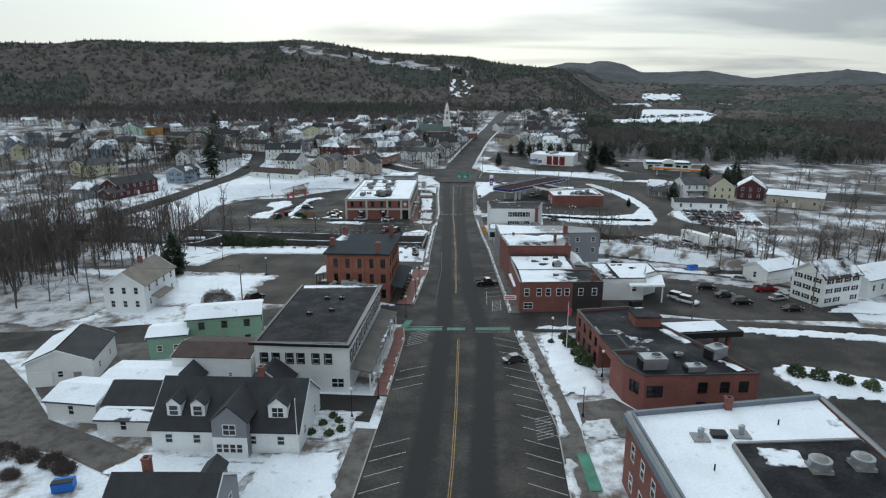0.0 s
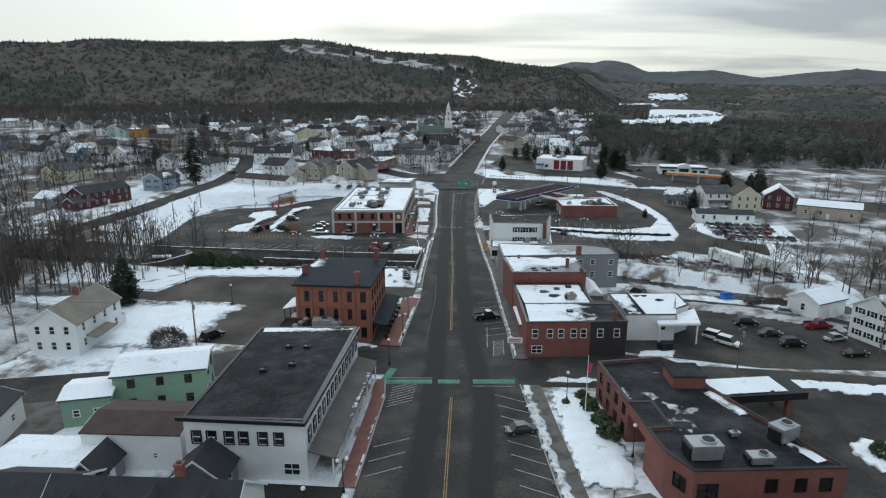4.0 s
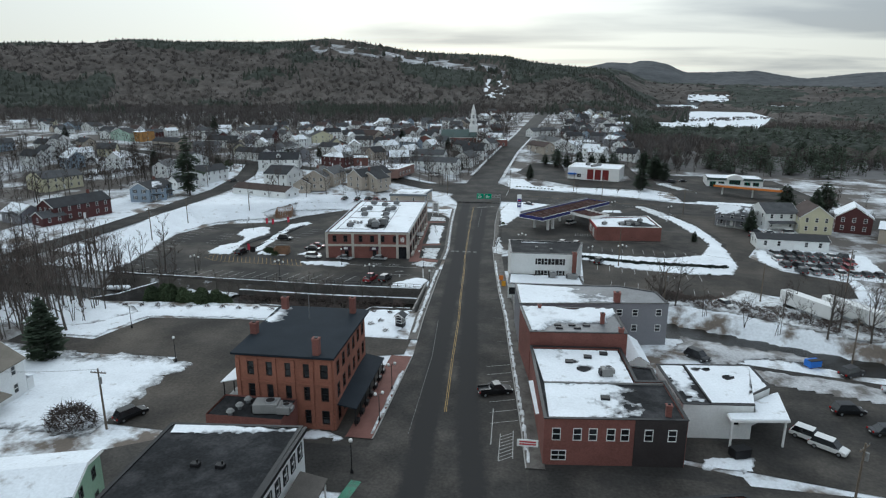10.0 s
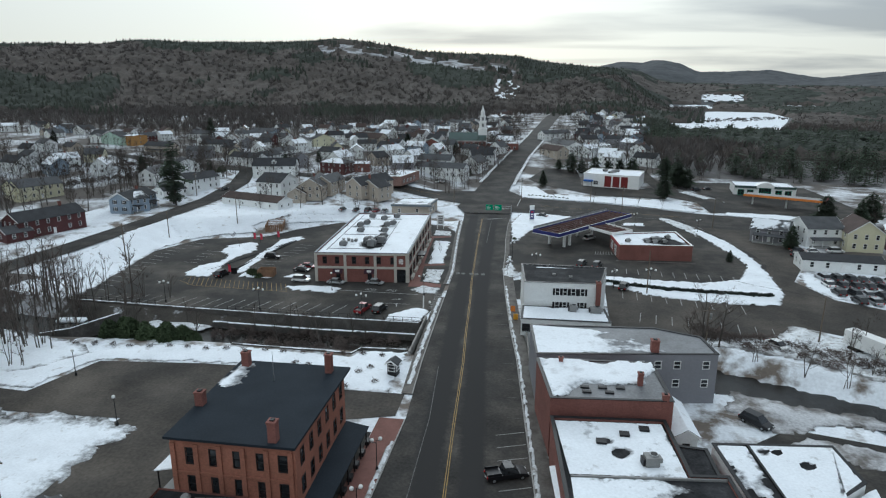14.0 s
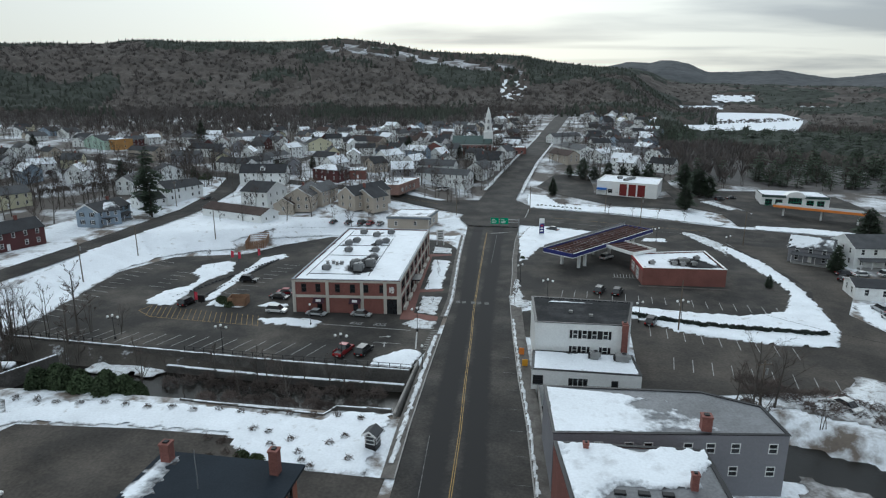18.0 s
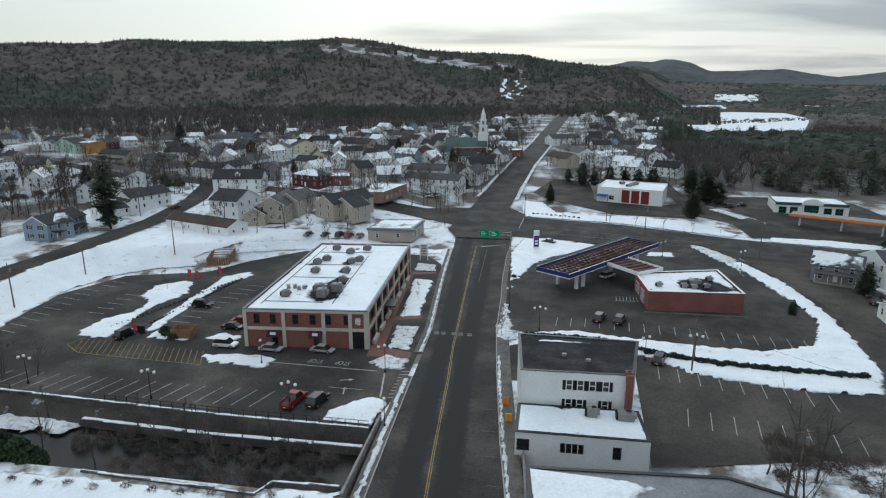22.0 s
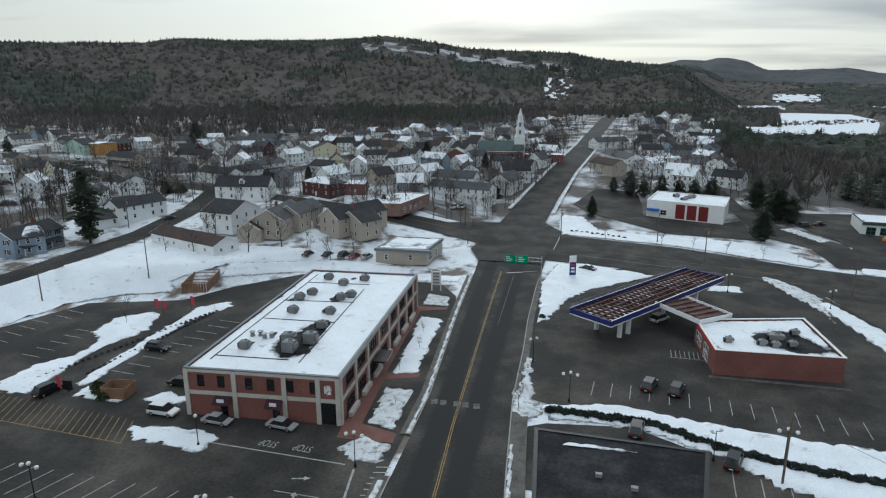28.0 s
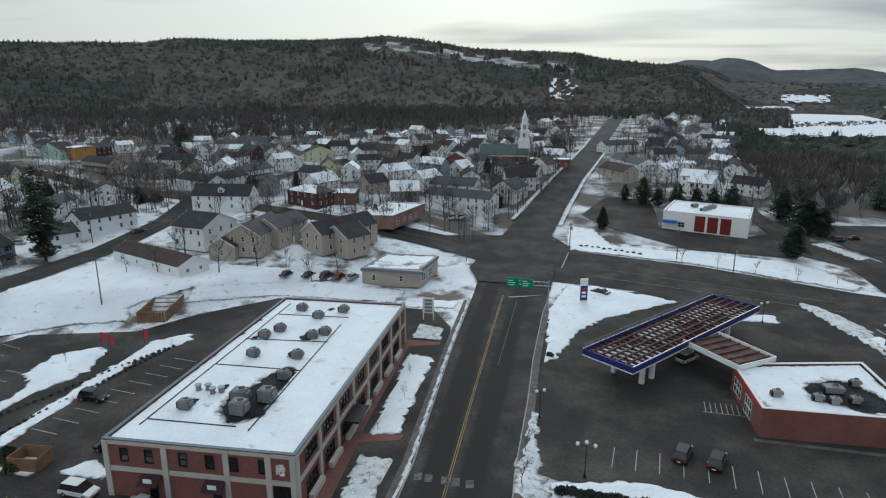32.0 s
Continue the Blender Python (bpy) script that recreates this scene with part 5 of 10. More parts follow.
def wall_mesh(p, q, z0, z1, holes, material, depth=0.14, bm=None, gable=None):
    """A wall with openings that have reveals. gable: (height, place along the wall) of a peak above z1."""
    d, o, ln = wall_frame(p, q)
    us = sorted({0.0, ln, *[u for h in holes for u in (h[0], h[2])]})
    vs = sorted({z0, z1, *[v for h in holes for v in (h[1], h[3])]})
    own = bm or bmesh.new()
    P = lambda u, v, b=0.0: own.verts.new((p[0] + d.x * u - o.x * b, p[1] + d.y * u - o.y * b, v))
    for i in range(len(us) - 1):
        for j in range(len(vs) - 1):
            uc, vc = (us[i] + us[i + 1]) / 2, (vs[j] + vs[j + 1]) / 2
            if any(h[0] < uc < h[2] and h[1] < vc < h[3] for h in holes):
                continue
            own.faces.new([P(us[i], vs[j]), P(us[i + 1], vs[j]), P(us[i + 1], vs[j + 1]), P(us[i], vs[j + 1])])
    for u0, v0, u1, v1 in holes:
        for a, b in (((u0, v0), (u1, v0)), ((u1, v0), (u1, v1)), ((u1, v1), (u0, v1)), ((u0, v1), (u0, v0))):
            own.faces.new([P(*a), P(*a, depth), P(*b, depth), P(*b)])
    if gable:
        own.faces.new([P(0, z1), P(ln, z1), P(gable[1] * ln, z1 + gable[0])])
    return own


def put_window(parent, p, q, u, z, w, h, frame_mat, mull=1, label="", shutters=None):
    d, o, ln = wall_frame(p, q)
    me, pm = window_meshes(w, h, frame_mat, mull)
    ang = math.degrees(math.atan2(d.y, d.x))
    m = pose(p[0] + d.x * u, p[1] + d.y * u, z, 0, 0, ang)
    win = part("window", me, None, parent, label, m)
    part("pane", pm, None, win)
    if shutters:
        key = ("shutter", round(w, 2), round(h, 2), shutters.name)
        if key not in WINDOW_CACHE:
            sm = bpy.data.meshes.new("shutter"); sb = box_bm(-0.22, -0.06, 0, 0.22, 0, h)
            for k in range(int(h / 0.2)):
                add_box(sb, -0.18, -0.075, k * 0.2 + 0.04, 0.18, -0.055, k * 0.2 + 0.14)
            sb.to_mesh(sm); sb.free(); sm.materials.append(shutters); WINDOW_CACHE[key] = sm
        for s in (-1, 1):
            part("shutter", WINDOW_CACHE[key], None, win, "", pose(s * (w / 2 + 0.36), -0.02, 0))
    return win


def rows_of(n, ln, z, w, h, margin=1.2, skip=()):
    """n windows evenly along a wall of that length."""
    step = (ln - 2 * margin) / n
    return [(margin + step * (i + 0.5), z, w, h) for i in range(n) if i not in skip]


def flat_building(name, poly, h, wall_mat, roof_mat, wins=(), parapet=0.4, trim=None, label="", category="building", frame_mat=None,
                  mull=1, shutters=None, roof_drop=0.35, wall_mats=None, z0=-0.3, band=None, cap_mat=None, doors=()):
    """A block on an anticlockwise outline; wins: {wall number: [(along, sill, width, height)]}."""
    cx, cy = sum(p[0] for p in poly) / len(poly), sum(p[1] for p in poly) / len(poly)
    b = empty(name, cx, cy, 0, label=label, category=category)
    loc = [(x - cx, y - cy) for x, y in poly]
    n = len(loc)
    wins = dict(wins)
    for i in range(n):
        p, q = loc[i], loc[(i + 1) % n]
        ln = math.hypot(q[0] - p[0], q[1] - p[1])
        ws = [w for w in wins.get(i, []) if w[0] - w[2] / 2 > 0.15 and w[0] + w[2] / 2 < ln - 0.15]
        holes = [(u - w / 2, z, u + w / 2, z + hh) for u, z, w, hh in ws]
        m = (wall_mats or {}).get(i, wall_mat)
        part("wall", wall_mesh(p, q, z0, h, holes, m), m, b)
        for u, z, w, hh in ws:
            put_window(b, p, q, u, z, w, hh, frame_mat or M_TRIM, mull if w < 1.6 else max(2, int(w / 0.9)), shutters=shutters)
    # roof deck below a parapet with a coping
    bm = bmesh.new()
    bm.faces.new([bm.verts.new((x, y, h - roof_drop)) for x, y in loc])
    part("roof", bm, roof_mat, b)
    t = 0.3
    ins = inset(loc, t)
    bm = bmesh.new()
    for i in range(n):
        j = (i + 1) % n
        a, c, ai, ci = loc[i], loc[j], ins[i], ins[j]
        vv = [bm.verts.new((*a, h)), bm.verts.new((*c, h)), bm.verts.new((*ci, h)), bm.verts.new((*ai, h))]
        bm.faces.new(vv)
        bm.faces.new([bm.verts.new((*ai, h)), bm.verts.new((*ci, h)), bm.verts.new((*ci, h - roof_drop - 0.02)), bm.verts.new((*ai, h - roof_drop - 0.02))])
    part("parapet", bm, wall_mat, b)
    out = inset(loc, -0.1)
    ins2 = inset(loc, 0.36)
    bm = bmesh.new()
    for i in range(n):
        j = (i + 1) % n
        ring = [(out[i], out[j], ins2[j], ins2[i])]
        for A, B, C, D in ring:
            lo, hi = h + 0.004, h + 0.10
            for quad in (((A, hi), (B, hi), (C, hi), (D, hi)), ((A, lo), (B, lo), (B, hi), (A, hi)), ((C, lo), (D, lo), (D, hi), (C, hi))):
                bm.faces.new([bm.verts.new((*c, z)) for c, z in quad])
    part("coping", bm, cap_mat or trim or M_DARKMET, b)
    return b, loc, (cx, cy)


def inset(poly, t):
    n, out = len(poly), []
    for i in range(n):
        a, b, c = Vector(poly[i - 1]), Vector(poly[i]), Vector(poly[(i + 1) % n])
        d1, d2 = (b - a).normalized(), (c - b).normalized()
        n1, n2 = Vector((-d1.y, d1.x)), Vector((-d2.y, d2.x))
        k = (n1 + n2) / max(0.2, 1 + n1.dot(n2))
        out.append((b.x + k.x * t, b.y + k.y * t))
    return out


def snow_on(parent, quad, z, cover=0.55, seed=0, thick=0.12, step=0.6, label="patchy wet snow", keep_out=(), material=None, grad=(0, 0)):
    """A sheet of settled snow over a quadrilateral (4 corners; z one height or four), thin and broken where the cover is low."""
    zs = [z] * 4 if not isinstance(z, (list, tuple)) else z
    A, B, C, D = [Vector((*c, k)) for c, k in zip(quad, zs)]
    nu, nv = max(4, int((B - A).length / step)), max(4, int((D - A).length / step))
    la, lb = (B - A).length, (D - A).length
    v, idx, f, melt = [], {}, [], []
    for j in range(nv + 1):
        for i in range(nu + 1):
            u, w = i / nu, j / nv
            p = (A * (1 - u) + B * u) * (1 - w) + (D * (1 - u) + C * u) * w
            s = noise.noise(Vector((p.x * 0.16, p.y * 0.16, seed * 3.7))) + 0.45 * noise.noise(Vector((p.x * 0.6, p.y * 0.6, seed * 1.9))) + 0.25 * noise.noise(Vector((p.x * 1.5, p.y * 1.5, seed)))
            s = s * 0.8 + (cover - 0.5) * 1.7 + grad[0] * (u - 0.5) + grad[1] * (w - 0.5)
            rim = min(u * la, (1 - u) * la, w * lb, (1 - w) * lb)
            s -= max(0.0, 1 - rim / 0.8) * (0.35 + 0.7 * noise.noise(Vector((p.x * 1.1, p.y * 1.1, seed + 9))))
            for ux, wx, rx, strength in keep_out:
                s -= strength * max(0.0, 1 - math.hypot((u - ux), (w - wx)) / rx)
            if s > -0.26:
                idx[i, j] = len(v)
                edge = min(1.0, max(0.0, s + 0.05) * 4)
                melt.append(max(0.0, 1.0 - max(0.0, s + 0.24) * 1.5))
                v.append((p.x, p.y, p.z + 0.012 + thick * edge))
    for (i, j), a in idx.items():
        q = [k for k in (a, idx.get((i + 1, j)), idx.get((i + 1, j + 1)), idx.get((i, j + 1))) if k is not None]
        if len(q) >= 3:
            f.append(tuple(q))
    if f:
        return part("snow", set_melt(mesh_data("snow", v, f, material or M_SNOW_R, True), melt), None, parent, label)




def chimney(parent, x, y, z, h, w=0.8, material=None):
    bm = box_bm(-w / 2, -w / 2, -1.0, w / 2, w / 2, h - 0.2)
    add_box(bm, -w / 2 - 0.07, -w / 2 - 0.07, h - 0.2, w / 2 + 0.07, w / 2 + 0.07, h)
    c = part("chimney", bm, material or M_BRICK_R, parent, "", pose(x, y, z))
    part("flue", box_bm(-w / 4, -w / 4, h + 0.004, w / 4, w / 4, h + 0.15), M_DARKMET, c)
    return c


def gable_house(name, x, y, rz, w, d, h, rise, wall_mat, roof_mat, label, floors=2, cols=(3, 3), chim=None, snow=0.0, seed=0, wing=None,
                shutters=None, porch=False, over=0.35, win=(0.85, 1.4), hip=False, dormers=(), category="house", frame_mat=None, door=True):
    """A pitched-roof house; the ridge runs along its own x, w is its length, d its depth."""
    b = empty(name, x, y, 0, rz, label=label, category=category)
    poly = [(-w / 2, -d / 2), (w / 2, -d / 2), (w / 2, d / 2), (-w / 2, d / 2)]
    fh = h / floors
    far = math.hypot(x, y - 150) > 235
    joined = bmesh.new() if far else None
    for i in range(4):
        p, q = poly[i], poly[(i + 1) % 4]
        ln = w if i % 2 == 0 else d
        ws = []
        for fl in range(floors):
            ws += rows_of(cols[i % 2], ln, fl * fh + fh * 0.30 + 0.25, *win, margin=0.5, skip=(cols[i % 2] // 2,) if (door and fl == 0 and i == 0) else ())
        if i % 2 == 1 and rise > 2.2 and not hip:
            pass
        holes = [(u - a / 2, z, u + a / 2, z + c) for u, z, a, c in ws]
        part("wall", wall_mesh(p, q, -2.2 if far else -0.4, h, holes, wall_mat, gable=(rise, 0.5) if i % 2 == 1 and not hip else None), wall_mat, b)
        for u, z, a, c in ws:
            if far:
                dd, oo, _ = wall_frame(p, q)
                for me in window_meshes(a, c, frame_mat or M_TRIM, 1):
                    n0 = len(joined.verts)
                    f0 = len(joined.faces)
                    joined.from_mesh(me)
                    joined.verts.ensure_lookup_table(); joined.faces.ensure_lookup_table()
                    bmesh.ops.transform(joined, matrix=pose(p[0] + dd.x * u, p[1] + dd.y * u, z, 0, 0, math.degrees(math.atan2(dd.y, dd.x))), verts=joined.verts[n0:])
                    for fc in joined.faces[f0:]:
                        fc.material_index = 1 if me.name.startswith("pane") else 0
            else:
                put_window(b, p, q, u, z, a, c, frame_mat or M_TRIM, 1, shutters=shutters)
    if far:
        tagged(part("glazing", joined, (frame_mat or M_TRIM, M_GLASS), b), kind="stuff")
    if door:
        part("door", box_bm(-0.5, -d / 2 - 0.06, 0.1, 0.5, -d / 2 + 0.02, 2.2, bevel=0.02), M_TRIM, b)
    t, o = 0.16, over
    k = rise / (d / 2)
    for s in (-1, 1):
        if hip:
            r0 = max(0.2, w / 2 - d / 2)
            base = [(-w / 2 - o, s * (d / 2 + o), h - o * k), (w / 2 + o, s * (d / 2 + o), h - o * k), (r0, 0, h + rise), (-r0, 0, h + rise)]
        else:
            base = [(-w / 2 - o, s * (d / 2 + o), h - o * k), (w / 2 + o, s * (d / 2 + o), h - o * k), (w / 2 + o, 0, h + rise), (-w / 2 - o, 0, h + rise)]
        if s > 0:
            base = [base[1], base[0], base[3], base[2]]
        me = slab(base, t, roof_mat)
        part("roof", me, None, b)
        if snow > 0:
            snow_on(b, [c[:2] for c in base], [c[2] + t + 0.01 for c in base], snow, seed + s, 0.08, max(0.7, w / 16), "thin roof snow")
        if hip:
            e = [(s * (w / 2 + o), -s * (d / 2 + o), h - o * k), (s * (w / 2 + o), s * (d / 2 + o), h - o * k), (s * r0, 0, h + rise)]
            part("roof", slab(e, t, roof_mat), None, b)
    for bx in (-1, 1):
        if not hip and not far:
            for s in (-1, 1):
                bm = bmesh.new()
                xx = bx * (w / 2 + o) + bx * 0.02
                q4 = [(xx, s * (d / 2 + o), h - o * k - 0.12), (xx, s * (d / 2 + o), h - o * k + 0.17), (xx, 0, h + rise + 0.17), (xx, 0, h + rise - 0.14)]
                bm.faces.new([bm.verts.new(c) for c in q4])
                r = bmesh.ops.extrude_face_region(bm, geom=bm.faces[:])
                bmesh.ops.translate(bm, vec=(-bx * 0.05, 0, 0), verts=[g for g in r["geom"] if isinstance(g, bmesh.types.BMVert)])
                part("rake_board", bm, M_TRIM, b)
    if chim:
        chimney(b, chim[0] * w / 2, chim[1] * d / 2, h + rise * (1 - abs(chim[1])), 1.4 if chim[1] == 0 else 2.0)
    if porch:
        pw = w * 0.8
        part("porch_floor", box_bm(-pw / 2, -d / 2 - 2.0, -0.1, pw / 2, -d / 2 - 0.02, 0.45), M_GREYBOX, b)
        part("porch_roof", slab([(-pw / 2 - 0.2, -d / 2 - 2.3, 2.6), (pw / 2 + 0.2, -d / 2 - 2.3, 2.6), (pw / 2 + 0.2, -d / 2 - 0.02, 3.1), (-pw / 2 - 0.2, -d / 2 - 0.02, 3.1)], 0.14, roof_mat), None, b)
        for kx in range(4):
            part("post", box_bm(-0.08, -0.08, 0.45, 0.08, 0.08, 2.6), M_TRIM, b, "", pose(-pw / 2 + pw * kx / 3, -d / 2 - 1.9, 0))
    for dx, dw, s in dormers:
        z0 = h + rise * 0.22
        y0 = s * d / 2 * (1 - 0.22) 
        yb = s * d / 2 * 0.2
        dh = rise * 0.42
        bm = bmesh.new()
        lo, hi = sorted((y0, yb))
        add_box(bm, dx - dw / 2, lo, z0, dx + dw / 2, hi, z0 + dh)
        dm = part("dormer", bm, wall_mat, b)
        pk = dw * 0.45
        for sx in (-1, 1):
            cs = [(dx + sx * (dw / 2 + 0.2), y0 + s * 0.25, z0 + dh - 0.12), (dx, y0 + s * 0.25, z0 + dh + pk), (dx, yb - s * 1.2, z0 + dh + pk), (dx + sx * (dw / 2 + 0.2), yb - s * 1.2, z0 + dh - 0.12)]
            if sx * s < 0:
                cs = cs[::-1]
            part("dormer_roof", slab(cs, 0.1, roof_mat), None, dm)
        bm = bmesh.new()
        bm.faces.new([bm.verts.new(c) for c in ((dx - dw / 2, y0, z0 + dh), (dx + dw / 2, y0, z0 + dh), (dx, y0, z0 + dh + pk))])
        part("dormer_gable", bm, wall_mat, dm)
        me, pm = window_meshes(min(dw * 0.6, 1.5), dh * 0.7, M_TRIM, 2 if dw > 2 else 1)
        wn_ = part("window", me, None, dm, "", pose(dx, y0 + s * 0.05, z0 + dh * 0.15, 0, 0, 0 if s < 0 else 180))
        wn_["label"] = "white-framed dormer window"
        part("pane", pane_front(min(dw * 0.6, 1.5), dh * 0.7), None, dm, "", pose(dx, y0 + s * 0.03, z0 + dh * 0.15, 0, 0, 0 if s < 0 else 180))
    return b


def pane_front(w, h):
    key = ("pf", round(w, 2), round(h, 2))
    if key not in WINDOW_CACHE:
        pb = box_bm(-w / 2, -0.02, 0, w / 2, 0.02, h)
        pm = bpy.data.meshes.new("pane"); pb.to_mesh(pm); pb.free(); pm.materials.append(M_GLASS)
        WINDOW_CACHE[key] = pm
    return WINDOW_CACHE[key]


def slab(corners, t, material):
    """A sloping plate of that thickness on the given corners."""
    n = len(corners)
    v = [tuple(c) for c in corners] + [(c[0], c[1], c[2] + t) for c in corners]
    a, b_, c = Vector(corners[0]), Vector(corners[1]), Vector(corners[2])
    top, bot = tuple(range(n, 2 * n)), tuple(reversed(range(n)))
    if (b_ - a).cross(c - a).z < 0:
        top, bot = tuple(reversed(top)), tuple(reversed(bot))
    f = [top, bot] + [(i, (i + 1) % n, (i + 1) % n + n, i + n) for i in range(n)]
    return mesh_data("slab", v, f, material)

# ---- the street's own buildings ----
# brick bank with the white roof
bank, bl, bc = flat_building("bank_building", [(-51.9, 204), (-27.8, 206.3), (-31.0, 258.5), (-55.5, 256.5)], 7.7, M_BRICK_R, M_MEMBRANE,
    {0: [(u, 4.9, 0.95, 1.7) for u in (2.6, 5.8, 10.2, 13.6, 16.6, 20.2)], 1: [(u, z, 3.4, 1.7) for z in (0.9, 4.9) for u in (4.5, 10.5, 17, 24, 31, 38, 45)]},
    label="two-storey red brick bank with pale stone bands and snowy flat roof", trim=M_STONE, frame_mat=M_DARKMET, cap_mat=M_CORNICE)
hotel, hl, hc = flat_building("brick_hotel", [(-34.4, 112.6), (-20.4, 112.6), (-21.0, 131.5), (-35.5, 131.5)], 11.2, M_BRICK_O, M_ROOF_B,
    {0: [(u, z, 1.05, 1.9) for z in (1.0, 4.6, 8.1) for u in (1.8, 4.6, 7.4, 10.1, 12.6)], 1: [(u, z, 1.05, 1.9) for z in (1.0, 4.6, 8.1) for u in (2, 5, 8, 11, 14, 17)]},
    label="three-storey orange brick hotel with dark window frames and slate-blue roof", parapet=0.1, roof_drop=0.05, frame_mat=M_DARKMET)
white, wl2, wc = flat_building("white_shop_block", [(-35, 68.5), (-19.8, 69), (-20.2, 99.5), (-36.2, 98)], 8.3, M_WHITE, M_MEMBRANE,
    {0: [(u, 4.9, 0.95, 1.6) for u in (1.5, 3.4, 5.6, 7.4, 9.8, 11.8)] + [(13.2, 0.8, 1.9, 1.5)], 1: [(1.4 + 2.3 * k, 4.9, 0.95, 1.7) for k in range(13)]},
    label="long white clapboard shop block with black flat roof", roof_drop=0.05, frame_mat=M_TRIM, mull=1)
for i, us in ((0, (1.5, 3.4, 5.6, 7.4, 9.8, 11.8)), (1, [1.4 + 2.3 * k for k in range(13)])):
    d, o, ln = wall_frame(wl2[i], wl2[(i + 1) % 4])
    for u in us:
        bm, hh = bmesh.new(), 1.6 if i == 0 else 1.7
        for x0, z0_, x1, z1_ in ((-.66, 4.76, -.50, 5.02 + hh), (.50, 4.76, .66, 5.02 + hh), (-.499, 4.76, .499, 4.88), (-.499, 4.92 + hh, .499, 5.02 + hh)):
            add_box(bm, x0, -.12, z0_, x1, -.004, z1_)
        part("casing", bm, M_DARKMET, white, "black window casing", pose(wl2[i][0] + d.x * u, wl2[i][1] + d.y * u, 0, 0, 0, math.degrees(math.atan2(d.y, d.x))))
rb1, r1l, r1c = flat_building("brick_corner_shop", [(8.8, 108.3), (27, 110.2), (26.3, 121.2), (22.3, 120.8), (21.6, 132.6), (7.0, 131.5)], 6.7, M_BRICK_R, M_MEMBRANE,
    {0: [(u, 3.7, 0.95, 1.6) for u in (1.6, 4.3, 6.3, 8.6, 10.4, 13.2, 16)] + [(2, 0.8, 1.8, 1.3)]}, label="two-storey red brick corner shop with patchy roof snow", frame_mat=M_TRIM)
rb2, r2l, r2c = flat_building("brick_middle_shop", [(6.9, 132.7), (22.8, 134), (22, 146), (5.0, 145)], 8.7, M_BRICK_R, M_GREYROOF, {}, label="tall red brick shop with snow-drifted grey roof", parapet=0.1, roof_drop=0.08)
grey, gl, gc = flat_building("grey_apartment_block", [(5, 147.6), (33, 151.5), (32, 158.5), (25, 161.5), (3.8, 160)], 8.3, M_GREY_W, M_GREYROOF,
    {0: [(u, 5.9, .95, 1.2) for u in (1.5, 5.5, 9.2, 11.5, 16.3, 19, 22, 26.5)] + [(u, 2.8, .95, 1.2) for u in (19, 22, 26.5)] + [(23.4, -1.4, .9, 1.1)]}, label="long grey clapboard apartment block over the river", frame_mat=M_TRIM, roof_drop=0.05, z0=-3.2)
shut, sl, sc = flat_building("shuttered_white_house", [(2.2, 183), (18.2, 183.6), (20.5, 196.5), (1.2, 197)], 8.9, M_WHITE, M_MEMBRANE,
    {0: [(u, z, 0.75, 1.5) for z in (3.2, 6.2) for u in (7, 8.6, 10.3, 12.2) if not (z < 4 and u == 10.3)]}, label="white clapboard house with dark green shutters and flat black roof", shutters=M_DARKMET, frame_mat=M_TRIM, roof_drop=0.03)
store, stl, stc = flat_building("brick_filling_station_shop", [(28.6, 237.2), (49.2, 238.6), (48.2, 257.5), (27.5, 252)], 4.6, M_BRICK_R, M_MEMBRANE,
    {3: [(3.5, 0.9, 3.5, 2.2), (9, 0.3, 3.0, 2.8)]}, label="single-storey red brick filling-station shop with snowy roof", trim=M_TRIM)
rbank, rbl, rbc = flat_building("drive_through_bank", [(25.4, 65.8), (42.8, 68), (33.4, 87.5), (34.4, 91.2), (29.4, 96.6), (19.2, 94.1), (21.3, 81.2), (24.4, 81.6), (25.2, 75.4), (22.2, 74.8), (23.2, 69.6)], 6.0, M_BRICK_R, M_MEMBRANE,
    {0: [(1.7, 2.6, 2.3, 1.7), (9.0, 3.1, 1.3, 1.6), (12.4, 3.1, 1.3, 1.6), (15.3, 3.1, 1.3, 1.6), (9.0, .3, 1.3, 1.2), (15.3, .3, 1.3, 1.2)], 5: [(u, z, 1.1, 1.5) for z in (.7, 3.5) for u in (2.2, 5.4, 8.6, 11.6)], 10: [(2.4, 2.6, 1.8, 1.7)]}, label="two-storey brick drive-through bank with wet black roof", frame_mat=M_DARKMET)
gear, gel, gec = flat_building("red_brick_block_with_cornice", [(20.5, 30), (44.6, 33), (44.2, 54.5), (19, 48.3)], 9.5, M_BRICK_R, M_MEMBRANE, {3: [(u, z, 1.1, 2) for z in (1, 5) for u in (3, 6.5, 10, 13.5)]}, label="red brick block with grey metal cornice and snowy roof", trim=M_GREYBOX)

# ---- roofs, bands, porches of the street's buildings ----
def at(b, centre, x, y, z=0.0, rz=0.0):
    """A local pose from a place in the world."""
    return pose(x - centre[0], y - centre[1], z, 0, 0, rz)


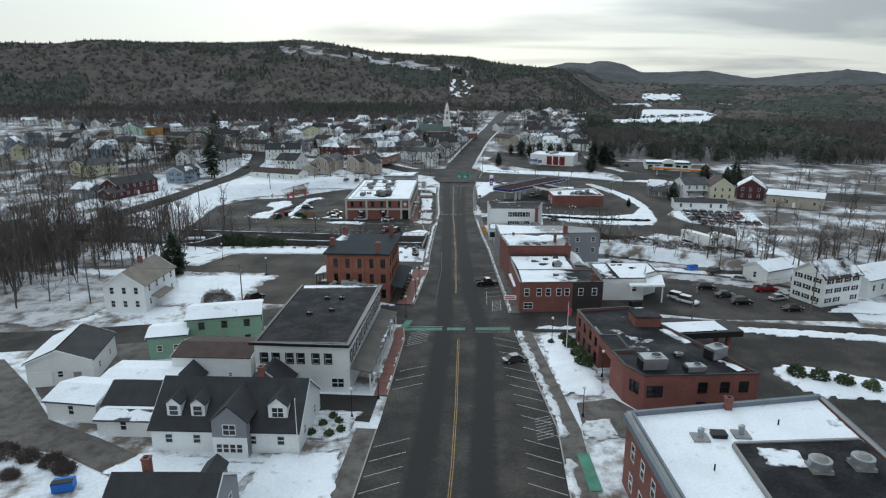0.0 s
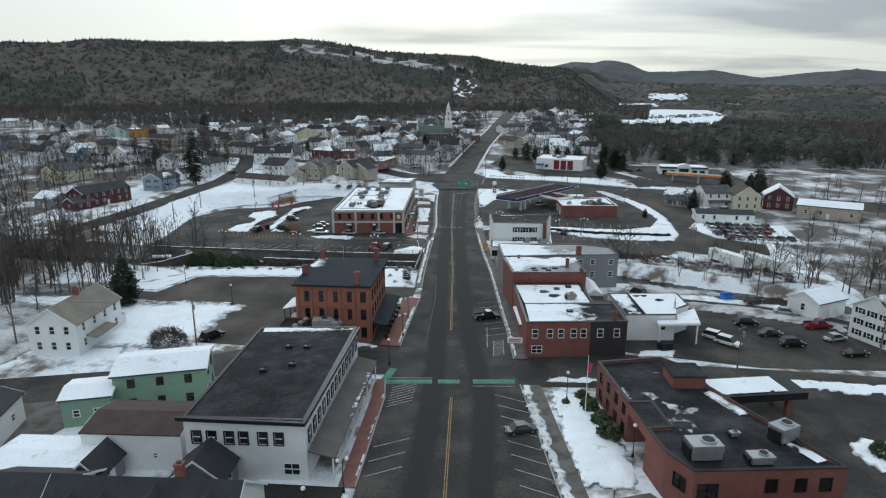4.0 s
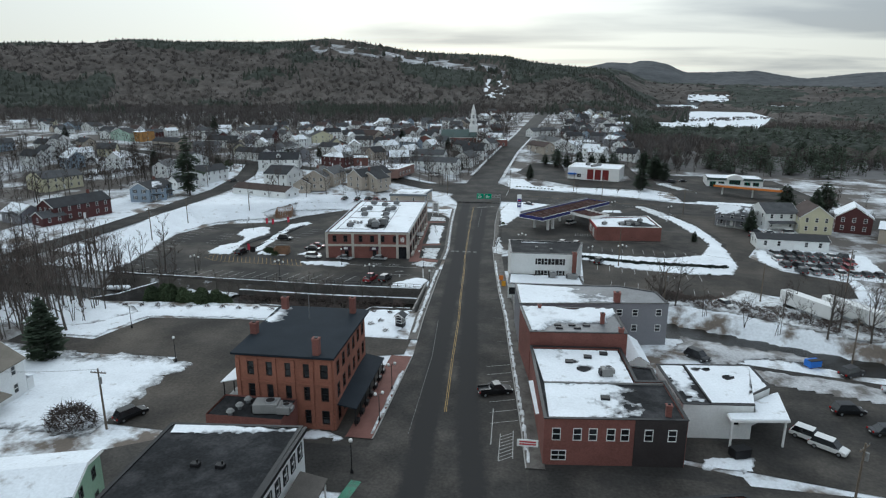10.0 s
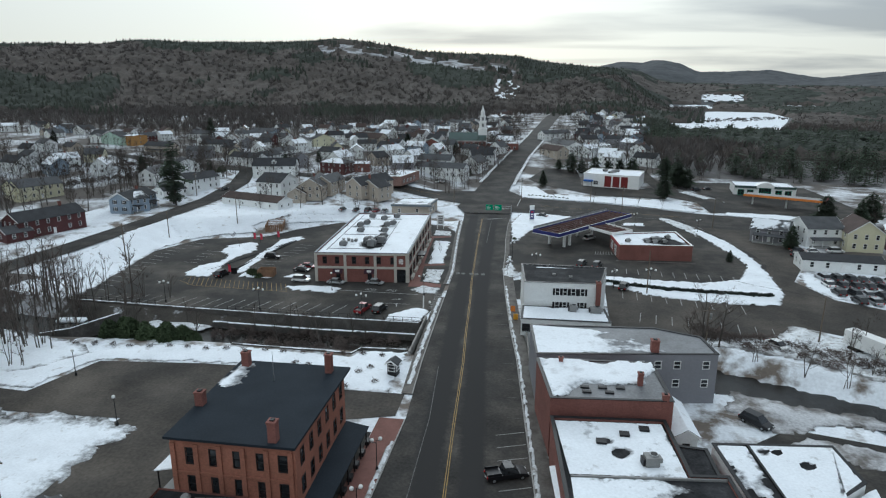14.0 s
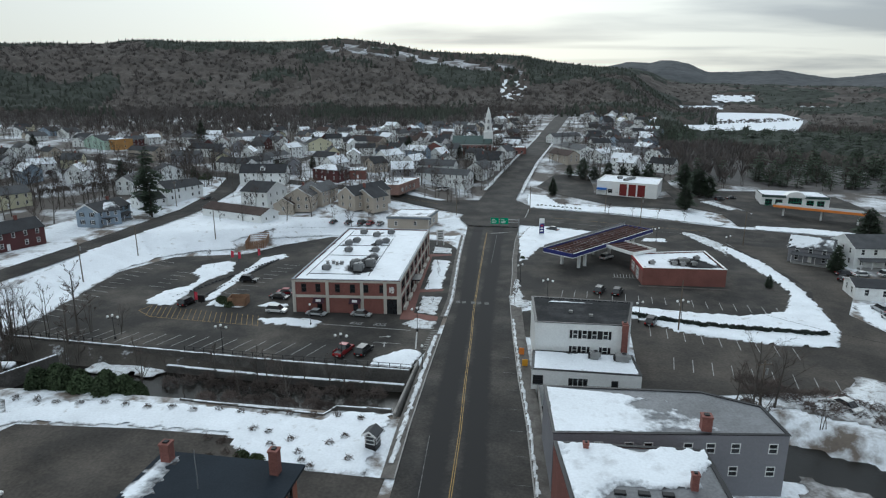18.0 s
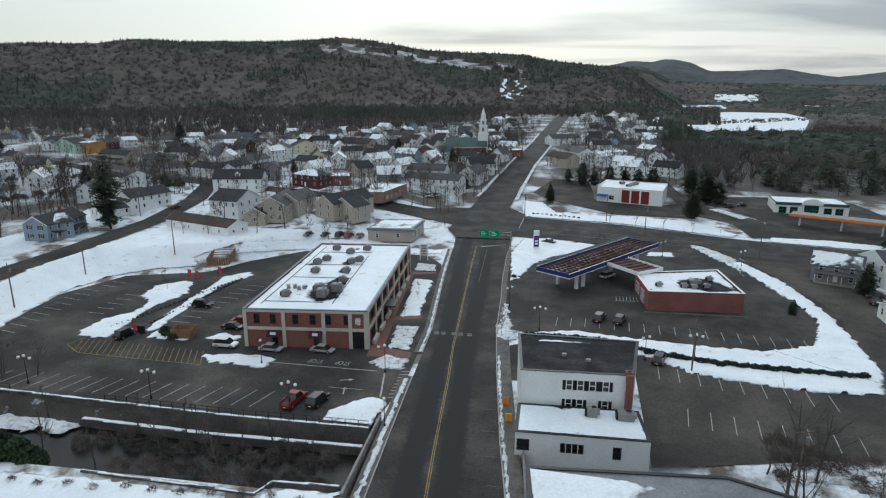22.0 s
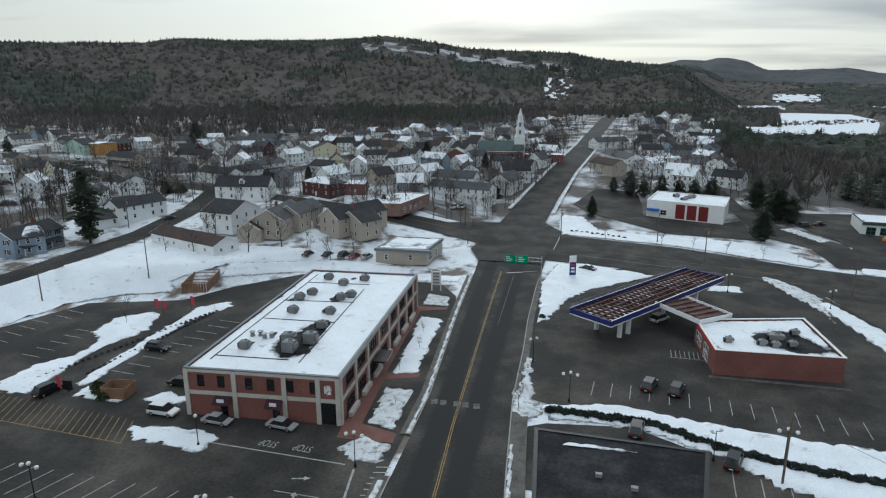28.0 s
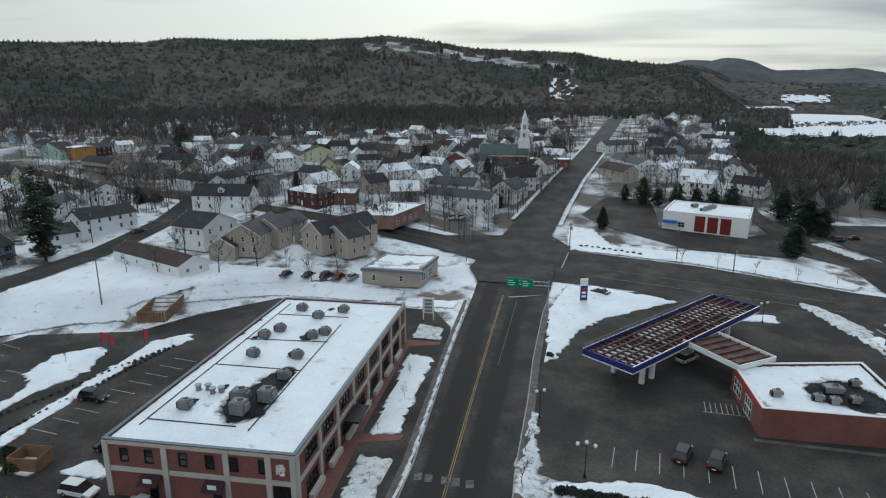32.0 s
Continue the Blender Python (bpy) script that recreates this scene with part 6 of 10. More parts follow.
def roof_unit(x, y, z, rz=0.0, w=1.7, d=1.4, h=1.3, seed=0, group="roof units", label="grey enamelled rooftop air unit in melted snow", skin=None):
    u = empty("roof_unit", x, y, z, rz, label=label, category="roof unit", group=group)
    part("housing", box_bm(-w / 2, -d / 2, 0.15, w / 2, d / 2, h, bevel=0.05), skin or M_GREYBOX, u)
    part("skirt", box_bm(-w / 2 + .1, -d / 2 + .1, -.05, w / 2 - .1, d / 2 - .1, 0.146), M_DARKMET, u)
    part("coil_guard", box_bm(-w / 2 - 0.3, -d * 0.38, 0.2, -w / 2 - 0.004, d * 0.38, h * 0.8, bevel=.02), M_DARKMET, u, "dark louvred coil guard")
    part("fan_ring", cyl_bm(w * 0.15, 0, h + .002, h + 0.18, min(w, d) * 0.36, seg=12), M_METAL, u)
    part("fan_grille", cyl_bm(w * 0.15, 0, h + 0.185, h + 0.21, min(w, d) * 0.28, seg=12), M_DARKMET, u)
    part("hood", box_bm(w / 2 + 0.002, -d * .35, h * .4, w / 2 + 0.35, d * .35, h * .85, bevel=.03), skin or M_GREYBOX, u)
    return u


# bank
(b0, b1_, b2_, b3_) = bl
snow_on(bank, inset(bl, 0.45), 7.36, 1.05, 5, 0.10, 0.45, "deep white roof snow melted round the units", keep_out=((.55, .24, .20, 2.3), (.58, .36, .10, 1.5), (.5, .66, .10, 1.4), (.3, .28, .05, 1.2), (.12, .9, .07, 1.3), (.3, .84, .07, 1.3), (.45, .92, .07, 1.3), (.14, .7, .06, 1.2), (.12, .63, .06, 1.2), (.48, .67, .08, 1.3), (.2, .5, .06, 1.2), (.5, .52, .06, 1.2), (.58, .38, .07, 1.3), (.2, .19, .06, 1.2)))
for k, (x, y) in enumerate(((-49, 251), (-44.3, 248), (-41, 252), (-48, 240.5), (-49.2, 237.3), (-41.2, 239), (-39.8, 241), (-47, 230), (-40, 231), (-38.6, 224), (-41, 216.5), (-37.6, 217.5), (-39.4, 213.6), (-47, 213))):
    big = k in (10, 11, 12)
    roof_unit(x, y, 7.40, -3 + (k * 37) % 7, 2.0 if big else 1.5, 1.7 if big else 1.15, 1.9 if big else 1.4, skin=M_UNIT)
for k, (x, y) in enumerate(((-48.5, 218), (-47.2, 218.4), (-46, 217.6), (-45, 218.2))):
    o = tagged(new("roof_vent", None), "squat grey roof vent", "roof vent", "roof vents")
    o.matrix_world = pose(x, y, 7.4)
    part("hood", cyl_bm(0, 0, 0, 0.8, 0.45, 0.3, seg=10), M_GREYBOX, o)
    part("cap", cyl_bm(0, 0, 0.8, 0.95, 0.5, 0.5, seg=10), M_METAL, o)
for p, q in (((-50, 208), (-53, 254)), ((-36, 210), (-39, 246)), ((-50, 209.5), (-38, 210.5)), ((-51, 226), (-37.5, 227)), ((-52, 236), (-38, 238)), ((-52.5, 248), (-39, 249.5))):
    d = Vector((q[0] - p[0], q[1] - p[1], 0))
    o = part("conduit", box_bm(0, -0.06, 0, d.length, 0.06, 0.14), M_DARKMET, bank, "dark conduit across the roof", at(bank, bc, p[0], p[1], 7.44, math.degrees(math.atan2(d.y, d.x))))
for i, ln, us in ((0, 24.2, (0.3, 7.9, 15.7, 20.9, 23.9)), (1, 52.3, (0.3, 7.2, 13.7, 20.5, 27.5, 34.5, 41.5, 48, 52))):
    p, q = bl[i], bl[(i + 1) % 4]
    d, o, _ = wall_frame(p, q)
    a = math.degrees(math.atan2(d.y, d.x))
    for u in us:
        part("pilaster", box_bm(-0.35, -0.22, -0.3, 0.35, -0.003, 7.55), M_STONE, bank, "", pose(p[0] + d.x * u, p[1] + d.y * u, 0, 0, 0, a))
    for k, (ua, ub) in enumerate(zip(us, us[1:])):
        part("stone_band", box_bm(ua + 0.36, -0.16, 3.55, ub - 0.36, -0.003, 4.15), M_STONE, bank, "", pose(p[0], p[1], 0, 0, 0, a))
        part("stone_band", box_bm(ua + 0.36, -0.16, 7.15, ub - 0.36, -0.003, 7.6), M_STONE, bank, "", pose(p[0], p[1], 0, 0, 0, a))
p, q = bl[0], bl[1]
d, o, _ = wall_frame(p, q)
a = math.degrees(math.atan2(d.y, d.x))
for u in (6.0, 14.2):
    aw = slab([(-1.3, -1.5, 2.6), (1.3, -1.5, 2.6), (1.3, -0.01, 3.5), (-1.3, -0.01, 3.5)], 0.06, M_AWNING)
    w = part("awning", aw, None, bank, "dark maroon canvas awning", pose(p[0] + d.x * u, p[1] + d.y * u, 0, 0, 0, a))
    part("emblem", box_bm(-0.55, -1.15, 2.9, 0.55, -1.10, 3.45), M_TRIM, w, "plain white emblem")
    part("door", box_bm(-0.55, -0.05, -0.2, 0.55, -0.004, 2.3), M_GLASS, bank, "dark glass door", pose(p[0] + d.x * u, p[1] + d.y * u, 0, 0, 0, a))
part("emblem", box_bm(-0.55, -0.06, 4.9, 0.55, -0.004, 6.3, bevel=0.15), M_EMBLEM, bank, "white and red wall emblem", pose(p[0] + d.x * 22.4, p[1] + d.y * 22.4, 0, 0, 0, a))
part("entry", box_bm(-1.2, -0.03, -0.2, 1.2, -0.004, 3.4), M_GLASS, bank, "dark recessed glass entry", pose(p[0] + d.x * 22.4, p[1] + d.y * 22.4, 0, 0, 0, a))
p, q = bl[1], bl[2]
d, o, _ = wall_frame(p, q)
a = math.degrees(math.atan2(d.y, d.x))
part("entry_canopy", box_bm(15.5, -2.4, 3.0, 20.5, -0.24, 3.3), M_DARKMET, bank, "dark entry canopy", pose(p[0], p[1], 0, 0, 0, a))
for k in range(7):
    part("planter", box_bm(2.5 + k * 6.7, -0.9, -0.1, 6.5 + k * 6.7, -0.25, 0.8, bevel=.03), M_STONE, bank, "pale stone planter", pose(p[0], p[1], 0, 0, 0, a))

# brick hotel
part("eave", slab([(-7.6, -10.0, 0), (7.6, -10.0, 0), (7.6, 10.0, 0), (-8.2, 10.0, 0)], 0.3, M_ROOF_B), None, hotel, "", pose(0, 0.1, 11.12))
for x, y, h, w in ((-23.0, 113.2, 2.6, .95), (-22.6, 130.3, 2.8, .9), (-35, 119.5, 1.9, 1.0), (-34.5, 130.6, 2.2, 1.0)):
    chimney(hotel, x - hc[0], y - hc[1], 11.3, h, w)
snow_on(hotel, [(-8, 2), (-4.6, 2), (-4.6, 9.5), (-8, 9.5)], 11.43, 0.45, 3, 0.06, 0.4)
for k in range(6):
    u = -6.8 + 2.73 * k
    part("brick_pier", box_bm(u - 0.28, -9.62, -0.2, u + 0.28, -9.46, 10.6), M_BRICK_O, hotel)
for z in (6.9, 10.65):
    part("brick_course", box_bm(-7.0, -9.58, z, 7.0, -9.46, z + 0.25), M_BRICK_O, hotel)
part("porch_roof", slab([(7.0, -8.5, 3.6), (10.2, -8.5, 3.0), (10.2, 9.2, 3.0), (7.0, 9.2, 3.6)], 0.16, M_ROOF_B), None, hotel, "long slate-grey porch roof")
for k in range(7):
    part("post", cyl_bm(9.9, -8.1 + k * 2.8, 0, 3.05, 0.1, seg=8), M_DARKMET, hotel)
    part("planter", box_bm(9.5, -7.6 + k * 2.8, 0.0, 10.1, -6.4 + k * 2.8, 0.7, bevel=.05), M_DARKMET, hotel)
part("porch_roof", slab([(-10.2, -8.5, 5.9), (-7.2, -8.5, 6.6), (-7.2, -2, 6.6), (-10.2, -2, 5.9)], 0.14, M_SNOW), None, hotel, "snow-covered side porch roof")
for k in range(3):
    part("post", cyl_bm(-9.9, -8.2 + k * 3, 0, 5.95, 0.09, seg=8), M_DARKMET, hotel)
part("porch_deck", box_bm(-10.2, -8.5, 2.6, -7.05, -2, 2.85), M_GREYBOX, hotel)
ext = [(-9.0, -15.4), (1.8, -15.4), (1.8, -9.64), (-9.0, -9.64)]
for i in range(4):
    part("wall", wall_mesh(ext[i], ext[(i + 1) % 4], -0.3, 4.7, [(2.0, .2, 3.4, 2.6)] if i == 0 else [], M_BRICK_R), M_BRICK_R, hotel, "brick wall of the kitchen wing")
part("mast", cyl_bm(-1.0, 4.6, 11.2, 15.6, .06, .03, seg=6), M_METAL, hotel, "thin aerial mast")
part("wing_roof", box_bm(-8.9, -15.3, 4.3, 1.7, -9.66, 4.45), M_MEMBRANE, hotel)
part("door", box_bm(-6.98, -15.32, -.1, -5.62, -15.25, 2.58), M_DARKMET, hotel, "dark arched kitchen door")
roof_unit(-29.0, 109.0, 4.46, 8, 3.4, 2.2, 1.5, label="large grey rooftop air handler on the kitchen wing")
roof_unit(-26.4, 108.8, 4.46, 4, 1.8, 1.6, 1.2)
for k, (x, y) in enumerate(((-33.5, 107.2), (-33, 109), (-32.6, 110.8))):
    o = tagged(new("roof_fan", None), "white mushroom kitchen fan", "roof fan", "roof fans")
    o.matrix_world = pose(x, y, 4.46)
    part("stem", cyl_bm(0, 0, 0, .6, .3, seg=10), M_METAL, o)
    part("hood", cyl_bm(0, 0, .6, .95, .6, .35, seg=12), M_GREYBOX, o)

# white shop block: cornice, porch along the street, lean-to
for i, (x0, y0, x1, y1) in enumerate(((-8.0, -15.6, 8.2, -15.2), (7.85, -15.2, 8.25, 15.6))):
    part("cornice", box_bm(x0, y0, 7.95, x1, y1, 8.42), M_DARKMET, white, "dark painted cornice")
snow_on(white, [(-7.3, 12.2), (7.0, 14.0), (7.2, 15.1), (-7.8, 14.4)], 8.26, .72, 2, .12, .25, grad=(-1.1, .5))
part("porch_roof", slab([(8.28, -15.3, 4.3), (11.6, -15.3, 3.6), (11.6, 12.5, 3.6), (8.28, 12.5, 4.3)], 0.18, M_ROOF_W), None, white, "weathered brown street porch roof")
for k in range(9):
    part("post", box_bm(11.2, -15.1 + k * 3.4, 0, 11.4, -14.9 + k * 3.4, 3.62), M_TRIM, white)
for k in range(8):
    part("railing", box_bm(11.25, -14.85 + k * 3.4, 0.5, 11.35, -11.75 + k * 3.4, 1.15), M_TRIM, white)
snow_on(white, [(11.0, -6), (11.6, -6), (11.6, 9), (11.0, 9)], 3.85, .62, 8, .3, .3)
for x, y in ((-2.0, -2.0), (1.5, 0.2), (-1, 6.5), (1.8, 6.6)):
    o = tagged(new("roof_vent", None), "dark roof vent on black roofing", "roof vent", "roof vents")
    o.matrix_world = pose(wc[0] + x, wc[1] + y, 8.24)
    part("box", box_bm(-.5, -.35, 0, .5, .35, .45, bevel=.06), M_DARKMET, o)
    part("pipe", cyl_bm(.2, .1, .45, .8, .1, seg=8), M_DARKMET, o)
lean = gable_house("lean_to_store", -43.0, 73.8, 0, 13, 8.5, 4.9, 0.9, M_WHITE, M_ROOF_N, "white clapboard store with a low brown shingle roof", floors=1, cols=(2, 1), win=(.5, .6), door=False, category="building", over=.15)
lean.matrix_world = pose(-43.0, 73.8, 0, 0, 0, 2)
gable_house("green_clapboard_shop", -48.2, 88.2, 18, 13, 8.5, 6.2, 1.0, M_GREEN_W, M_ROOF_G, "green clapboard shop with a snow-covered roof", floors=2, cols=(3, 2), snow=1.3, seed=4, win=(.9, 1.2), door=False, category="building", frame_mat=M_DARKMET)
gable_house("green_clapboard_shed", -56.5, 82.3, 18, 6.5, 6.5, 4.2, .6, M_GREEN_W, M_ROOF_G, "green clapboard lean-to under deep snow", floors=1, cols=(2, 2), snow=1.3, seed=9, win=(.8, 1.0), category="shed", door=False)

# brick shops on the other side
def local(c, pts):
    return [(x - c[0], y - c[1]) for x, y in pts]


snow_on(rb1, local(r1c, [(9.4, 109.2), (26.3, 111.0), (25.7, 120.5), (9.0, 118.8)]), 6.37, .60, 11, .1, .35, "wet snow thinning towards the dark half of the roof", grad=(-1.7, .25))
snow_on(rb1, local(r1c, [(8.9, 119.4), (21.8, 120.6), (21.0, 131.9), (7.5, 130.9)]), 6.37, .93, 12, .12, .35, "roof snow with dark melted patches", keep_out=((.52, .4, .15, 1.5), (.42, .62, .1, 1.2), (.85, .12, .3, 1.2)))
for (x0, y0), (x1, y1) in (((9.0, 119.0), (26.0, 120.7)),):
    dd = Vector((x1 - x0, y1 - y0, 0))
    part("roof_divide", box_bm(0, -.1, 6.3, dd.length, .1, 6.62), M_GREYBOX, rb1, "thin metal coping across the roof", pose(x0 - r1c[0], y0 - r1c[1], 0, 0, 0, math.degrees(math.atan2(dd.y, dd.x))))
part("dark_facade", box_bm(11.6, -0.08, -0.2, 18.2, -0.004, 6.72), M_BRICK_D, rb1, "dark painted brick front", pose(r1l[0][0], r1l[0][1], 0, 0, 0, 5.96))
for u in (13.4, 16.4):
    for k, me in enumerate(window_meshes(.95, 1.5, M_TRIM, 1)):
        part("window" if k == 0 else "pane", me, None, rb1, "", pose(r1l[0][0], r1l[0][1], 0, 0, 0, 5.96) @ pose(u, -.1 if k == 0 else -.17, 3.8))
chimney(rb1, 6.0, -9.0, 6.7, 1.3, .7)
roof_unit(18.2, 122.6, 6.4, 10, 1.6, 1.4, 1.3)
for k, (x, y) in enumerate(((17.2, 115.2), (13.0, 126.5), (16.0, 128.6), (18.6, 130.2))):
    o = tagged(new("roof_hatch", None), "dark roof hatch poking through snow", "roof hatch", "roof hatches")
    o.matrix_world = pose(x, y, 6.36)
    part("curb", box_bm(-.6, -.5, 0, .6, .5, .35, bevel=.03), M_DARKMET, o)
    part("lid", box_bm(-.62, -.52, .354, .62, .52, .42), M_DARKMET, o)
part("street_awning", slab([(-11.0, -6, 3.6), (-9.2, -6, 4.0), (-10.2, 4, 4.0), (-12.0, 4, 3.6)], .12, M_SNOW), None, rb1, "snowy awning over the pavement")
snow_on(rb2, local(r2c, [(7.2, 133.2), (22.6, 134.4), (21.8, 145.8), (5.4, 144.8)]), 8.64, .92, 21, .3, .3, "smooth wind-drifted roof snow", keep_out=((.50, .0, .52, 3.0), (1.0, .1, .5, 3.0), (1.0, .6, .24, 2.0), (.55, 1.0, .2, 1.6), (.02, .2, .16, 1.0)), material=M_SNOW_G)
for x, y in ((-2.6, -2.9), (-.2, -2.7), (2.2, -2.5), (-2.4, -4.2), (.6, -4.0)):
    part("skylight", box_bm(x - .6, y - .35, 8.6, x + .6, y + .35, 8.86, bevel=.05), M_DARKMET, rb2, "dark domed skylight")
chimney(rb2, 7.6, -5.2, 8.6, 1.0, .8); chimney(rb2, 5.0, -1.0, 8.6, 1.9, .7); chimney(rb2, -5.6, 4.6, 8.6, 1.0, .6)
gable_house("white_rear_cottage", 24.7, 138.8, 93, 9.2, 2.9, 3.7, .9, M_WHITE, M_ROOF_D, "small white clapboard rear cottage under deep roof snow", floors=1, cols=(2, 1), snow=1.15, seed=33, win=(.8, 1.2), frame_mat=M_DARKMET)
flat_building("low_rear_store", [(22.5, 121.4), (26.4, 121.6), (26.2, 129.6), (22.0, 130)], 4.8, M_BRICK_R, M_MEMBRANE, {}, label="low brick store with a black roof between the shops", roof_drop=.05)
ww, wlc, wcc = flat_building("white_warehouse", [(28.2, 117.6), (37.8, 118.4), (38.4, 121.5), (42, 124.5), (41.6, 132), (27.0, 130.4)], 5.2, M_WHITE, M_MEMBRANE, {0: [(7.4, 2.2, .9, 1.2)]}, label="white clapboard warehouse with snowy flat roof", roof_drop=.05)
snow_on(ww, local(wcc, [(28.6, 118.0), (31.7, 118.3), (30.9, 130.3), (27.4, 130.0)]), 5.17, .72, 31, .1, .35, "thawing snow on the narrow roof strip", grad=(.2, .5))
snow_on(ww, local(wcc, [(32.2, 118.4), (38.0, 119.0), (41.3, 131.5), (31.4, 130.5)]), 5.17, 1.05, 32, .12, .4, "roof snow with a few bare patches", keep_out=((.6, .66, .1, 1.6), (.12, .9, .14, 1.7), (.3, .88, .08, 1.4)))
snow_on(ww, local(wcc, [(38.0, 121.4), (41.6, 124.7), (41.3, 131.5), (39.6, 126)]), 5.17, 1.1, 33, .12, .4, "roof snow at the warehouse corner")
part("roof_seam", box_bm(-.12, 0, 5.1, .12, 12.2, 5.42), M_DARKMET, ww, "dark coping along the roof", pose(32.0 - wcc[0], 118.3 - wcc[1], 0, 0, 0, 4))
dock = empty("loading_canopy", 39, 119, 0, 0, label="snow-covered loading canopy on white posts", category="canopy")
cpoly = local((39, 119), [(34, 115.6), (42, 116.6), (43.4, 125), (42.3, 124.3), (38.7, 121.2), (38.1, 118.1), (34, 117.4)])
part("roof", slab([(x, y, 3.95) for x, y in cpoly], .3, M_TRIM), None, dock); part("snow", slab([(x * .97, y * .97, 4.26) for x, y in cpoly], .12, M_SNOW), None, dock, "deep even snow")
for x, y in ((34.4, 116), (41.6, 117)):
    part("post", box_bm(x - 39.12, y - 119.12, -.1, x - 38.88, y - 118.88, 3.94), M_TRIM, dock)
snow_on(grey, local(gc, [(5.2, 148.0), (32.4, 151.8), (31.4, 158.0), (4.2, 159.6)]), 8.27, .46, 41, .12, .3, "roof snow melting into wet grey roofing", grad=(-2.5, .1), keep_out=((.66, .75, .1, 1.0),), material=M_SNOW_G)
part("balcony", box_bm(5.0, -1.4, 1.5, 13.4, -.2, 1.75), M_DARKMET, grey, "dark timber balcony over the river", pose(0, -4.0, 0, 0, 0, 8))
chimney(grey, 3.6, -4.3, 8.3, 1.9, 1.2)
snow_on(shut, [(-6, 4), (4, 4.5), (4, 5.0), (-5.5, 4.7)], 8.9, .7, 2, .1, .3)
chimney(shut, 7.0, -6.4, 8.9, .6, .9)
part("chimney_breast", box_bm(6.55, -7.5, 0, 7.55, -6.95, 9.3), M_BRICK_R, shut, "red brick chimney stack on the wall")
for x, y in ((-2, -1), (1.5, -2.5)):
    part("roof_vent", box_bm(x - .35, y - .25, 8.88, x + .35, y + .25, 9.3, bevel=.03), M_GREYBOX, shut)
fr = flat_building("white_shop_annex", [(1.9, 174.8), (19.6, 175), (19.0, 182.9), (2.0, 182.6)], 3.7, M_WHITE, M_MEMBRANE, {0: [(1.1, 1.1, 1.5, 1.5), (6.4, 1.2, .5, 1.2), (7.2, 1.2, .5, 1.2), (8.0, 1.2, .5, 1.2), (8.8, 1.2, .5, 1.2), (13.5, .8, .9, 1.6)]}, label="white single-storey shop annex with snow on its roof", frame_mat=M_DARKMET, roof_drop=.05, z0=-3.5)
snow_on(fr[0], inset(fr[1], .4), 3.67, .95, 51, .12, .4, keep_out=((.68, .5, .14, 1.2), (.9, .5, .1, .9)))
roof_unit(12.4, 180.6, 3.7, 0, 1.4, 1.3, 1.3); roof_unit(17.0, 180.4, 3.7, 0, 2.2, 1.6, 1.2)
snow_on(store, [(stl[0][0] + .6, stl[0][1] + .6), (stl[1][0] - .6, stl[1][1] + .6), (stl[2][0] - .6, stl[2][1] - .6), (stl[3][0] + .6, stl[3][1] - .6)], 4.27, .92, 61, .1, .4, keep_out=((.6, .42, .42, 1.9), (.85, .2, .3, 1.2)))
for x, y in ((40, 245.5), (37, 242), (39, 241.5), (42, 242.5), (31.5, 242), (44, 248.5)):
    roof_unit(x, y, 4.28, 5, 2.4 if y > 245 and x < 42 else 1.1, 1.6 if y > 245 and x < 42 else 1.0, 1.1)
part("kerb", box_bm(-10.6, -10.6, -.1, 11.4, -9.8, .10), M_WALKWAY, store, "concrete apron kerb")
p, q = stl[3], stl[0]
d, o, ln = wall_frame(p, q)
part("fascia", box_bm(0.2, -.1, 3.9, ln - .2, -.004, 4.5), M_REDBAND, store, "red and white fascia", pose(p[0], p[1], 0, 0, 0, math.degrees(math.atan2(d.y, d.x))))
part("entry_roof", slab([(x - rbc[0], y - rbc[1], 4.4) for x, y in ((21.34, 81.16), (22.24, 74.86), (25.16, 75.44), (24.36, 81.56))], 1.6, M_BRICK_R), None, rbank, "brick-faced roof over the recessed entry")
part("entry_roofing", slab([(x - rbc[0], y - rbc[1], 6.004) for x, y in ((21.34, 81.16), (22.24, 74.86), (25.5, 75.3), (24.7, 81.7))], .04, M_MEMBRANE), None, rbank, "black roofing over the recessed entry")
for x, y in ((26.2, 91), (23.6, 84.6), (29.2, 80.6), (27.4, 76.4)):
    snow_on(rbank, local(rbc, [(x - 2.8, y - 2.2), (x + 2.8, y - 1.6), (x + 2.2, y + 2.4), (x - 3.2, y + 1.8)]), 5.68, .42, int(x * 3), .06, .3, "thin streak of roof snow", material=M_SNOW_R)
for p, q in (((41.4, 69.6), (38.4, 76.2)), ((36.6, 80), (33.8, 86))):
    snow_on(rbank, local(rbc, [(p[0] - 1.4, p[1] - .6), p, q, (q[0] - 1.4, q[1] - .6)]), 5.69, .75, int(p[0]), .1, .3, "narrow line of snow along the parapet")
part("penthouse", box_bm(0, 0, 5.6, 4.6, 4.4, 7.4, bevel=.04), M_BRICK_R, rbank, "brick stair penthouse", pose(28.6 - rbc[0], 86.6 - rbc[1], 0, 0, 0, 4)); part("penthouse_roof", box_bm(-.15, -.15, 7.404, 4.75, 4.55, 7.6), M_MEMBRANE, rbank, "black penthouse roof", pose(28.6 - rbc[0], 86.6 - rbc[1], 0, 0, 0, 4))
roof_unit(27.4, 69.6, 5.68, 8, 3.6, 2.6, 2.0, skin=M_METAL); roof_unit(33.5, 68.8, 5.68, 8, 2.6, 1.7, 1.1, skin=M_METAL); roof_unit(38.4, 74.2, 5.68, 30, 3.0, 2.2, 2.0, skin=M_METAL); roof_unit(32.6, 74.2, 5.68, 12, 1.0, .8, .7, skin=M_METAL)
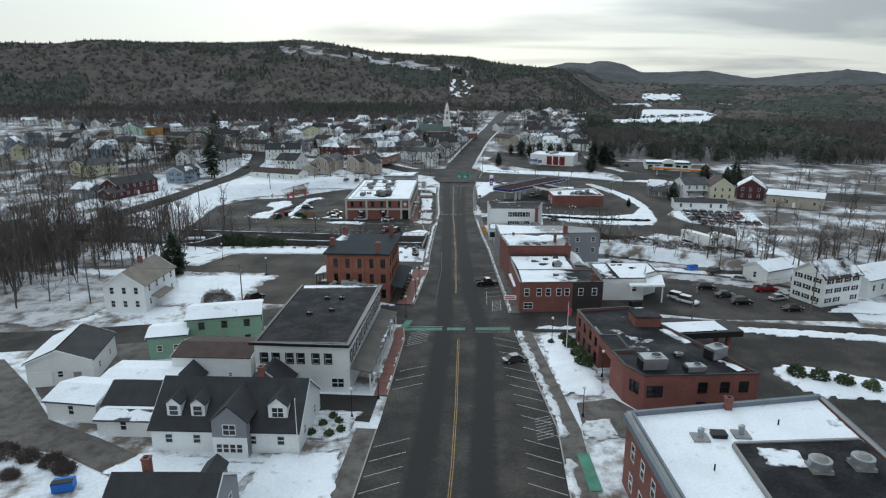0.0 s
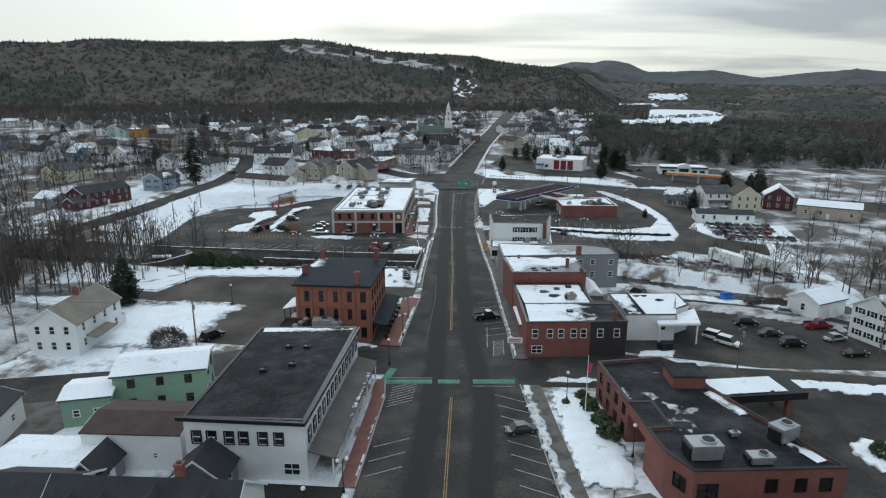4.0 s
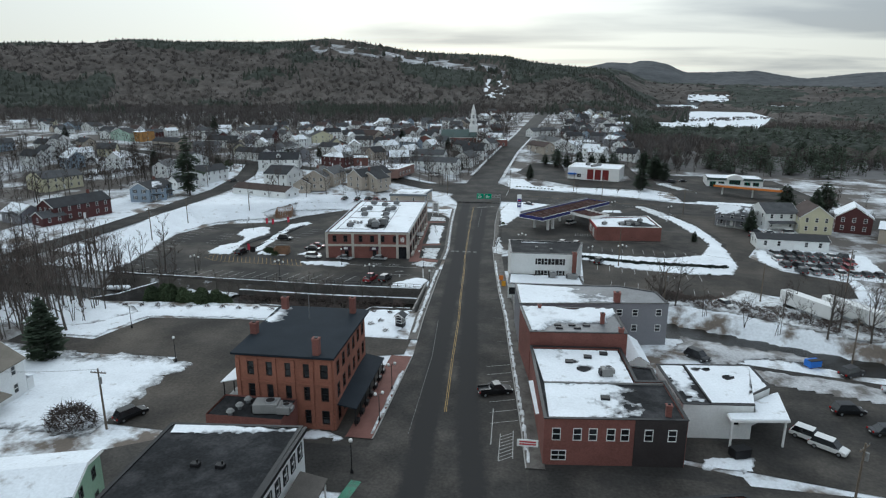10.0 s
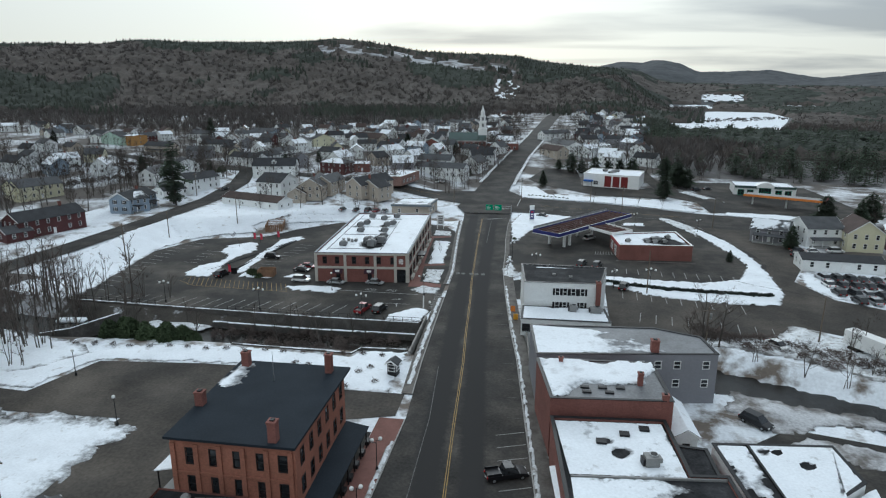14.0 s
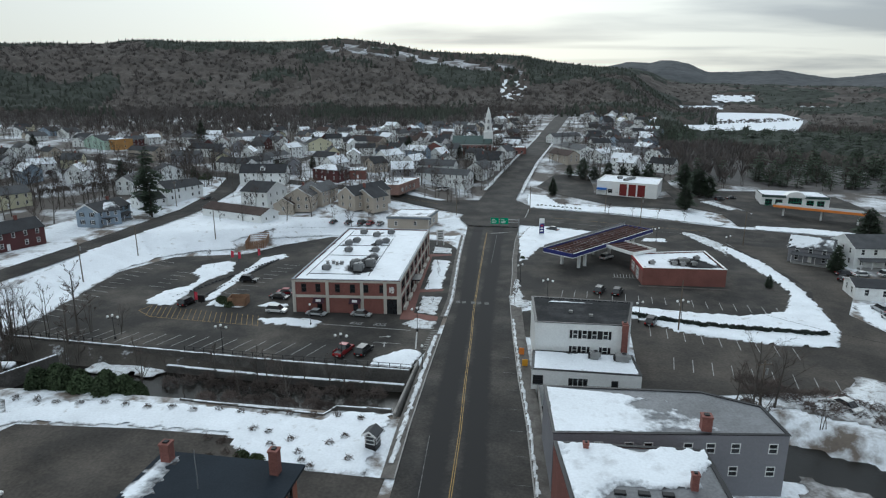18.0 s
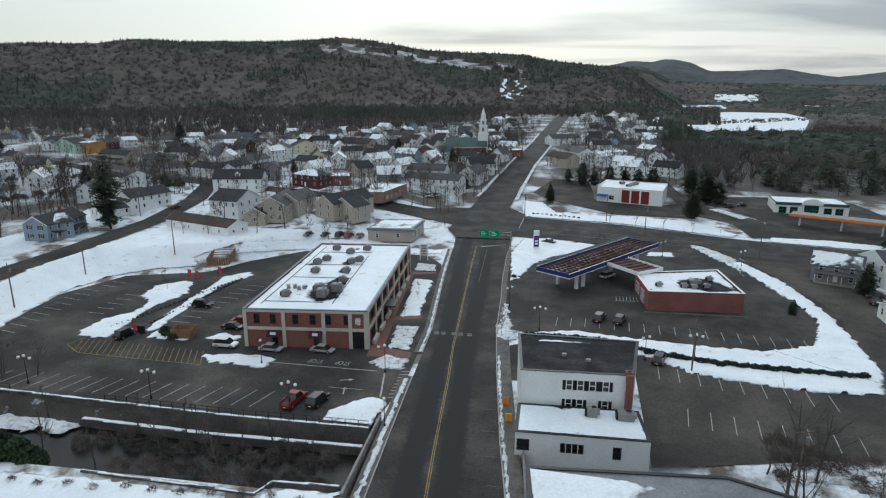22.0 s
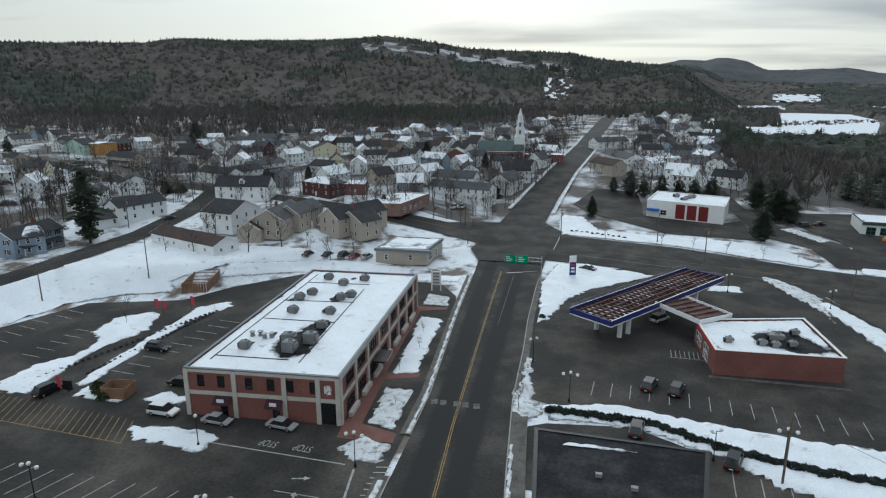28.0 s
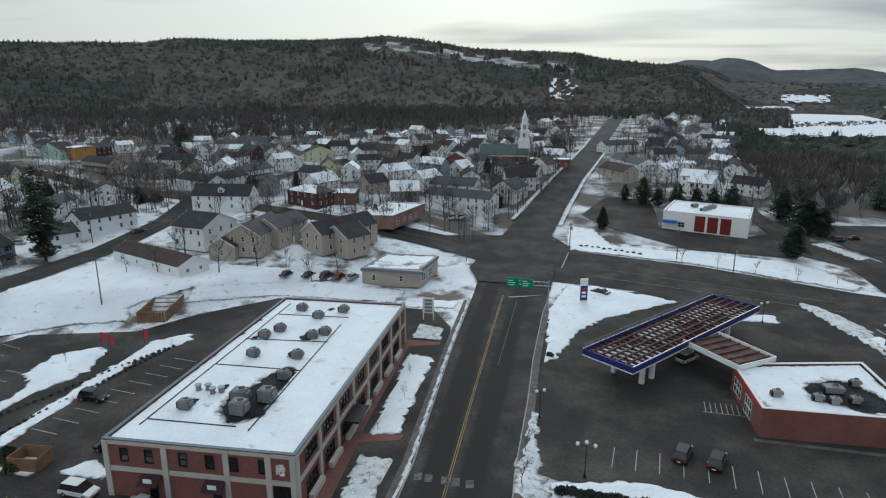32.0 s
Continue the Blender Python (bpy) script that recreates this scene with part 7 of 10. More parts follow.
dt = empty("drive_through_canopy", 41.4, 91.4, 0, 11, label="dark drive-through canopy with snow on top", category="canopy")
part("roof", box_bm(-6.6, -3.0, 3.1, 7.2, 3, 4.2), M_DARKMET, dt); snow_on(dt, [(-6.3, -2.4), (4.4, -2.4), (4.4, 2.4), (-6.3, 2.4)], 4.2, 1.1, 3, .14, .4)
for x, y in ((-2, -2), (5, -2), (5, 2), (-2, 2)):
    part("pier", box_bm(x - .35, y - .35, -.1, x + .35, y + .35, 3.3), M_BRICK_R, dt)
snow_on(gear, inset(gel, .5), 9.17, 1.2, 81, .12, .5, keep_out=((.95, .72, .16, 1.3), (.85, .62, .1, .9)))
for i in range(4):
    p, q = gel[i], gel[(i + 1) % 4]
    d, o, ln = wall_frame(p, q)
    part("cornice", box_bm(0, -.5, 8.6, ln, -.004, 9.55, bevel=.08), M_CORNICE, gear, "blue-grey pressed-metal cornice", pose(p[0], p[1], 0, 0, 0, math.degrees(math.atan2(d.y, d.x))))
    if i in (2, 3):
        part("parapet_back", box_bm(0.35, .35, 9.1, ln - .35, .6, 9.9), M_CORNICE, gear, "", pose(p[0], p[1], 0, 0, 0, math.degrees(math.atan2(d.y, d.x))))
step_c = [(29.0, 31.2), (43.9, 33.3), (43.5, 44.2), (29.0, 42.2)]
step_l = [(x - gec[0], y - gec[1]) for x, y in step_c]
part("roof_step", slab([(x, y, 9.2) for x, y in step_l], .42, M_MEMBRANE), None, gear, "raised black roof section")
snow_on(gear, [(step_l[3][0] + 2, step_l[3][1] - 4), (step_l[3][0] + 6, step_l[3][1] - 4), (step_l[3][0] + 6.5, step_l[3][1] - .8), (step_l[3][0] + 2, step_l[3][1] - .6)], 9.63, .42, 85, .04, .25)
for p, q in ((step_l[0], step_l[3]), (step_l[3], step_l[2])):
    d, o, ln = wall_frame(p, q)
    part("coping", box_bm(0.2, -.16, 9.25, ln - .2, .16, 9.78), M_GREYBOX, gear, "pale metal coping of the roof step", pose(p[0], p[1], 0, 0, 0, math.degrees(math.atan2(d.y, d.x))))
for x, y in ((36, 38), (40.6, 38.8)):
    o = tagged(new("exhaust_fan", None), "large round galvanised exhaust fan", "roof fan", "exhaust fans")
    o.matrix_world = pose(x, y, 9.62)
    part("curb", box_bm(-1, -1, 0, 1, 1, .4), M_GREYBOX, o); part("drum", cyl_bm(0, 0, .4, 1.2, 1.1, seg=20), M_METAL, o); part("cap", cyl_bm(0, 0, 1.2, 1.6, .8, .4, seg=16), M_GREYBOX, o)
for x, y in ((26, 43.6), (30.8, 44.6)):
    o = tagged(new("roof_ventilator", None), "grey turbine roof ventilator", "roof vent", "turbine vents")
    o.matrix_world = pose(x, y, 9.2)
    part("curb", box_bm(-.9, -.9, 0, .9, .9, .3), M_GREYBOX, o); part("neck", cyl_bm(0, 0, .3, .9, .3, seg=12), M_METAL, o); bm = bmesh.new(); add_ball(bm, 0, 0, 1.15, .42); part("turbine", bm, M_METAL, o)
hatch = tagged(new("roof_hatch", None), "black roof hatch in snow", "roof hatch", "roof hatches")
hatch.matrix_world = pose(28.2, 44.2, 9.2)
part("curb", box_bm(-.8, -.6, 0, .8, .6, .5, bevel=.03), M_DARKMET, hatch); part("lid", box_bm(-.85, -.65, .504, .85, .65, .6), M_DARKMET, hatch)
for x, y in ((25.5, 37.5), (36, 47.2)):
    part("vent_pipe", cyl_bm(x - gec[0], y - gec[1], 9.1, 10.0, .09, seg=8), M_DARKMET, gear)
chimney(gear, 31.5 - gec[0], 50.6 - gec[1], 9.4, 1.5, .8)

# ---- houses ----
def house_on(name, p, q, depth, h, rise, wall_mat, roof_mat, label, turn=False, **k):
    """A house whose front wall runs from p to q; turn: the gable faces the front."""
    d = Vector((q[0] - p[0], q[1] - p[1]))
    ln, a = d.length, math.degrees(math.atan2(d.y, d.x))
    back = Vector((-d.y, d.x)).normalized() * depth / 2
    cx, cy = (p[0] + q[0]) / 2 + back.x, (p[1] + q[1]) / 2 + back.y
    if turn:
        return gable_house(name, cx, cy, a - 90, depth, ln, h, rise, wall_mat, roof_mat, label, **k)
    return gable_house(name, cx, cy, a, ln, depth, h, rise, wall_mat, roof_mat, label, **k)


house_on("blue_grey_house", (-157, 270), (-157, 288), 9, 5.6, 2.6, M_BLUE_W, M_ROOF_D, "blue-grey clapboard house with dark shutters and grey roof", cols=(5, 2), shutters=M_DARKMET, porch=True, chim=(.3, 0))
house_on("blue_grey_wing", (-170, 276.5), (-158, 270), 9, 5.4, 2.4, M_BLUE_W, M_ROOF_D, "blue-grey clapboard wing with white trim", turn=True, cols=(3, 2), snow=.45, seed=2, door=False)
house_on("white_house", (-163, 319), (-157, 338), 9, 5.8, 2.6, M_WHITE, M_ROOF_D, "white clapboard house with dark roof beside the back street", cols=(5, 2), porch=False)
house_on("white_house", (-178, 330), (-165, 322), 8, 5.6, 2.6, M_WHITE, M_ROOF_D, "white clapboard wing with a dark gable roof", turn=True, cols=(3, 2), door=False)
house_on("white_cottage", (-166, 305), (-160, 316), 8, 3.2, 2.6, M_WHITE, M_ROOF_G, "low white cottage with grey roof and porch", floors=1, cols=(4, 2))
house_on("white_house", (-198, 340), (-203, 360), 8, 5.2, 2.6, M_WHITE, M_ROOF_G, "white clapboard house with grey shingle roof", cols=(4, 2))
house_on("white_house", (-210, 373), (-199, 384), 12, 5.2, 3.2, M_WHITE, M_ROOF_D, "white house with a steep dark roof", turn=True, cols=(3, 3), porch=False)
house_on("long_low_garage", (-131, 296), (-101, 285), 9, 3.4, 1.9, M_WHITE, M_ROOF_N, "long low white garage with a brown shingle roof", floors=1, cols=(4, 2), win=(.8, .9), door=False)
house_on("white_house", (-112.5, 313), (-110, 328), 13, 7.0, 3.4, M_WHITE, M_ROOF_D, "tall white clapboard house with a dark roof", turn=True, cols=(4, 3), door=True)
house_on("white_house", (-158, 372), (-134, 376), 11, 6.2, 4.0, M_WHITE, M_ROOF_D, "large white house with a broad dark roof", cols=(5, 3), dormers=((0, 2.5, -1),))
house_on("tan_house", (-103, 310), (-92, 311), 20, 6.4, 3.2, M_TAN_W, M_ROOF_G, "tan clapboard house with enclosed porches", turn=True, cols=(4, 3), chim=(.2, 0))
house_on("tan_house", (-92, 322), (-90, 338), 9, 6.2, 2.8, M_TAN_W, M_ROOF_G, "tan clapboard house with a two-storey sun porch", cols=(5, 2))
house_on("tan_shed", (-105, 304), (-97, 305), 6, 4.2, 2.4, M_TAN_W, M_ROOF_N, "tan clapboard shed with a brown roof", turn=True, floors=1, cols=(1, 1))
house_on("beige_house", (-75, 317), (-65, 338), 9.5, 6.2, 3.2, M_TAN_W, M_ROOF_D, "beige clapboard house with a steep dark roof", cols=(4, 2), chim=(-.2, -.4), win=(.9, 1.5))
house_on("beige_wing", (-76, 320), (-66, 315), 9, 6.0, 3.0, M_TAN_W, M_ROOF_D, "beige clapboard gabled wing", turn=True, cols=(2, 2), door=False)
cb, cbl, cbc = flat_building("low_tan_office", [(-52.5, 291), (-38, 293), (-36.8, 307), (-51, 306)], 4.4, M_TAN_W, M_GREYROOF, {0: [(3, 1.2, .8, 1.4), (10, 1.2, .8, 1.4)], 1: [(3, .8, 2.5, 1.8), (8, .8, 2.5, 1.8)]}, label="low tan office with a grey fascia and snowy roof", roof_drop=.1, trim=M_GREYBOX)
part("fascia", box_bm(-8.0, -8.0, 3.7, 8.0, -6.9, 4.46), M_CORNICE, cb); snow_on(cb, inset(cbl, .5), 4.32, .75, 3, .1, .5)
for p, q in zip(cbl, cbl[1:] + cbl[:1]):
    d, o, ln = wall_frame(p, q)
    part("fascia", box_bm(-.3, -.3, 3.7, ln + .3, -.01, 4.4), M_CORNICE, cb, "", pose(p[0], p[1], 0, 0, 0, math.degrees(math.atan2(d.y, d.x))))
bk, bkl, bkc = flat_building("brick_store", [(-81, 355), (-66, 357), (-61.5, 384), (-78, 384)], 4.8, M_BRICK_P, M_GREYROOF, {1: [(u, 1.0, 2, 1.6) for u in (4, 9, 14, 19)]}, label="single-storey brick store with snow on its roof", trim=M_TRIM)
snow_on(bk, inset(bkl, .5), 4.5, .85, 5, .1, .7, keep_out=((.5, .4, .2, 1),))
house_on("long_white_house", (-66, 400), (-37, 392), 9, 5.8, 2.4, M_WHITE, M_ROOF_G, "long white two-storey house with shuttered windows", cols=(8, 2), shutters=M_DARKMET, chim=(-.6, 0))
house_on("white_house", (-41, 421), (-31, 418), 16, 6.0, 3.6, M_WHITE, M_ROOF_G, "white gabled house with a side porch", turn=True, cols=(4, 3))
house_on("white_house", (-82, 430), (-50, 425), 10, 6.0, 3.0, M_WHITE, M_ROOF_G, "long white house behind the corner store", cols=(6, 3), chim=(.5, 0))
house_on("maroon_house", (-127, 396), (-110, 389), 11, 6.0, 2.2, M_RED_W, M_ROOF_G, "dark red house with a snowy hipped roof", cols=(4, 3), snow=1.0, hip=True, seed=6)
house_on("brick_garage", (-107, 400), (-98, 402), 12, 4.6, .8, M_BRICK_R, M_ROOF_G, "low brick garage with a snowy roof", floors=1, cols=(2, 2), snow=1.0)
house_on("white_house", (-201, 421), (-177, 412), 10, 5.4, 2.8, M_WHITE, M_ROOF_D, "white clapboard house with a dark roof", cols=(5, 2))
house_on("white_house", (-176, 420), (-172, 440), 9, 5.6, 2.8, M_WHITE, M_ROOF_D, "white clapboard house with an L-shaped dark roof", cols=(5, 2))
house_on("white_house", (-181, 446), (-175, 472), 9, 5.6, 2.6, M_WHITE, M_ROOF_G, "white house with a porch and grey roof", cols=(5, 2), porch=True)
house_on("grey_house", (-309, 476), (-281, 467), 9, 5.6, 2.8, M_TAN_W, M_ROOF_D, "greyish clapboard house with a dark roof", cols=(5, 2), porch=True)
house_on("grey_house", (-254, 450), (-236, 454), 10, 5.2, 2.8, M_GREY_W, M_ROOF_G, "grey clapboard house with a grey roof", cols=(3, 2))
house_on("white_house", (-268, 492), (-240, 490), 10, 6.0, 3.4, M_WHITE, M_ROOF_D, "tall white house with a dark gable roof", cols=(4, 3))
house_on("white_house", (-345, 590), (-312, 588), 11, 6.0, 3.0, M_WHITE, M_ROOF_G, "white house with a grey hip roof at the wood's edge", cols=(5, 3), hip=True)
house_on("white_house", (-300, 604), (-270, 606), 11, 6.0, 3.0, M_WHITE, M_ROOF_G, "long white house near the wood", cols=(5, 3))
mint = house_on("mint_house", (-398, 532), (-374, 526), 13, 6.8, 4.4, M_MINT_W, M_ROOF_D, "mint-green gabled house with a blue tarpaulin on its roof", turn=True, cols=(4, 3))
part("tarpaulin", slab([(-4, -6, 7.6), (3, -6, 7.6), (3, -1, 11.0), (-4, -1, 11.0)], .25, M_TARP), None, mint, "bright blue tarpaulin on the roof")
house_on("ochre_house", (-370, 526), (-358, 523), 16, 8.2, .6, M_OCHRE_W, M_ROOF_G, "ochre-sheathed flat-topped building with roof snow", cols=(1, 1), snow=1.1, floors=2, door=False)
house_on("white_house", (-492, 606), (-474, 599), 14, 5.0, 4.2, M_WHITE, M_ROOF_D, "white gabled house across the side street", cols=(3, 3), turn=True, porch=False)
house_on("grey_house", (-520, 615), (-498, 606), 12, 4.6, 4.0, M_BLUE_W, M_ROOF_D, "blue-grey gabled house across the side street", cols=(3, 2), turn=True)
house_on("grey_house", (-446, 572), (-426, 564), 14, 5.2, 4.2, M_WHITE, M_ROOF_D, "white gabled house with a porch", cols=(3, 2), porch=True)
house_on("grey_house", (-304, 645), (-272, 634), 11, 6, 3, M_BLUE_W, M_ROOF_G, "grey-blue house among bare trees", cols=(4, 2))
house_on("white_house", (-203, 526), (-188, 530), 16, 6.2, 4.0, M_WHITE, M_ROOF_D, "white gabled house with a steep dark roof", turn=True, cols=(4, 3))
house_on("yellow_house", (-192, 548), (-176, 560), 12, 6.6, 4.0, M_CREAM_W, M_ROOF_D, "pale yellow gabled house", turn=True, cols=(4, 3))
house_on("white_house", (-168, 566), (-150, 576), 12, 6.6, 3.6, M_WHITE, M_ROOF_D, "white clapboard house with dark roof", cols=(4, 3))
house_on("brown_house", (-173, 600), (-142, 582), 12, 5.4, 4.2, M_TAN_W, M_ROOF_N, "brownish gabled house in the town", cols=(4, 3))
house_on("red_house", (-164.5, 224), (-157.5, 246), 9.5, 5.8, 2.7, M_RED_W, M_ROOF_D, "dark red clapboard farmhouse with white windows", cols=(6, 3), chim=(.5, 0))
house_on("red_ell", (-172, 222), (-165, 219), 8, 3.0, 1.8, M_RED_W, M_ROOF_G, "low red ell with a grey roof", turn=True, floors=1, cols=(2, 1))
house_on("grey_barn", (-186, 224), (-176, 221), 9, 4, 2.5, M_GREY_W, M_ROOF_G, "weathered grey barn with a snowy roof", floors=1, cols=(2, 2), snow=.7)
house_on("yellow_house", (-224, 286), (-217, 304), 10, 6, 2.8, M_CREAM_W, M_ROOF_G, "pale yellow clapboard house with dark shutters", cols=(5, 3), shutters=M_DARKMET)
house_on("yellow_house", (-238, 292), (-226, 286), 10, 6, 2.8, M_CREAM_W, M_ROOF_G, "pale yellow gabled wing", turn=True, cols=(3, 3))
# near left: white farmhouse, sheds, cape
fhouse = house_on("white_farmhouse", (-81.5, 101.5), (-72.5, 102), 15, 6.0, 3.0, M_WHITE, M_ROOF_T, "white clapboard farmhouse with a tan shingle roof", turn=True, cols=(4, 3), chim=(-.1, 0))
part("bay_roof", slab([(-7.9, -4.6, 2.6), (-7.9, 4.6, 2.6), (-9.3, 4.6, 2.2), (-9.3, -4.6, 2.2)], .15, M_SNOW), None, fhouse, "snowy front lean-to roof")
part("bay", box_bm(-9.1, -4.4, -.2, -7.7, 4.4, 2.25), M_WHITE, fhouse)
part("side_porch", slab([(-2, 4.5, 2.9), (5, 4.5, 2.9), (5, 6.6, 2.4), (-2, 6.6, 2.4)], .15, M_ROOF_T), None, fhouse)
sh = gable_house("white_garage", -69.2, 73.0, 15, 11.5, 10, 4.2, 2.0, M_WHITE, M_ROOF_D, "white garage with a roller door and half-snowed roof", floors=1, cols=(2, 1), win=(.8, 1), category="garage", door=False)
sh.matrix_world = pose(-69.2, 73.2, 0, 0, 0, 105)
snow_on(sh, [(-6, .2), (6, .2), (6, 5.3), (-6, 5.3)], [6.4, 6.4, 4.25, 4.25], 1.3, 3, .1, .6)
part("roller_door", box_bm(-5.85, 1.2, -.1, -5.78, 4.2, 2.6), M_TRIM, sh, "white roller door"); part("side_door", box_bm(-5.85, -3.2, -.1, -5.78, -2.0, 2.2), M_GREYBOX, sh)
cape = gable_house("grey_cape_house", -33.0, 57.0, 2, 20, 12, 3.3, 4.6, M_WHITE, M_ROOF_D, "white cape house with a dark dormered roof", floors=1, cols=(5, 2), dormers=((-7.2, 1.9, -1), (-3.9, 1.9, -1), (7.0, 2.6, -1)), chim=(.33, .1), win=(.9, 1.2))
xg = [(-1.0, -7.4), (3.6, -7.4), (3.6, -6.02), (-1.0, -6.02)]
for i in (0, 1, 3):
    hs = [(u - .35, .8, u + .35, 2.0) for u in (.8, 1.7, 2.6, 3.5)] + [(1.5, 3.4, 3.1, 4.8)] if i == 0 else []
    pp, qq = xg[i], xg[(i + 1) % 4]
    part("wall", wall_mesh(pp, qq, -.3, 5.4, hs, M_GREY_W, gable=(2.0, .5) if i == 0 else None), M_GREY_W, cape, "grey clapboard cross gable")
    for u0, z0_, u1, z1_ in hs:
        put_window(cape, pp, qq, (u0 + u1) / 2, z0_, u1 - u0, z1_ - z0_, M_TRIM, 2 if u1 - u0 > 1 else 1)
    if i == 0:
        bm = bmesh.new()
        for x0, z0_, x1, z1_ in ((0, -.3, 4.6, .72), (0, 2.1, 4.6, 3.0), (0, .724, .42, 2.096), (3.88, .724, 4.6, 2.096)):
            add_box(bm, x0, -.03, z0_, x1, -.003, z1_)
        part("lower_cladding", bm, M_WHITE, cape, "white clapboard lower storey", pose(pp[0], pp[1], 0))
for s in (-1, 1):
    cs = [(1.3 + s * 2.65, -7.6, 5.1), (1.3, -7.6, 7.55), (1.3, 0, 7.55), (1.3 + s * 2.65, 0, 5.1)]
    part("roof", slab(cs if s > 0 else cs[::-1], .14, M_ROOF_D), None, cape, "dark cross-gable roof")
gable_house("dark_roof_wing", -48.6, 61.0, 2, 10, 7.4, 3.0, 1.8, M_WHITE, M_ROOF_D, "low white wing with a dark roof", floors=1, cols=(2, 2), category="building", door=False)
gable_house("white_outbuilding", -58.2, 60.6, -4, 8, 7.5, 3.0, 1.0, M_WHITE, M_ROOF_G, "white outbuilding under deep snow", floors=1, cols=(1, 1), snow=1.3, seed=3, category="shed", door=False)
gable_house("low_white_annex", -48.6, 55.4, 2, 7.6, 3.6, 2.5, .5, M_WHITE, M_ROOF_G, "low white annex with a snowy roof", floors=1, cols=(1, 1), snow=.9, seed=5, category="shed", door=False)
gable_house("snowy_flat_garage", -52.5, 67.5, 2, 12, 7, 3.0, .3, M_WHITE, M_ROOF_G, "garage with a snow-covered flat roof", floors=1, cols=(1, 1), snow=1.3, seed=6, category="garage", door=False)
gable_house("dark_gable_house", -31.4, 65.6, 92, 4.5, 6.2, 3.4, 2.5, M_GREY_W, M_ROOF_D, "dark-roofed gable behind the cape house", floors=1, cols=(1, 1), door=False)
gable_house("grey_gable_house", -45.4, 66.2, 92, 5.0, 3.8, 2.8, 1.9, M_GREY_W, M_ROOF_D, "grey clapboard house with a steep gable", floors=1, cols=(2, 2))
gable_house("dark_roof_house", -32.4, 36.2, 4, 11.5, 9.5, 3.6, 3.2, M_GREY_W, M_ROOF_D, "grey house with a dark shingle roof and brick chimney", floors=1, cols=(3, 2), chim=(-.45, .2), dormers=((4, 2.2, 1),))
# right side
gable_house("white_gable_house", 79.8, 122.4, 24, 11.5, 8.2, 6.6, 2.9, M_WHITE, M_ROOF_N, "tall white clapboard house with snow on its brown roof", floors=3, cols=(4, 3), win=(.75, 1.05), shutters=M_DARKMET, snow=.72, seed=4)
gable_house("white_ell", 94, 131, 30, 14, 9, 4.2, 2.0, M_WHITE, M_ROOF_G, "white ell with a snowy roof behind the gabled house", floors=1, cols=(4, 2), snow=1.0, seed=2)
gable_house("white_barn", 73, 137, 30, 9, 7, 3.6, 1.6, M_WHITE, M_ROOF_G, "white barn with a snowy roof", floors=1, cols=(1, 1), snow=1.2)
house_on("white_house", (89, 262), (100, 263), 12, 6.0, 2.6, M_WHITE, M_ROOF_G, "white house with a glazed porch", cols=(3, 3), porch=True)
house_on("cream_house", (99, 258), (109, 257), 13, 5.8, 3.8, M_CREAM_W, M_ROOF_N, "cream gabled house with a white porch", turn=True, cols=(3, 3), porch=False)
house_on("grey_house", (74, 268), (84, 263), 9, 4.4, 2.6, M_GREY_W, M_ROOF_G, "grey house with a snowy porch", cols=(3, 2), snow=.5, floors=2, porch=True)
house_on("red_house", (112, 262), (122, 258), 12, 5.6, 3.6, M_RED_W, M_ROOF_N, "red house with a snowy roof", turn=True, cols=(3, 3), snow=.8)
house_on("long_white_garage", (77, 233.5), (97, 231.5), 8, 3.2, 1.0, M_WHITE, M_ROOF_D, "long white garage with a snowy eave", floors=1, cols=(5, 2), category="garage")
house_on("tan_warehouse", (118, 246), (136, 236), 14, 4.6, 1.4, M_TAN_W, M_ROOF_G, "tan warehouse with a snowy roof", floors=1, cols=(4, 2), snow=1.2)
for k, (x, y, a) in enumerate(((67.5, 173, -62), (75, 170, -62))):
    t = empty("box_trailer", x, y, 0, a, label="weathered white box trailer parked on snow", category="trailer", group="box trailers")
    part("box", box_bm(-6.5, -1.25, 1.0, 6.5, 1.25, 3.9, bevel=.05), M_TRIM, t)
    for xx in (-5, -3.8):
        part("wheel", cyl_bm(xx, 0, -1.2, 1.2, .5, seg=12), M_RUBBER, t, "", Matrix.Translation((0, 0, .5)) @ Matrix.Rotation(radians(90), 4, "X") )
    part("landing_leg", box_bm(4.5, -.9, 0, 4.7, .9, 1.0), M_DARKMET, t)
# white shop with red panels
ws, wsl, wsc = flat_building("white_shop_red_panels", [(28, 381), (54.5, 371), (60.5, 394), (34, 404)], 6.4, M_TRIM, M_MEMBRANE, {0: [(6.5, 1.0, 2.2, 1.8)]}, label="white shop with three dark red window panels", trim=M_TRIM)
snow_on(ws, inset(wsl, .5), 6.05, .95, 8, .1, .8, keep_out=((.85, .2, .2, .8),))
p, q = wsl[0], wsl[1]
d, o, ln = wall_frame(p, q)
A = math.degrees(math.atan2(d.y, d.x))
for k in range(3):
    part("red_panel", box_bm(11.0 + k * 4.2, -.12, .1, 14.4 + k * 4.2, -.005, 5.6), M_PANEL, ws, "dark red ribbed panel", pose(p[0], p[1], 0, 0, 0, A))
part("awning", box_bm(.5, -1.8, 2.4, 5.0, -.02, 3.2), M_TARP, ws, "blue awning", pose(p[0], p[1], 0, 0, 0, A))
for x, y in ((40, 392), (44, 388), (42, 384), (46, 391)):
    roof_unit(x, y, 6.1, 20, 2, 1.6, 1.2)
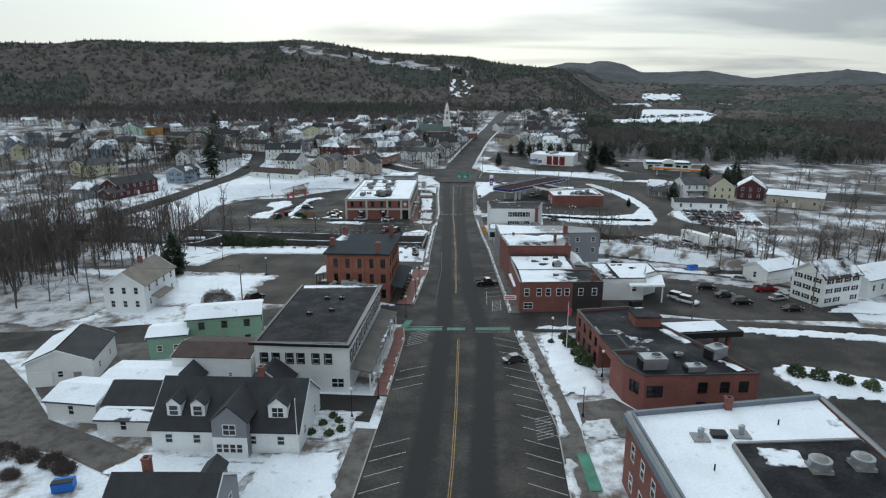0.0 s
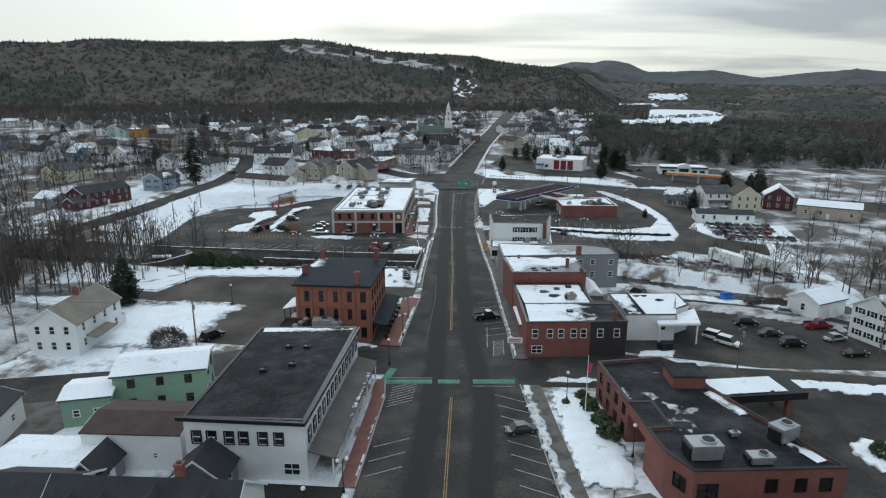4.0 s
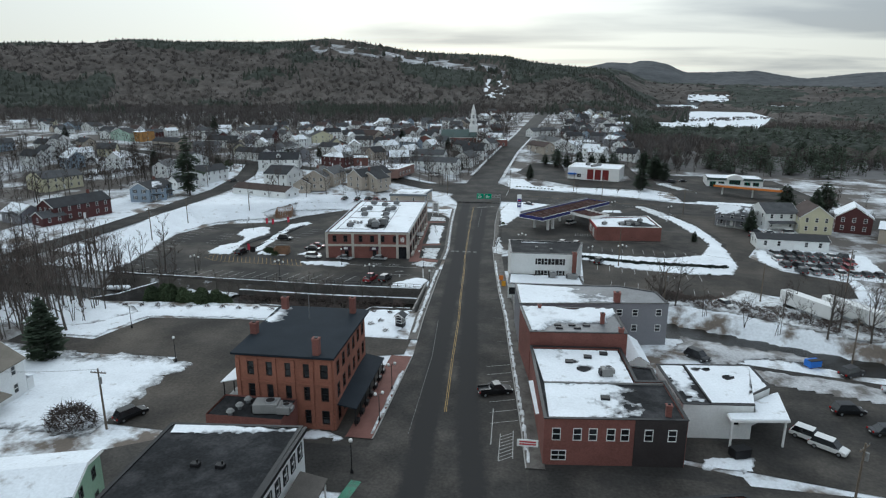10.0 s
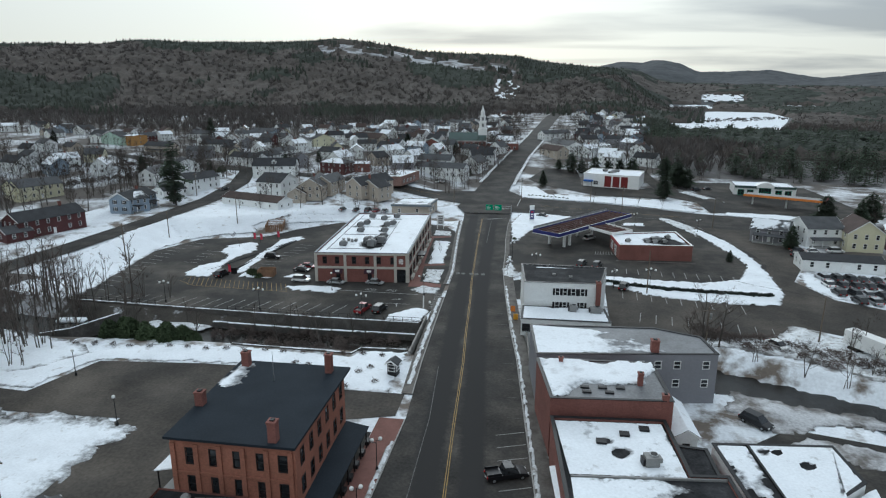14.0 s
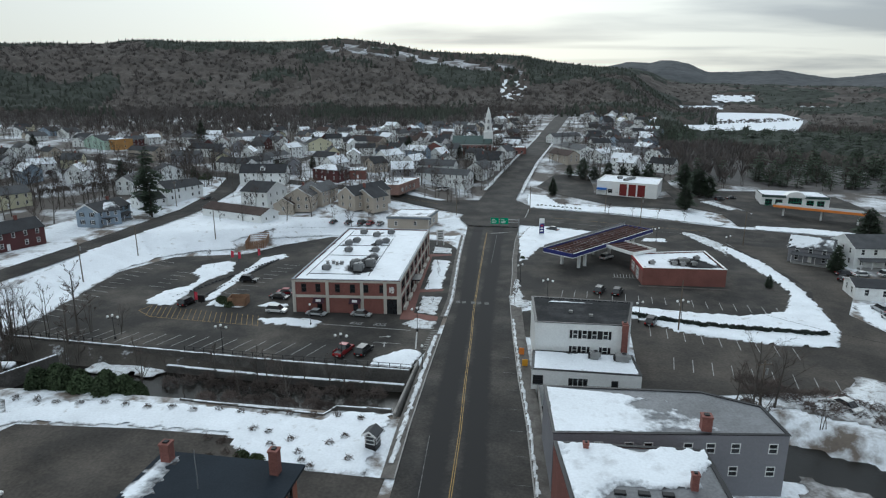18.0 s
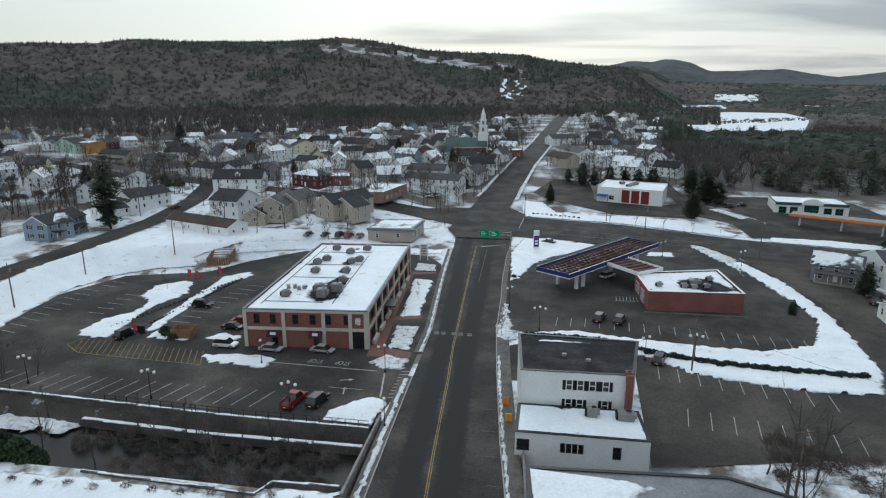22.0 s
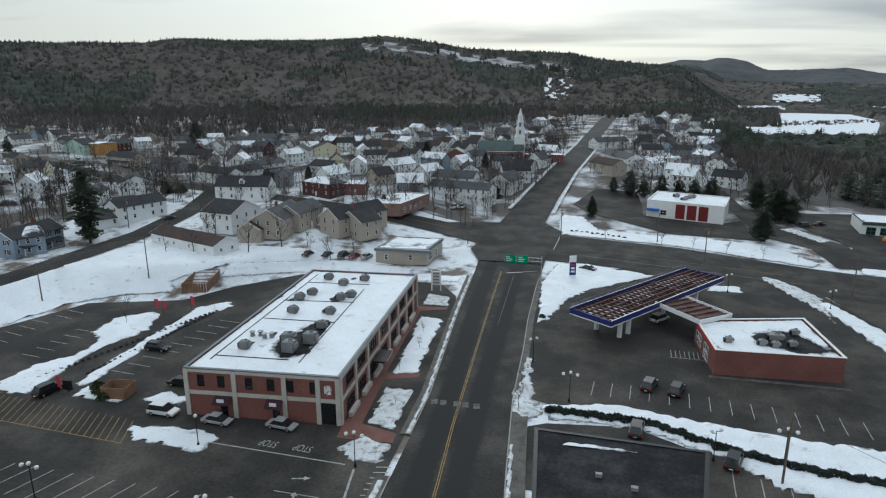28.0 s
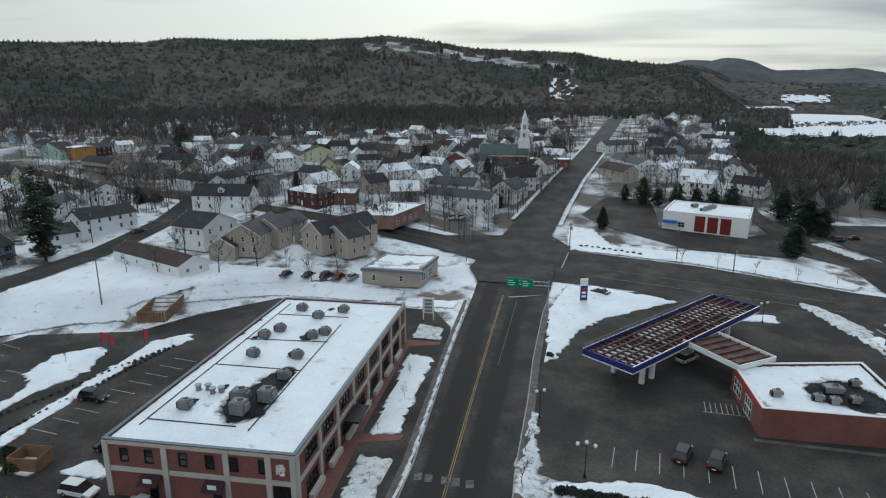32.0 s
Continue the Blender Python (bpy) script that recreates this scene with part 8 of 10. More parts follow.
# filling station on the right
fs, fsl, fsc = flat_building("filling_station_shop", [(96, 362), (122, 358.4), (124.4, 374), (98.6, 378)], 4.8, M_TRIM, M_MEMBRANE, {0: [(u, .6, 2.6, 2.4) for u in (3, 7, 19, 23)] + [(13.2, .3, 5.0, 3.6)]}, label="white filling-station shop with a green arched front", frame_mat=M_SIGNGREEN)
snow_on(fs, inset(fsl, .5), 4.5, .8, 9, .1, .9)
can = empty("filling_station_canopy", 107, 331.5, 0, -29, label="orange-edged filling-station canopy on white posts", category="canopy")
part("roof", box_bm(-15, -4, 4.6, 15, 4, 4.9), M_GREYBOX, can); part("fascia", box_bm(-15.2, -4.2, 4.3, 15.2, -4.005, 5.2), M_ORANGE, can, "orange fascia"); part("end_panel", box_bm(15.205, -4.2, 4.3, 15.5, 4.2, 5.2), M_REDBAND, can, "red end panel")
p, q = fsl[0], fsl[1]
d, o, ln = wall_frame(p, q)
fa = math.degrees(math.atan2(d.y, d.x))
for u0, u1 in ((.2, 9.6), (16.8, ln - .2)):
    part("fascia", box_bm(u0, -.5, 3.9, u1, -.01, 4.9), M_ROOF_M, fs, "dull green fascia", pose(p[0], p[1], 0, 0, 0, fa))
bm = bmesh.new()
arc = [(13.2 + 3.9 * math.cos(math.pi * k / 12), 4.2 + 2.4 * math.sin(math.pi * k / 12)) for k in range(13)]
bm.faces.new([bm.verts.new((x, -.6, z)) for x, z in arc])
ext_ = bmesh.ops.extrude_face_region(bm, geom=bm.faces[:]); bmesh.ops.translate(bm, vec=(0, 4.5, 0), verts=[g for g in ext_["geom"] if isinstance(g, bmesh.types.BMVert)])
part("arched_gable", bm, M_TRIM, fs, "white arched gable over the entrance", pose(p[0], p[1], 0, 0, 0, fa))
for x in (-12, 1, 13):
    part("post", box_bm(x - .3, -.3, 0, x + .3, .3, 4.6), M_TRIM, can)
# church
ch = empty("church", -55, 554, 0, 6, label="red brick church with a green roof and white steeple", category="church")
for i, (pp, qq) in enumerate((((-15, -9), (15, -9)), ((15, -9), (15, 9)), ((15, 9), (-15, 9)), ((-15, 9), (-15, -9)))):
    ln = 30 if i % 2 == 0 else 18
    hs = [(u - .8, 2, u + .8, 6.5) for u in (np.arange(3, ln - 1, 3.4) if i % 2 == 0 else (5, 13))]
    part("wall", wall_mesh(pp, qq, -3.0, 8.5, hs, M_BRICK_R, gable=(5.5, .5) if i % 2 else None), M_BRICK_R, ch)
    for u0, z0_, u1, z1_ in hs:
        put_window(ch, pp, qq, (u0 + u1) / 2, z0_, 1.6, 4.5, M_TRIM, 2)
part("frieze", box_bm(-15.1, -9.2, 7.4, 15.1, -9.005, 8.3), M_TRIM, ch, "white painted frieze under the eaves")
for s in (-1, 1):
    cs = [(-15.6, s * 9.6, 8.2), (15.6, s * 9.6, 8.2), (15.6, 0, 14), (-15.6, 0, 14)]
    part("roof", slab(cs if s < 0 else cs[::-1], .25, M_ROOF_M), None, ch, "green metal roof")
stp = part("steeple", box_bm(-3.6, -3.6, 0, 3.6, 3.6, 17), M_TRIM, ch, "white wooden steeple", pose(12.4, 0, 0))
z = 17
for r, h in ((3.9, .6), (3.1, 5.0), (3.5, .5), (2.5, 4.2), (2.8, .4), (1.8, 3.2), (2.0, .3)):
    part("tier", cyl_bm(0, 0, z, z + h, r, seg=8), M_TRIM, stp); z += h
part("spire", cyl_bm(0, 0, z, z + 5.0, 1.5, .08, seg=8), M_TRIM, stp)
for k in range(4):
    for zz in (19.0, 24.0):
        part("louvre", box_bm(-.7, -3.05 if zz < 20 else -2.45, zz, .7, -2.85 if zz < 20 else -2.3, zz + 2.6), M_DARKMET, stp, "", pose(0, 0, 0, 0, 0, 90 * k + 45 * 0))
house_on("church_hall", (-93, 538), (-75, 540), 14, 4.6, 4.8, M_BRICK_R, M_ROOF_M, "brick church hall with a white gable and green roof", floors=1, cols=(4, 4), turn=True)
br, brl, brc = flat_building("long_brick_hall", [(-38.5, 549), (-12.5, 553), (-13.5, 567), (-39.5, 563)], 5.6, M_BRICK_R, M_GREYROOF, {0: [(u, 1, 1.4, 2) for u in range(3, 25, 4)]}, label="long low brick hall with a snowy roof", z0=-2.5)
snow_on(br, inset(brl, .6), 5.3, .9, 8, .1, 1.0)
# right of the main road, far
house_on("white_house", (12, 570), (27, 532), 12, 6, 3, M_WHITE, M_ROOF_G, "white porched house beside the road", cols=(4, 3))
house_on("white_house", (10, 660), (36, 680), 12, 6, 3.4, M_WHITE, M_ROOF_G, "white house with a grey roof beside the road", cols=(5, 3))
house_on("tan_house", (5, 523), (18, 503), 10, 5, 3.2, M_TAN_W, M_ROOF_N, "tan gabled house beyond the shop", cols=(3, 2))
house_on("white_shed", (33, 560), (64, 566), 14, 3.6, 1.0, M_WHITE, M_ROOF_G, "long white shed with a snowy roof", floors=1, cols=(5, 2), snow=1.2)
# the rest of the town
rh = random.Random(21)
PAL = [(M_WHITE, "white"), (M_WHITE, "white"), (M_WHITE, "white"), (M_WHITE, "white"), (M_GREY_W, "grey"), (M_CREAM_W, "cream"), (M_WHITE, "white"), (M_BLUE_W, "blue-grey"), (M_WHITE, "white"), (M_TAN_W, "tan"), (M_WHITE, "white"), (M_RED_W, "dark red")]
ROOFS = [M_ROOF_D, M_ROOF_D, M_ROOF_G, M_ROOF_D, M_ROOF_N]
placed = [tuple(o.matrix_world.translation[:2]) for o in scene.objects if o.parent is None and str(o.get("category", "")) in ("house", "building", "church", "garage")]


def free_spot(x, y, gap):
    return all(math.hypot(x - a, y - b) > gap for a, b in placed)


n = 0
while n < 176:
    y = rh.uniform(400, 1010)
    right = rh.random() < 0.17
    x = rh.uniform(0.05, 0.15) * (y - 60) + 14 if right else rh.uniform(-0.62, -0.045) * (y - 60)
    if n >= 152:
        x, y = (rh.uniform(-620, -345), rh.uniform(545, 640)) if n >= 164 else (rh.uniform(-420, -215), rh.uniform(350, 500))
    if wood_edge(x, y) or wood_edge(x, y + 15) or not free_spot(x, y, 23) or abs(x + 172) < 13 and y < 660 or (abs((x + 45) * 0.46 + (y - 341)) < 16) or (y < 470 and x < -330 and n < 152) or x > -30 + (y - 400) * .055 and not right or (right and x < 16 + (y - 400) * .055) or (right and y < 450):
        continue
    placed.append((x, y))
    wm, wc_ = rh.choice(PAL)
    sn = rh.random() < 0.22
    gable_house(wc_.replace("-", "_").replace("dark ", "") + "_house", x, y, rh.choice((20, 110, 65, -25)) + rh.uniform(-8, 8), rh.uniform(11, 17), rh.uniform(8.5, 10.5), rh.choice((6.0, 6.4, 5.2)), rh.uniform(2.8, 4.0), wm, rh.choice(ROOFS),
                f"{wc_} clapboard town house with {'a snow-covered' if sn else 'a shingled'} roof", cols=(4, 2), snow=1.1 if sn else 0, seed=n, chim=(rh.uniform(-.5, .5), 0) if rh.random() < .4 else None, door=rh.random() < .5)["group"] = "town houses"
    n += 1
for o in list(scene.objects):
    if o.parent is None and str(o.get("category", "")) in ("house", "building", "garage"):
        px, py, _ = o.matrix_world.translation
        if py > 600 and ground_z(px, py) > 0.2:
            o.matrix_world = Matrix.Translation((0, 0, ground_z(px, py))) @ o.matrix_world

# ---- pavements, kerbs, bridge ----
def edge_slice(line, y0, y1):
    """The points of an edge between two distances, with ends cut in."""
    def xat(y):
        for (ax, ay), (bx, by) in zip(line, line[1:]):
            if ay <= y <= by:
                return ax + (bx - ax) * (y - ay) / (by - ay)
        return line[-1][0]
    ys = [y0] + [p[1] for p in line if y0 < p[1] < y1] + [y1]
    return [(xat(y), y) for y in ys]


def pavement(name, line, y0, y1, side, width, material, label, kerb=True):
    ed = edge_slice(line, y0, y1)
    out = [(x + side * width, y) for x, y in ed]
    k2 = [(x + side * 0.18, y) for x, y in ed]
    a, b = (out, k2) if side < 0 else (k2, out)
    setting(name, band_mesh(name, a, b, 0.15, material, 0.2), label, "pavement")
    a, b = (k2, ed) if side < 0 else (ed, k2)
    setting(name.replace("pavement", "kerb"), band_mesh("kerb", a, b, 0.17, M_KERB, 0.22), "grey granite kerb", "kerb")


pavement("pavement_left_near", ROAD_L, -60, 58, -1, 3.0, M_WALKWAY, "concrete pavement beside the parking")
pavement("pavement_left_shops", ROAD_L, 68, 97, -1, 2.2, M_PAVER, "brick-edged pavement before the white block")
pavement("pavement_left_hotel", ROAD_L, 111, 139, -1, 4.0, M_PAVER, "brick pavement before the hotel")
pavement("pavement_bridge_left", ROAD_L, 147, 196, -1, 1.9, M_WALKWAY, "gritty bridge pavement")
pavement("pavement_right_near", ROAD_R, -60, 97, 1, 3.4, M_WALKWAY, "wet brown pavement along snow banks")
pavement("pavement_right_shops", ROAD_R, 107, 216, 1, 2.6, M_WALKWAY, "wet pavement before the shops")
pavement("pavement_left_bank", ROAD_L, 206, 285, -1, 1.6, M_WALKWAY, "pavement beside the bank")
pavement("pavement_right_fuel", ROAD_R, 222, 286, 1, 1.4, M_WALKWAY, "pavement beside the forecourt")
sheet("terrace_bank", [(-27.2, 203), (-19.0, 203.5), (-19.2, 206), (-25, 207.5), (-26.5, 222), (-21, 224), (-21, 225.5), (-27, 224.5), (-29.5, 256), (-24, 258.2), (-24, 259.5), (-31, 259), (-27.6, 206)], 0.05, M_PAVER, "red brick terrace beside the bank", "pavement", .06)
sheet("pavement_cross", [(16, 68), (16, 60), (24, 58), (25, 66), (22, 70)], 0.05, M_WALKWAY, "concrete entry walk", "pavement")


def long_wall(name, pts, z0, z1, t, material, label, category="wall", cap=None):
    a, b = strip_poly(pts, t / 2)
    n = len(a)
    v = [(x, y, z) for z in (z0, z1) for x, y in a + b]
    f = [(2 * n + i, 3 * n + i, 3 * n + i + 1, 2 * n + i + 1) for i in range(n - 1)]
    f += [(i, i + 1, 2 * n + i + 1, 2 * n + i) for i in range(n - 1)] + [(n + i + 1, n + i, 3 * n + i, 3 * n + i + 1) for i in range(n - 1)]
    f += [(0, 2 * n, 3 * n, n), (n - 1, 2 * n - 1, 4 * n - 1, 3 * n - 1)]
    if cap:
        mound("snow_cap", [*a, *b[::-1]], cap, M_SNOW, "line of snow lying along the wall", int(abs(pts[0][0])), .3, z1 + .01, .12, ramp=.2)
    return setting(name, mesh_data(name, v, f, material), label, category)


long_wall("river_wall_north", [(-105, 181.2), (-75, 179.8), (-44, 178.4), (-19.5, 178.2)], -3.4, 0.25, .6, M_RIVERWALL, "dark concrete retaining wall along the river", cap=.1)
long_wall("river_wall_ledge", [(-66, 176.8), (-44, 175.8), (-20, 176.2)], -3.4, -1.6, .9, M_RIVERWALL, "snow-dusted lower concrete ledge", cap=.12)
long_wall("river_wall_south", [(-54, 162.2), (-43, 161.8), (-29.4, 161.3), (-28.2, 164), (-19.4, 164.4)], -3.3, 0.15, .5, M_RIVERWALL, "low stone wall along the river garden", cap=.1)
long_wall("river_wall_west", [(-95, 160.6), (-90.5, 164), (-86.5, 174)], -3.4, .3, .7, M_RIVERWALL, "dark stone wall at the mouth of the culvert", cap=.12)
mound("snow", [(-82, 173), (-66, 173.4), (-65.5, 176.6), (-80, 179)], .5, M_BANK, "snowy boulders below the river wall", 77, .5, -2.6, 1.2, ramp=1.0)
long_wall("bridge_parapet", [(-18.4, 162), (-18.6, 181)], -3.2, 0.9, .35, M_CONC, "concrete bridge parapet")
long_wall("bridge_parapet_right", [(4.0, 162), (3.0, 176)], -3.2, 0.9, .3, M_CONC, "concrete bridge parapet")
HEDGE = [(2, 217.4), (16, 217.0), (26, 212.2), (33, 210.0), (40, 208.8), (53, 207.9), (60.5, 207.6)]
for k in range(54):
    x = 2 + k * 1.1
    clump("hedge_shrub", x, lerp_table(HEDGE, x) + .25 * math.sin(k * 2.3), .95, .75, .75 + .2 * (k * 7 % 4) / 3, 210, 820 + k, M_HEDGE_D, "low dark evergreen shrub in the drainage strip", .32, z=.2)["group"] = "forecourt hedge"
fence_r = empty("river_railing", -60, 179.6, .25, label="black metal railing with posts along the river wall", category="railing")
pv, pm_ = bpy.data.meshes.new("post"), box_bm(-.05, -.05, 0, .05, .05, 1.1)
pm_.to_mesh(pv); pm_.free(); pv.materials.append(M_DARKMET)
for k in range(42):
    x = -104 + k * 2.02
    if -81 < x < -64:
        continue
    y = lerp_table([(-105, 181.2), (-75, 179.8), (-44, 178.4), (-19.5, 178.2)], x)
    part("post", pv, None, fence_r, "", pose(x + 60, y - 179.6, 0))
for zz in (.5, 1.05):
    for (ax, ay), (bx, by) in (((-104, 181.15), (-81.5, 180.1)), ((-63.6, 179.29), (-44, 178.4)), ((-44, 178.4), (-19.5, 178.2))):
        d = Vector((bx - ax, by - ay, 0))
        part("rail", box_bm(0, -.035, 0, d.length, .035, .07), M_DARKMET, fence_r, "", pose(ax + 60, ay - 179.6, zz, 0, 0, math.degrees(math.atan2(d.y, d.x))))

# ---- painted lines ----


def paint(parent, pts, width, material, name="line", z=.04):
    a, b = strip_poly(pts, width / 2)
    return part(name, band_mesh(name, a, b, z, material), None, parent)


def marking(label, name="road_marking"):
    return tagged(empty(name, 0, 0, 0), label, "road marking", kind="structure")


mk = marking("worn double yellow centre line")
CENTRE = [(-2.2, -60), (-2.2, 50), (-2.6, 66), (-3.6, 92), (-5.6, 120), (-6.9, 140), (-8, 160), (-9.2, 175), (-10.6, 196), (-11.8, 210), (-13.6, 240), (-15.2, 268), (-16.4, 292)]
for s in (-.14, .14):
    paint(mk, [(x + s, y) for x, y in CENTRE if y <= 92], .11, M_LINE_Y)
    paint(mk, [(x + s, y) for x, y in CENTRE if y > 92], .11, M_LINE_Y)
mk = marking("faded white parking edge lines")
paint(mk, [(-10.0, 113), (-10.7, 140), (-12.2, 158)], .12, M_LINE_F)
paint(mk, [(-11.4, 252), (-12.6, 288)], .13, M_LINE_F)
paint(mk, [(1.8, 112), (1.6, 122)], .12, M_LINE_W)
mk = marking("faded white angled parking stall lines", "stall_lines")
for k in range(18):
    y = 20 + k * 3.35
    if 56 < y < 69:
        continue
    if y < 92:
        paint(mk, [(-13.2, y), (-8.6, y + 2.6)], .12, M_LINE_W)
for k in range(22):
    y = 22 + k * 3.3
    if y < 92:
        xr = edge_slice(ROAD_R, y, y + .1)[0][0] - .2
        paint(mk, [(xr, y), (xr - 4.6, y + 2.0)], .12, M_LINE_W)
for k in range(7):
    y = 119 + k * 3.2
    xr = edge_slice(ROAD_R, y, y + .1)[0][0] - .2
    paint(mk, [(xr, y), (xr - 4.0, y - 1.4)], .11, M_LINE_W)
for k in range(8):
    y = 142 + k * 6.4
    xr = edge_slice(ROAD_R, y, y + .1)[0][0] - .2
    paint(mk, [(xr, y), (xr - 2.2, y)], .11, M_LINE_F)
mk = marking("white hatched no-parking areas", "hatching")
for k in range(8):
    paint(mk, [(-13.4, 88 + k * .9), (-9.6, 90.5 + k * .9)], .12, M_LINE_W)
    paint(mk, [(3.0, 108.2 + k * .85), (4.9, 109.6 + k * .85)], .11, M_LINE_W)
    paint(mk, [(9.2, 57 + k * .8), (11.6, 58.2 + k * .8)], .11, M_LINE_W)
paint(mk, [(3.0, 108.2), (3.0, 115)], .11, M_LINE_W); paint(mk, [(4.9, 109), (4.8, 116)], .11, M_LINE_W)
mk = marking("green-painted crossing bands with white edges", "crossing")
paint(mk, [(-15.2, 96.3), (-7.2, 97)], 1.5, M_LINE_G); paint(mk, [(-6.2, 97.1), (-2.6, 97.4)], 1.4, M_LINE_G); paint(mk, [(-.4, 97.6), (6.6, 98.2)], 1.5, M_LINE_G)
paint(mk, [(-15.2, 97), (-14.4, 101.5)], 1.4, M_LINE_G); paint(mk, [(15.5, 46), (15.0, 54)], 1.6, M_LINE_G, z=.20)
for x0, x1 in ((-15.2, -7.2), (-.4, 6.6)):
    for dy in (-.95, .95):
        paint(mk, [(x0, 96.9 + dy), (x1, 97.4 + dy)], .12, M_LINE_W)
mk = marking("worn white crossing blocks", "crossing")
for x in (-16.2, -14.8, -12.6, -11.2, -9.4):
    paint(mk, [(x - .5, 216.4), (x + .5, 216.6)], 1.6, M_LINE_F)
mk = marking("white stop lines and lane lines at the junction")
paint(mk, [(-14.8, 290), (-7, 293)], .5, M_LINE_W); paint(mk, [(-24, 318), (-20, 350)], .3, M_LINE_W); paint(mk, [(-8, 352), (-25, 350)], .3, M_LINE_W)
paint(mk, [(-4, 318), (-3, 336)], .3, M_LINE_W); paint(mk, [(-21, 357), (-20, 380)], .15, M_LINE_W); paint(mk, [(6, 320), (60, 304)], .15, M_LINE_Y); paint(mk, [(6, 312), (60, 297)], .12, M_LINE_W)
paint(mk, [(-17, 360), (-15, 423), (-11, 510), (-3, 640)], .2, M_LINE_Y); paint(mk, [(-70, 356), (-40, 340)], .15, M_LINE_Y)
mk = marking("faded white stall lines in the bank's car park", "stall_lines")
for k in range(20):
    paint(mk, [(-99 + k * 3.1, 181.6), (-97.2 + k * 3.1, 187.2)], .13, M_LINE_W, z=.02)
for k in range(15):
    t = k / 14
    x, y = -106.5 - 3.5 * t + (3 if t > .9 else 0), 190 + 48 * t
    paint(mk, [(x, y), (x + 5.2, y - 1.0)], .13, M_LINE_W, z=.02)
for k in range(5):
    paint(mk, [(-96, 216 + k * 3.2), (-91.5, 215.6 + k * 3.2)], .13, M_LINE_W, z=.02)
for k in range(9):
    paint(mk, [(-74.5 + k * .55, 214 + k * 3.3), (-69.5 + k * .55, 213.6 + k * 3.3)], .13, M_LINE_W, z=.02)
paint(mk, [(-47, 197.8), (-23.5, 197.2)], .22, M_LINE_W, z=.02)
paint(mk, [(-22, 196.5), (-20.5, 188)], .3, M_LINE_W, z=.02); paint(mk, [(-30, 190), (-24, 190)], .12, M_LINE_W, z=.02)
for k in range(9):
    paint(mk, [(-19.3, 188 + k * 1.2), (-17.4, 188.4 + k * 1.2)], .2, M_LINE_W, z=.033)
mk = marking("yellow-brown hatched turning area", "hatching")
for k in range(22):
    paint(mk, [(-86 + k * 1.3, 202.4 - k * .1), (-83.4 + k * 1.3, 196.2 - k * .08)], .10, M_LINE_Y, z=.02)
paint(mk, [(-86, 203), (-87, 199), (-82, 195.8), (-56, 194.6)], .12, M_LINE_Y, z=.02)
mk = marking("faded stall lines on the forecourt", "stall_lines")
for k in range(18):
    paint(mk, [(8 + k * 3, 224.5 - max(0, k - 3) * .42), (8.5 + k * 3, 229.5 - max(0, k - 3) * .42)], .12, M_LINE_W, z=.022)
for k in range(9):
    paint(mk, [(26 + k * 3.2, 207.5 - k * .9), (25.4 + k * 3.2, 202 - k * .9)], .12, M_LINE_W, z=.018)
    paint(mk, [(28 + k * 3.2, 192 - k * .7), (27 + k * 3.2, 186.5 - k * .7)], .12, M_LINE_W, z=.018)
for k in range(7):
    paint(mk, [(22.4 + k * .8, 243), (22.6 + k * .8, 246.4)], .12, M_LINE_W, z=.022)
paint(mk, [(22, 243), (28, 243)], .12, M_LINE_W, z=.022)
for x, y in ((-36, 198.9), (-30.8, 198.9)):
    cu = bpy.data.curves.new("stop_lettering", "FONT")
    cu.body, cu.size, cu.align_x = "STOP", 1.15, "CENTER"
    t = new("stop_lettering", cu)
    t.data.materials.append(M_LINE_W)
    t.matrix_world = pose(x + .2, y + 1.2, .03, 0, 0, 177) @ Matrix.Diagonal((1, 1.9, 1, 1))
    tagged(t, "white painted stop lettering on dark asphalt", "road marking", kind="structure")
for x, y, a in ((-28, 193, 15), (-27, 189, 100)):
    bm = bmesh.new()
    for q in (((-1, -.12), (.6, -.12), (.6, .12), (-1, .12)), ((.6, -.45), (1.4, 0), (.6, .45))):
        bm.faces.new([bm.verts.new((*c, .024)) for c in q])
    me = bpy.data.meshes.new("lane_arrow"); bm.to_mesh(me); bm.free(); me.materials.append(M_LINE_W)
    o = setting("lane_arrow", me, "white painted lane arrow", "road marking"); o.matrix_world = pose(x, y, 0, 0, 0, a)

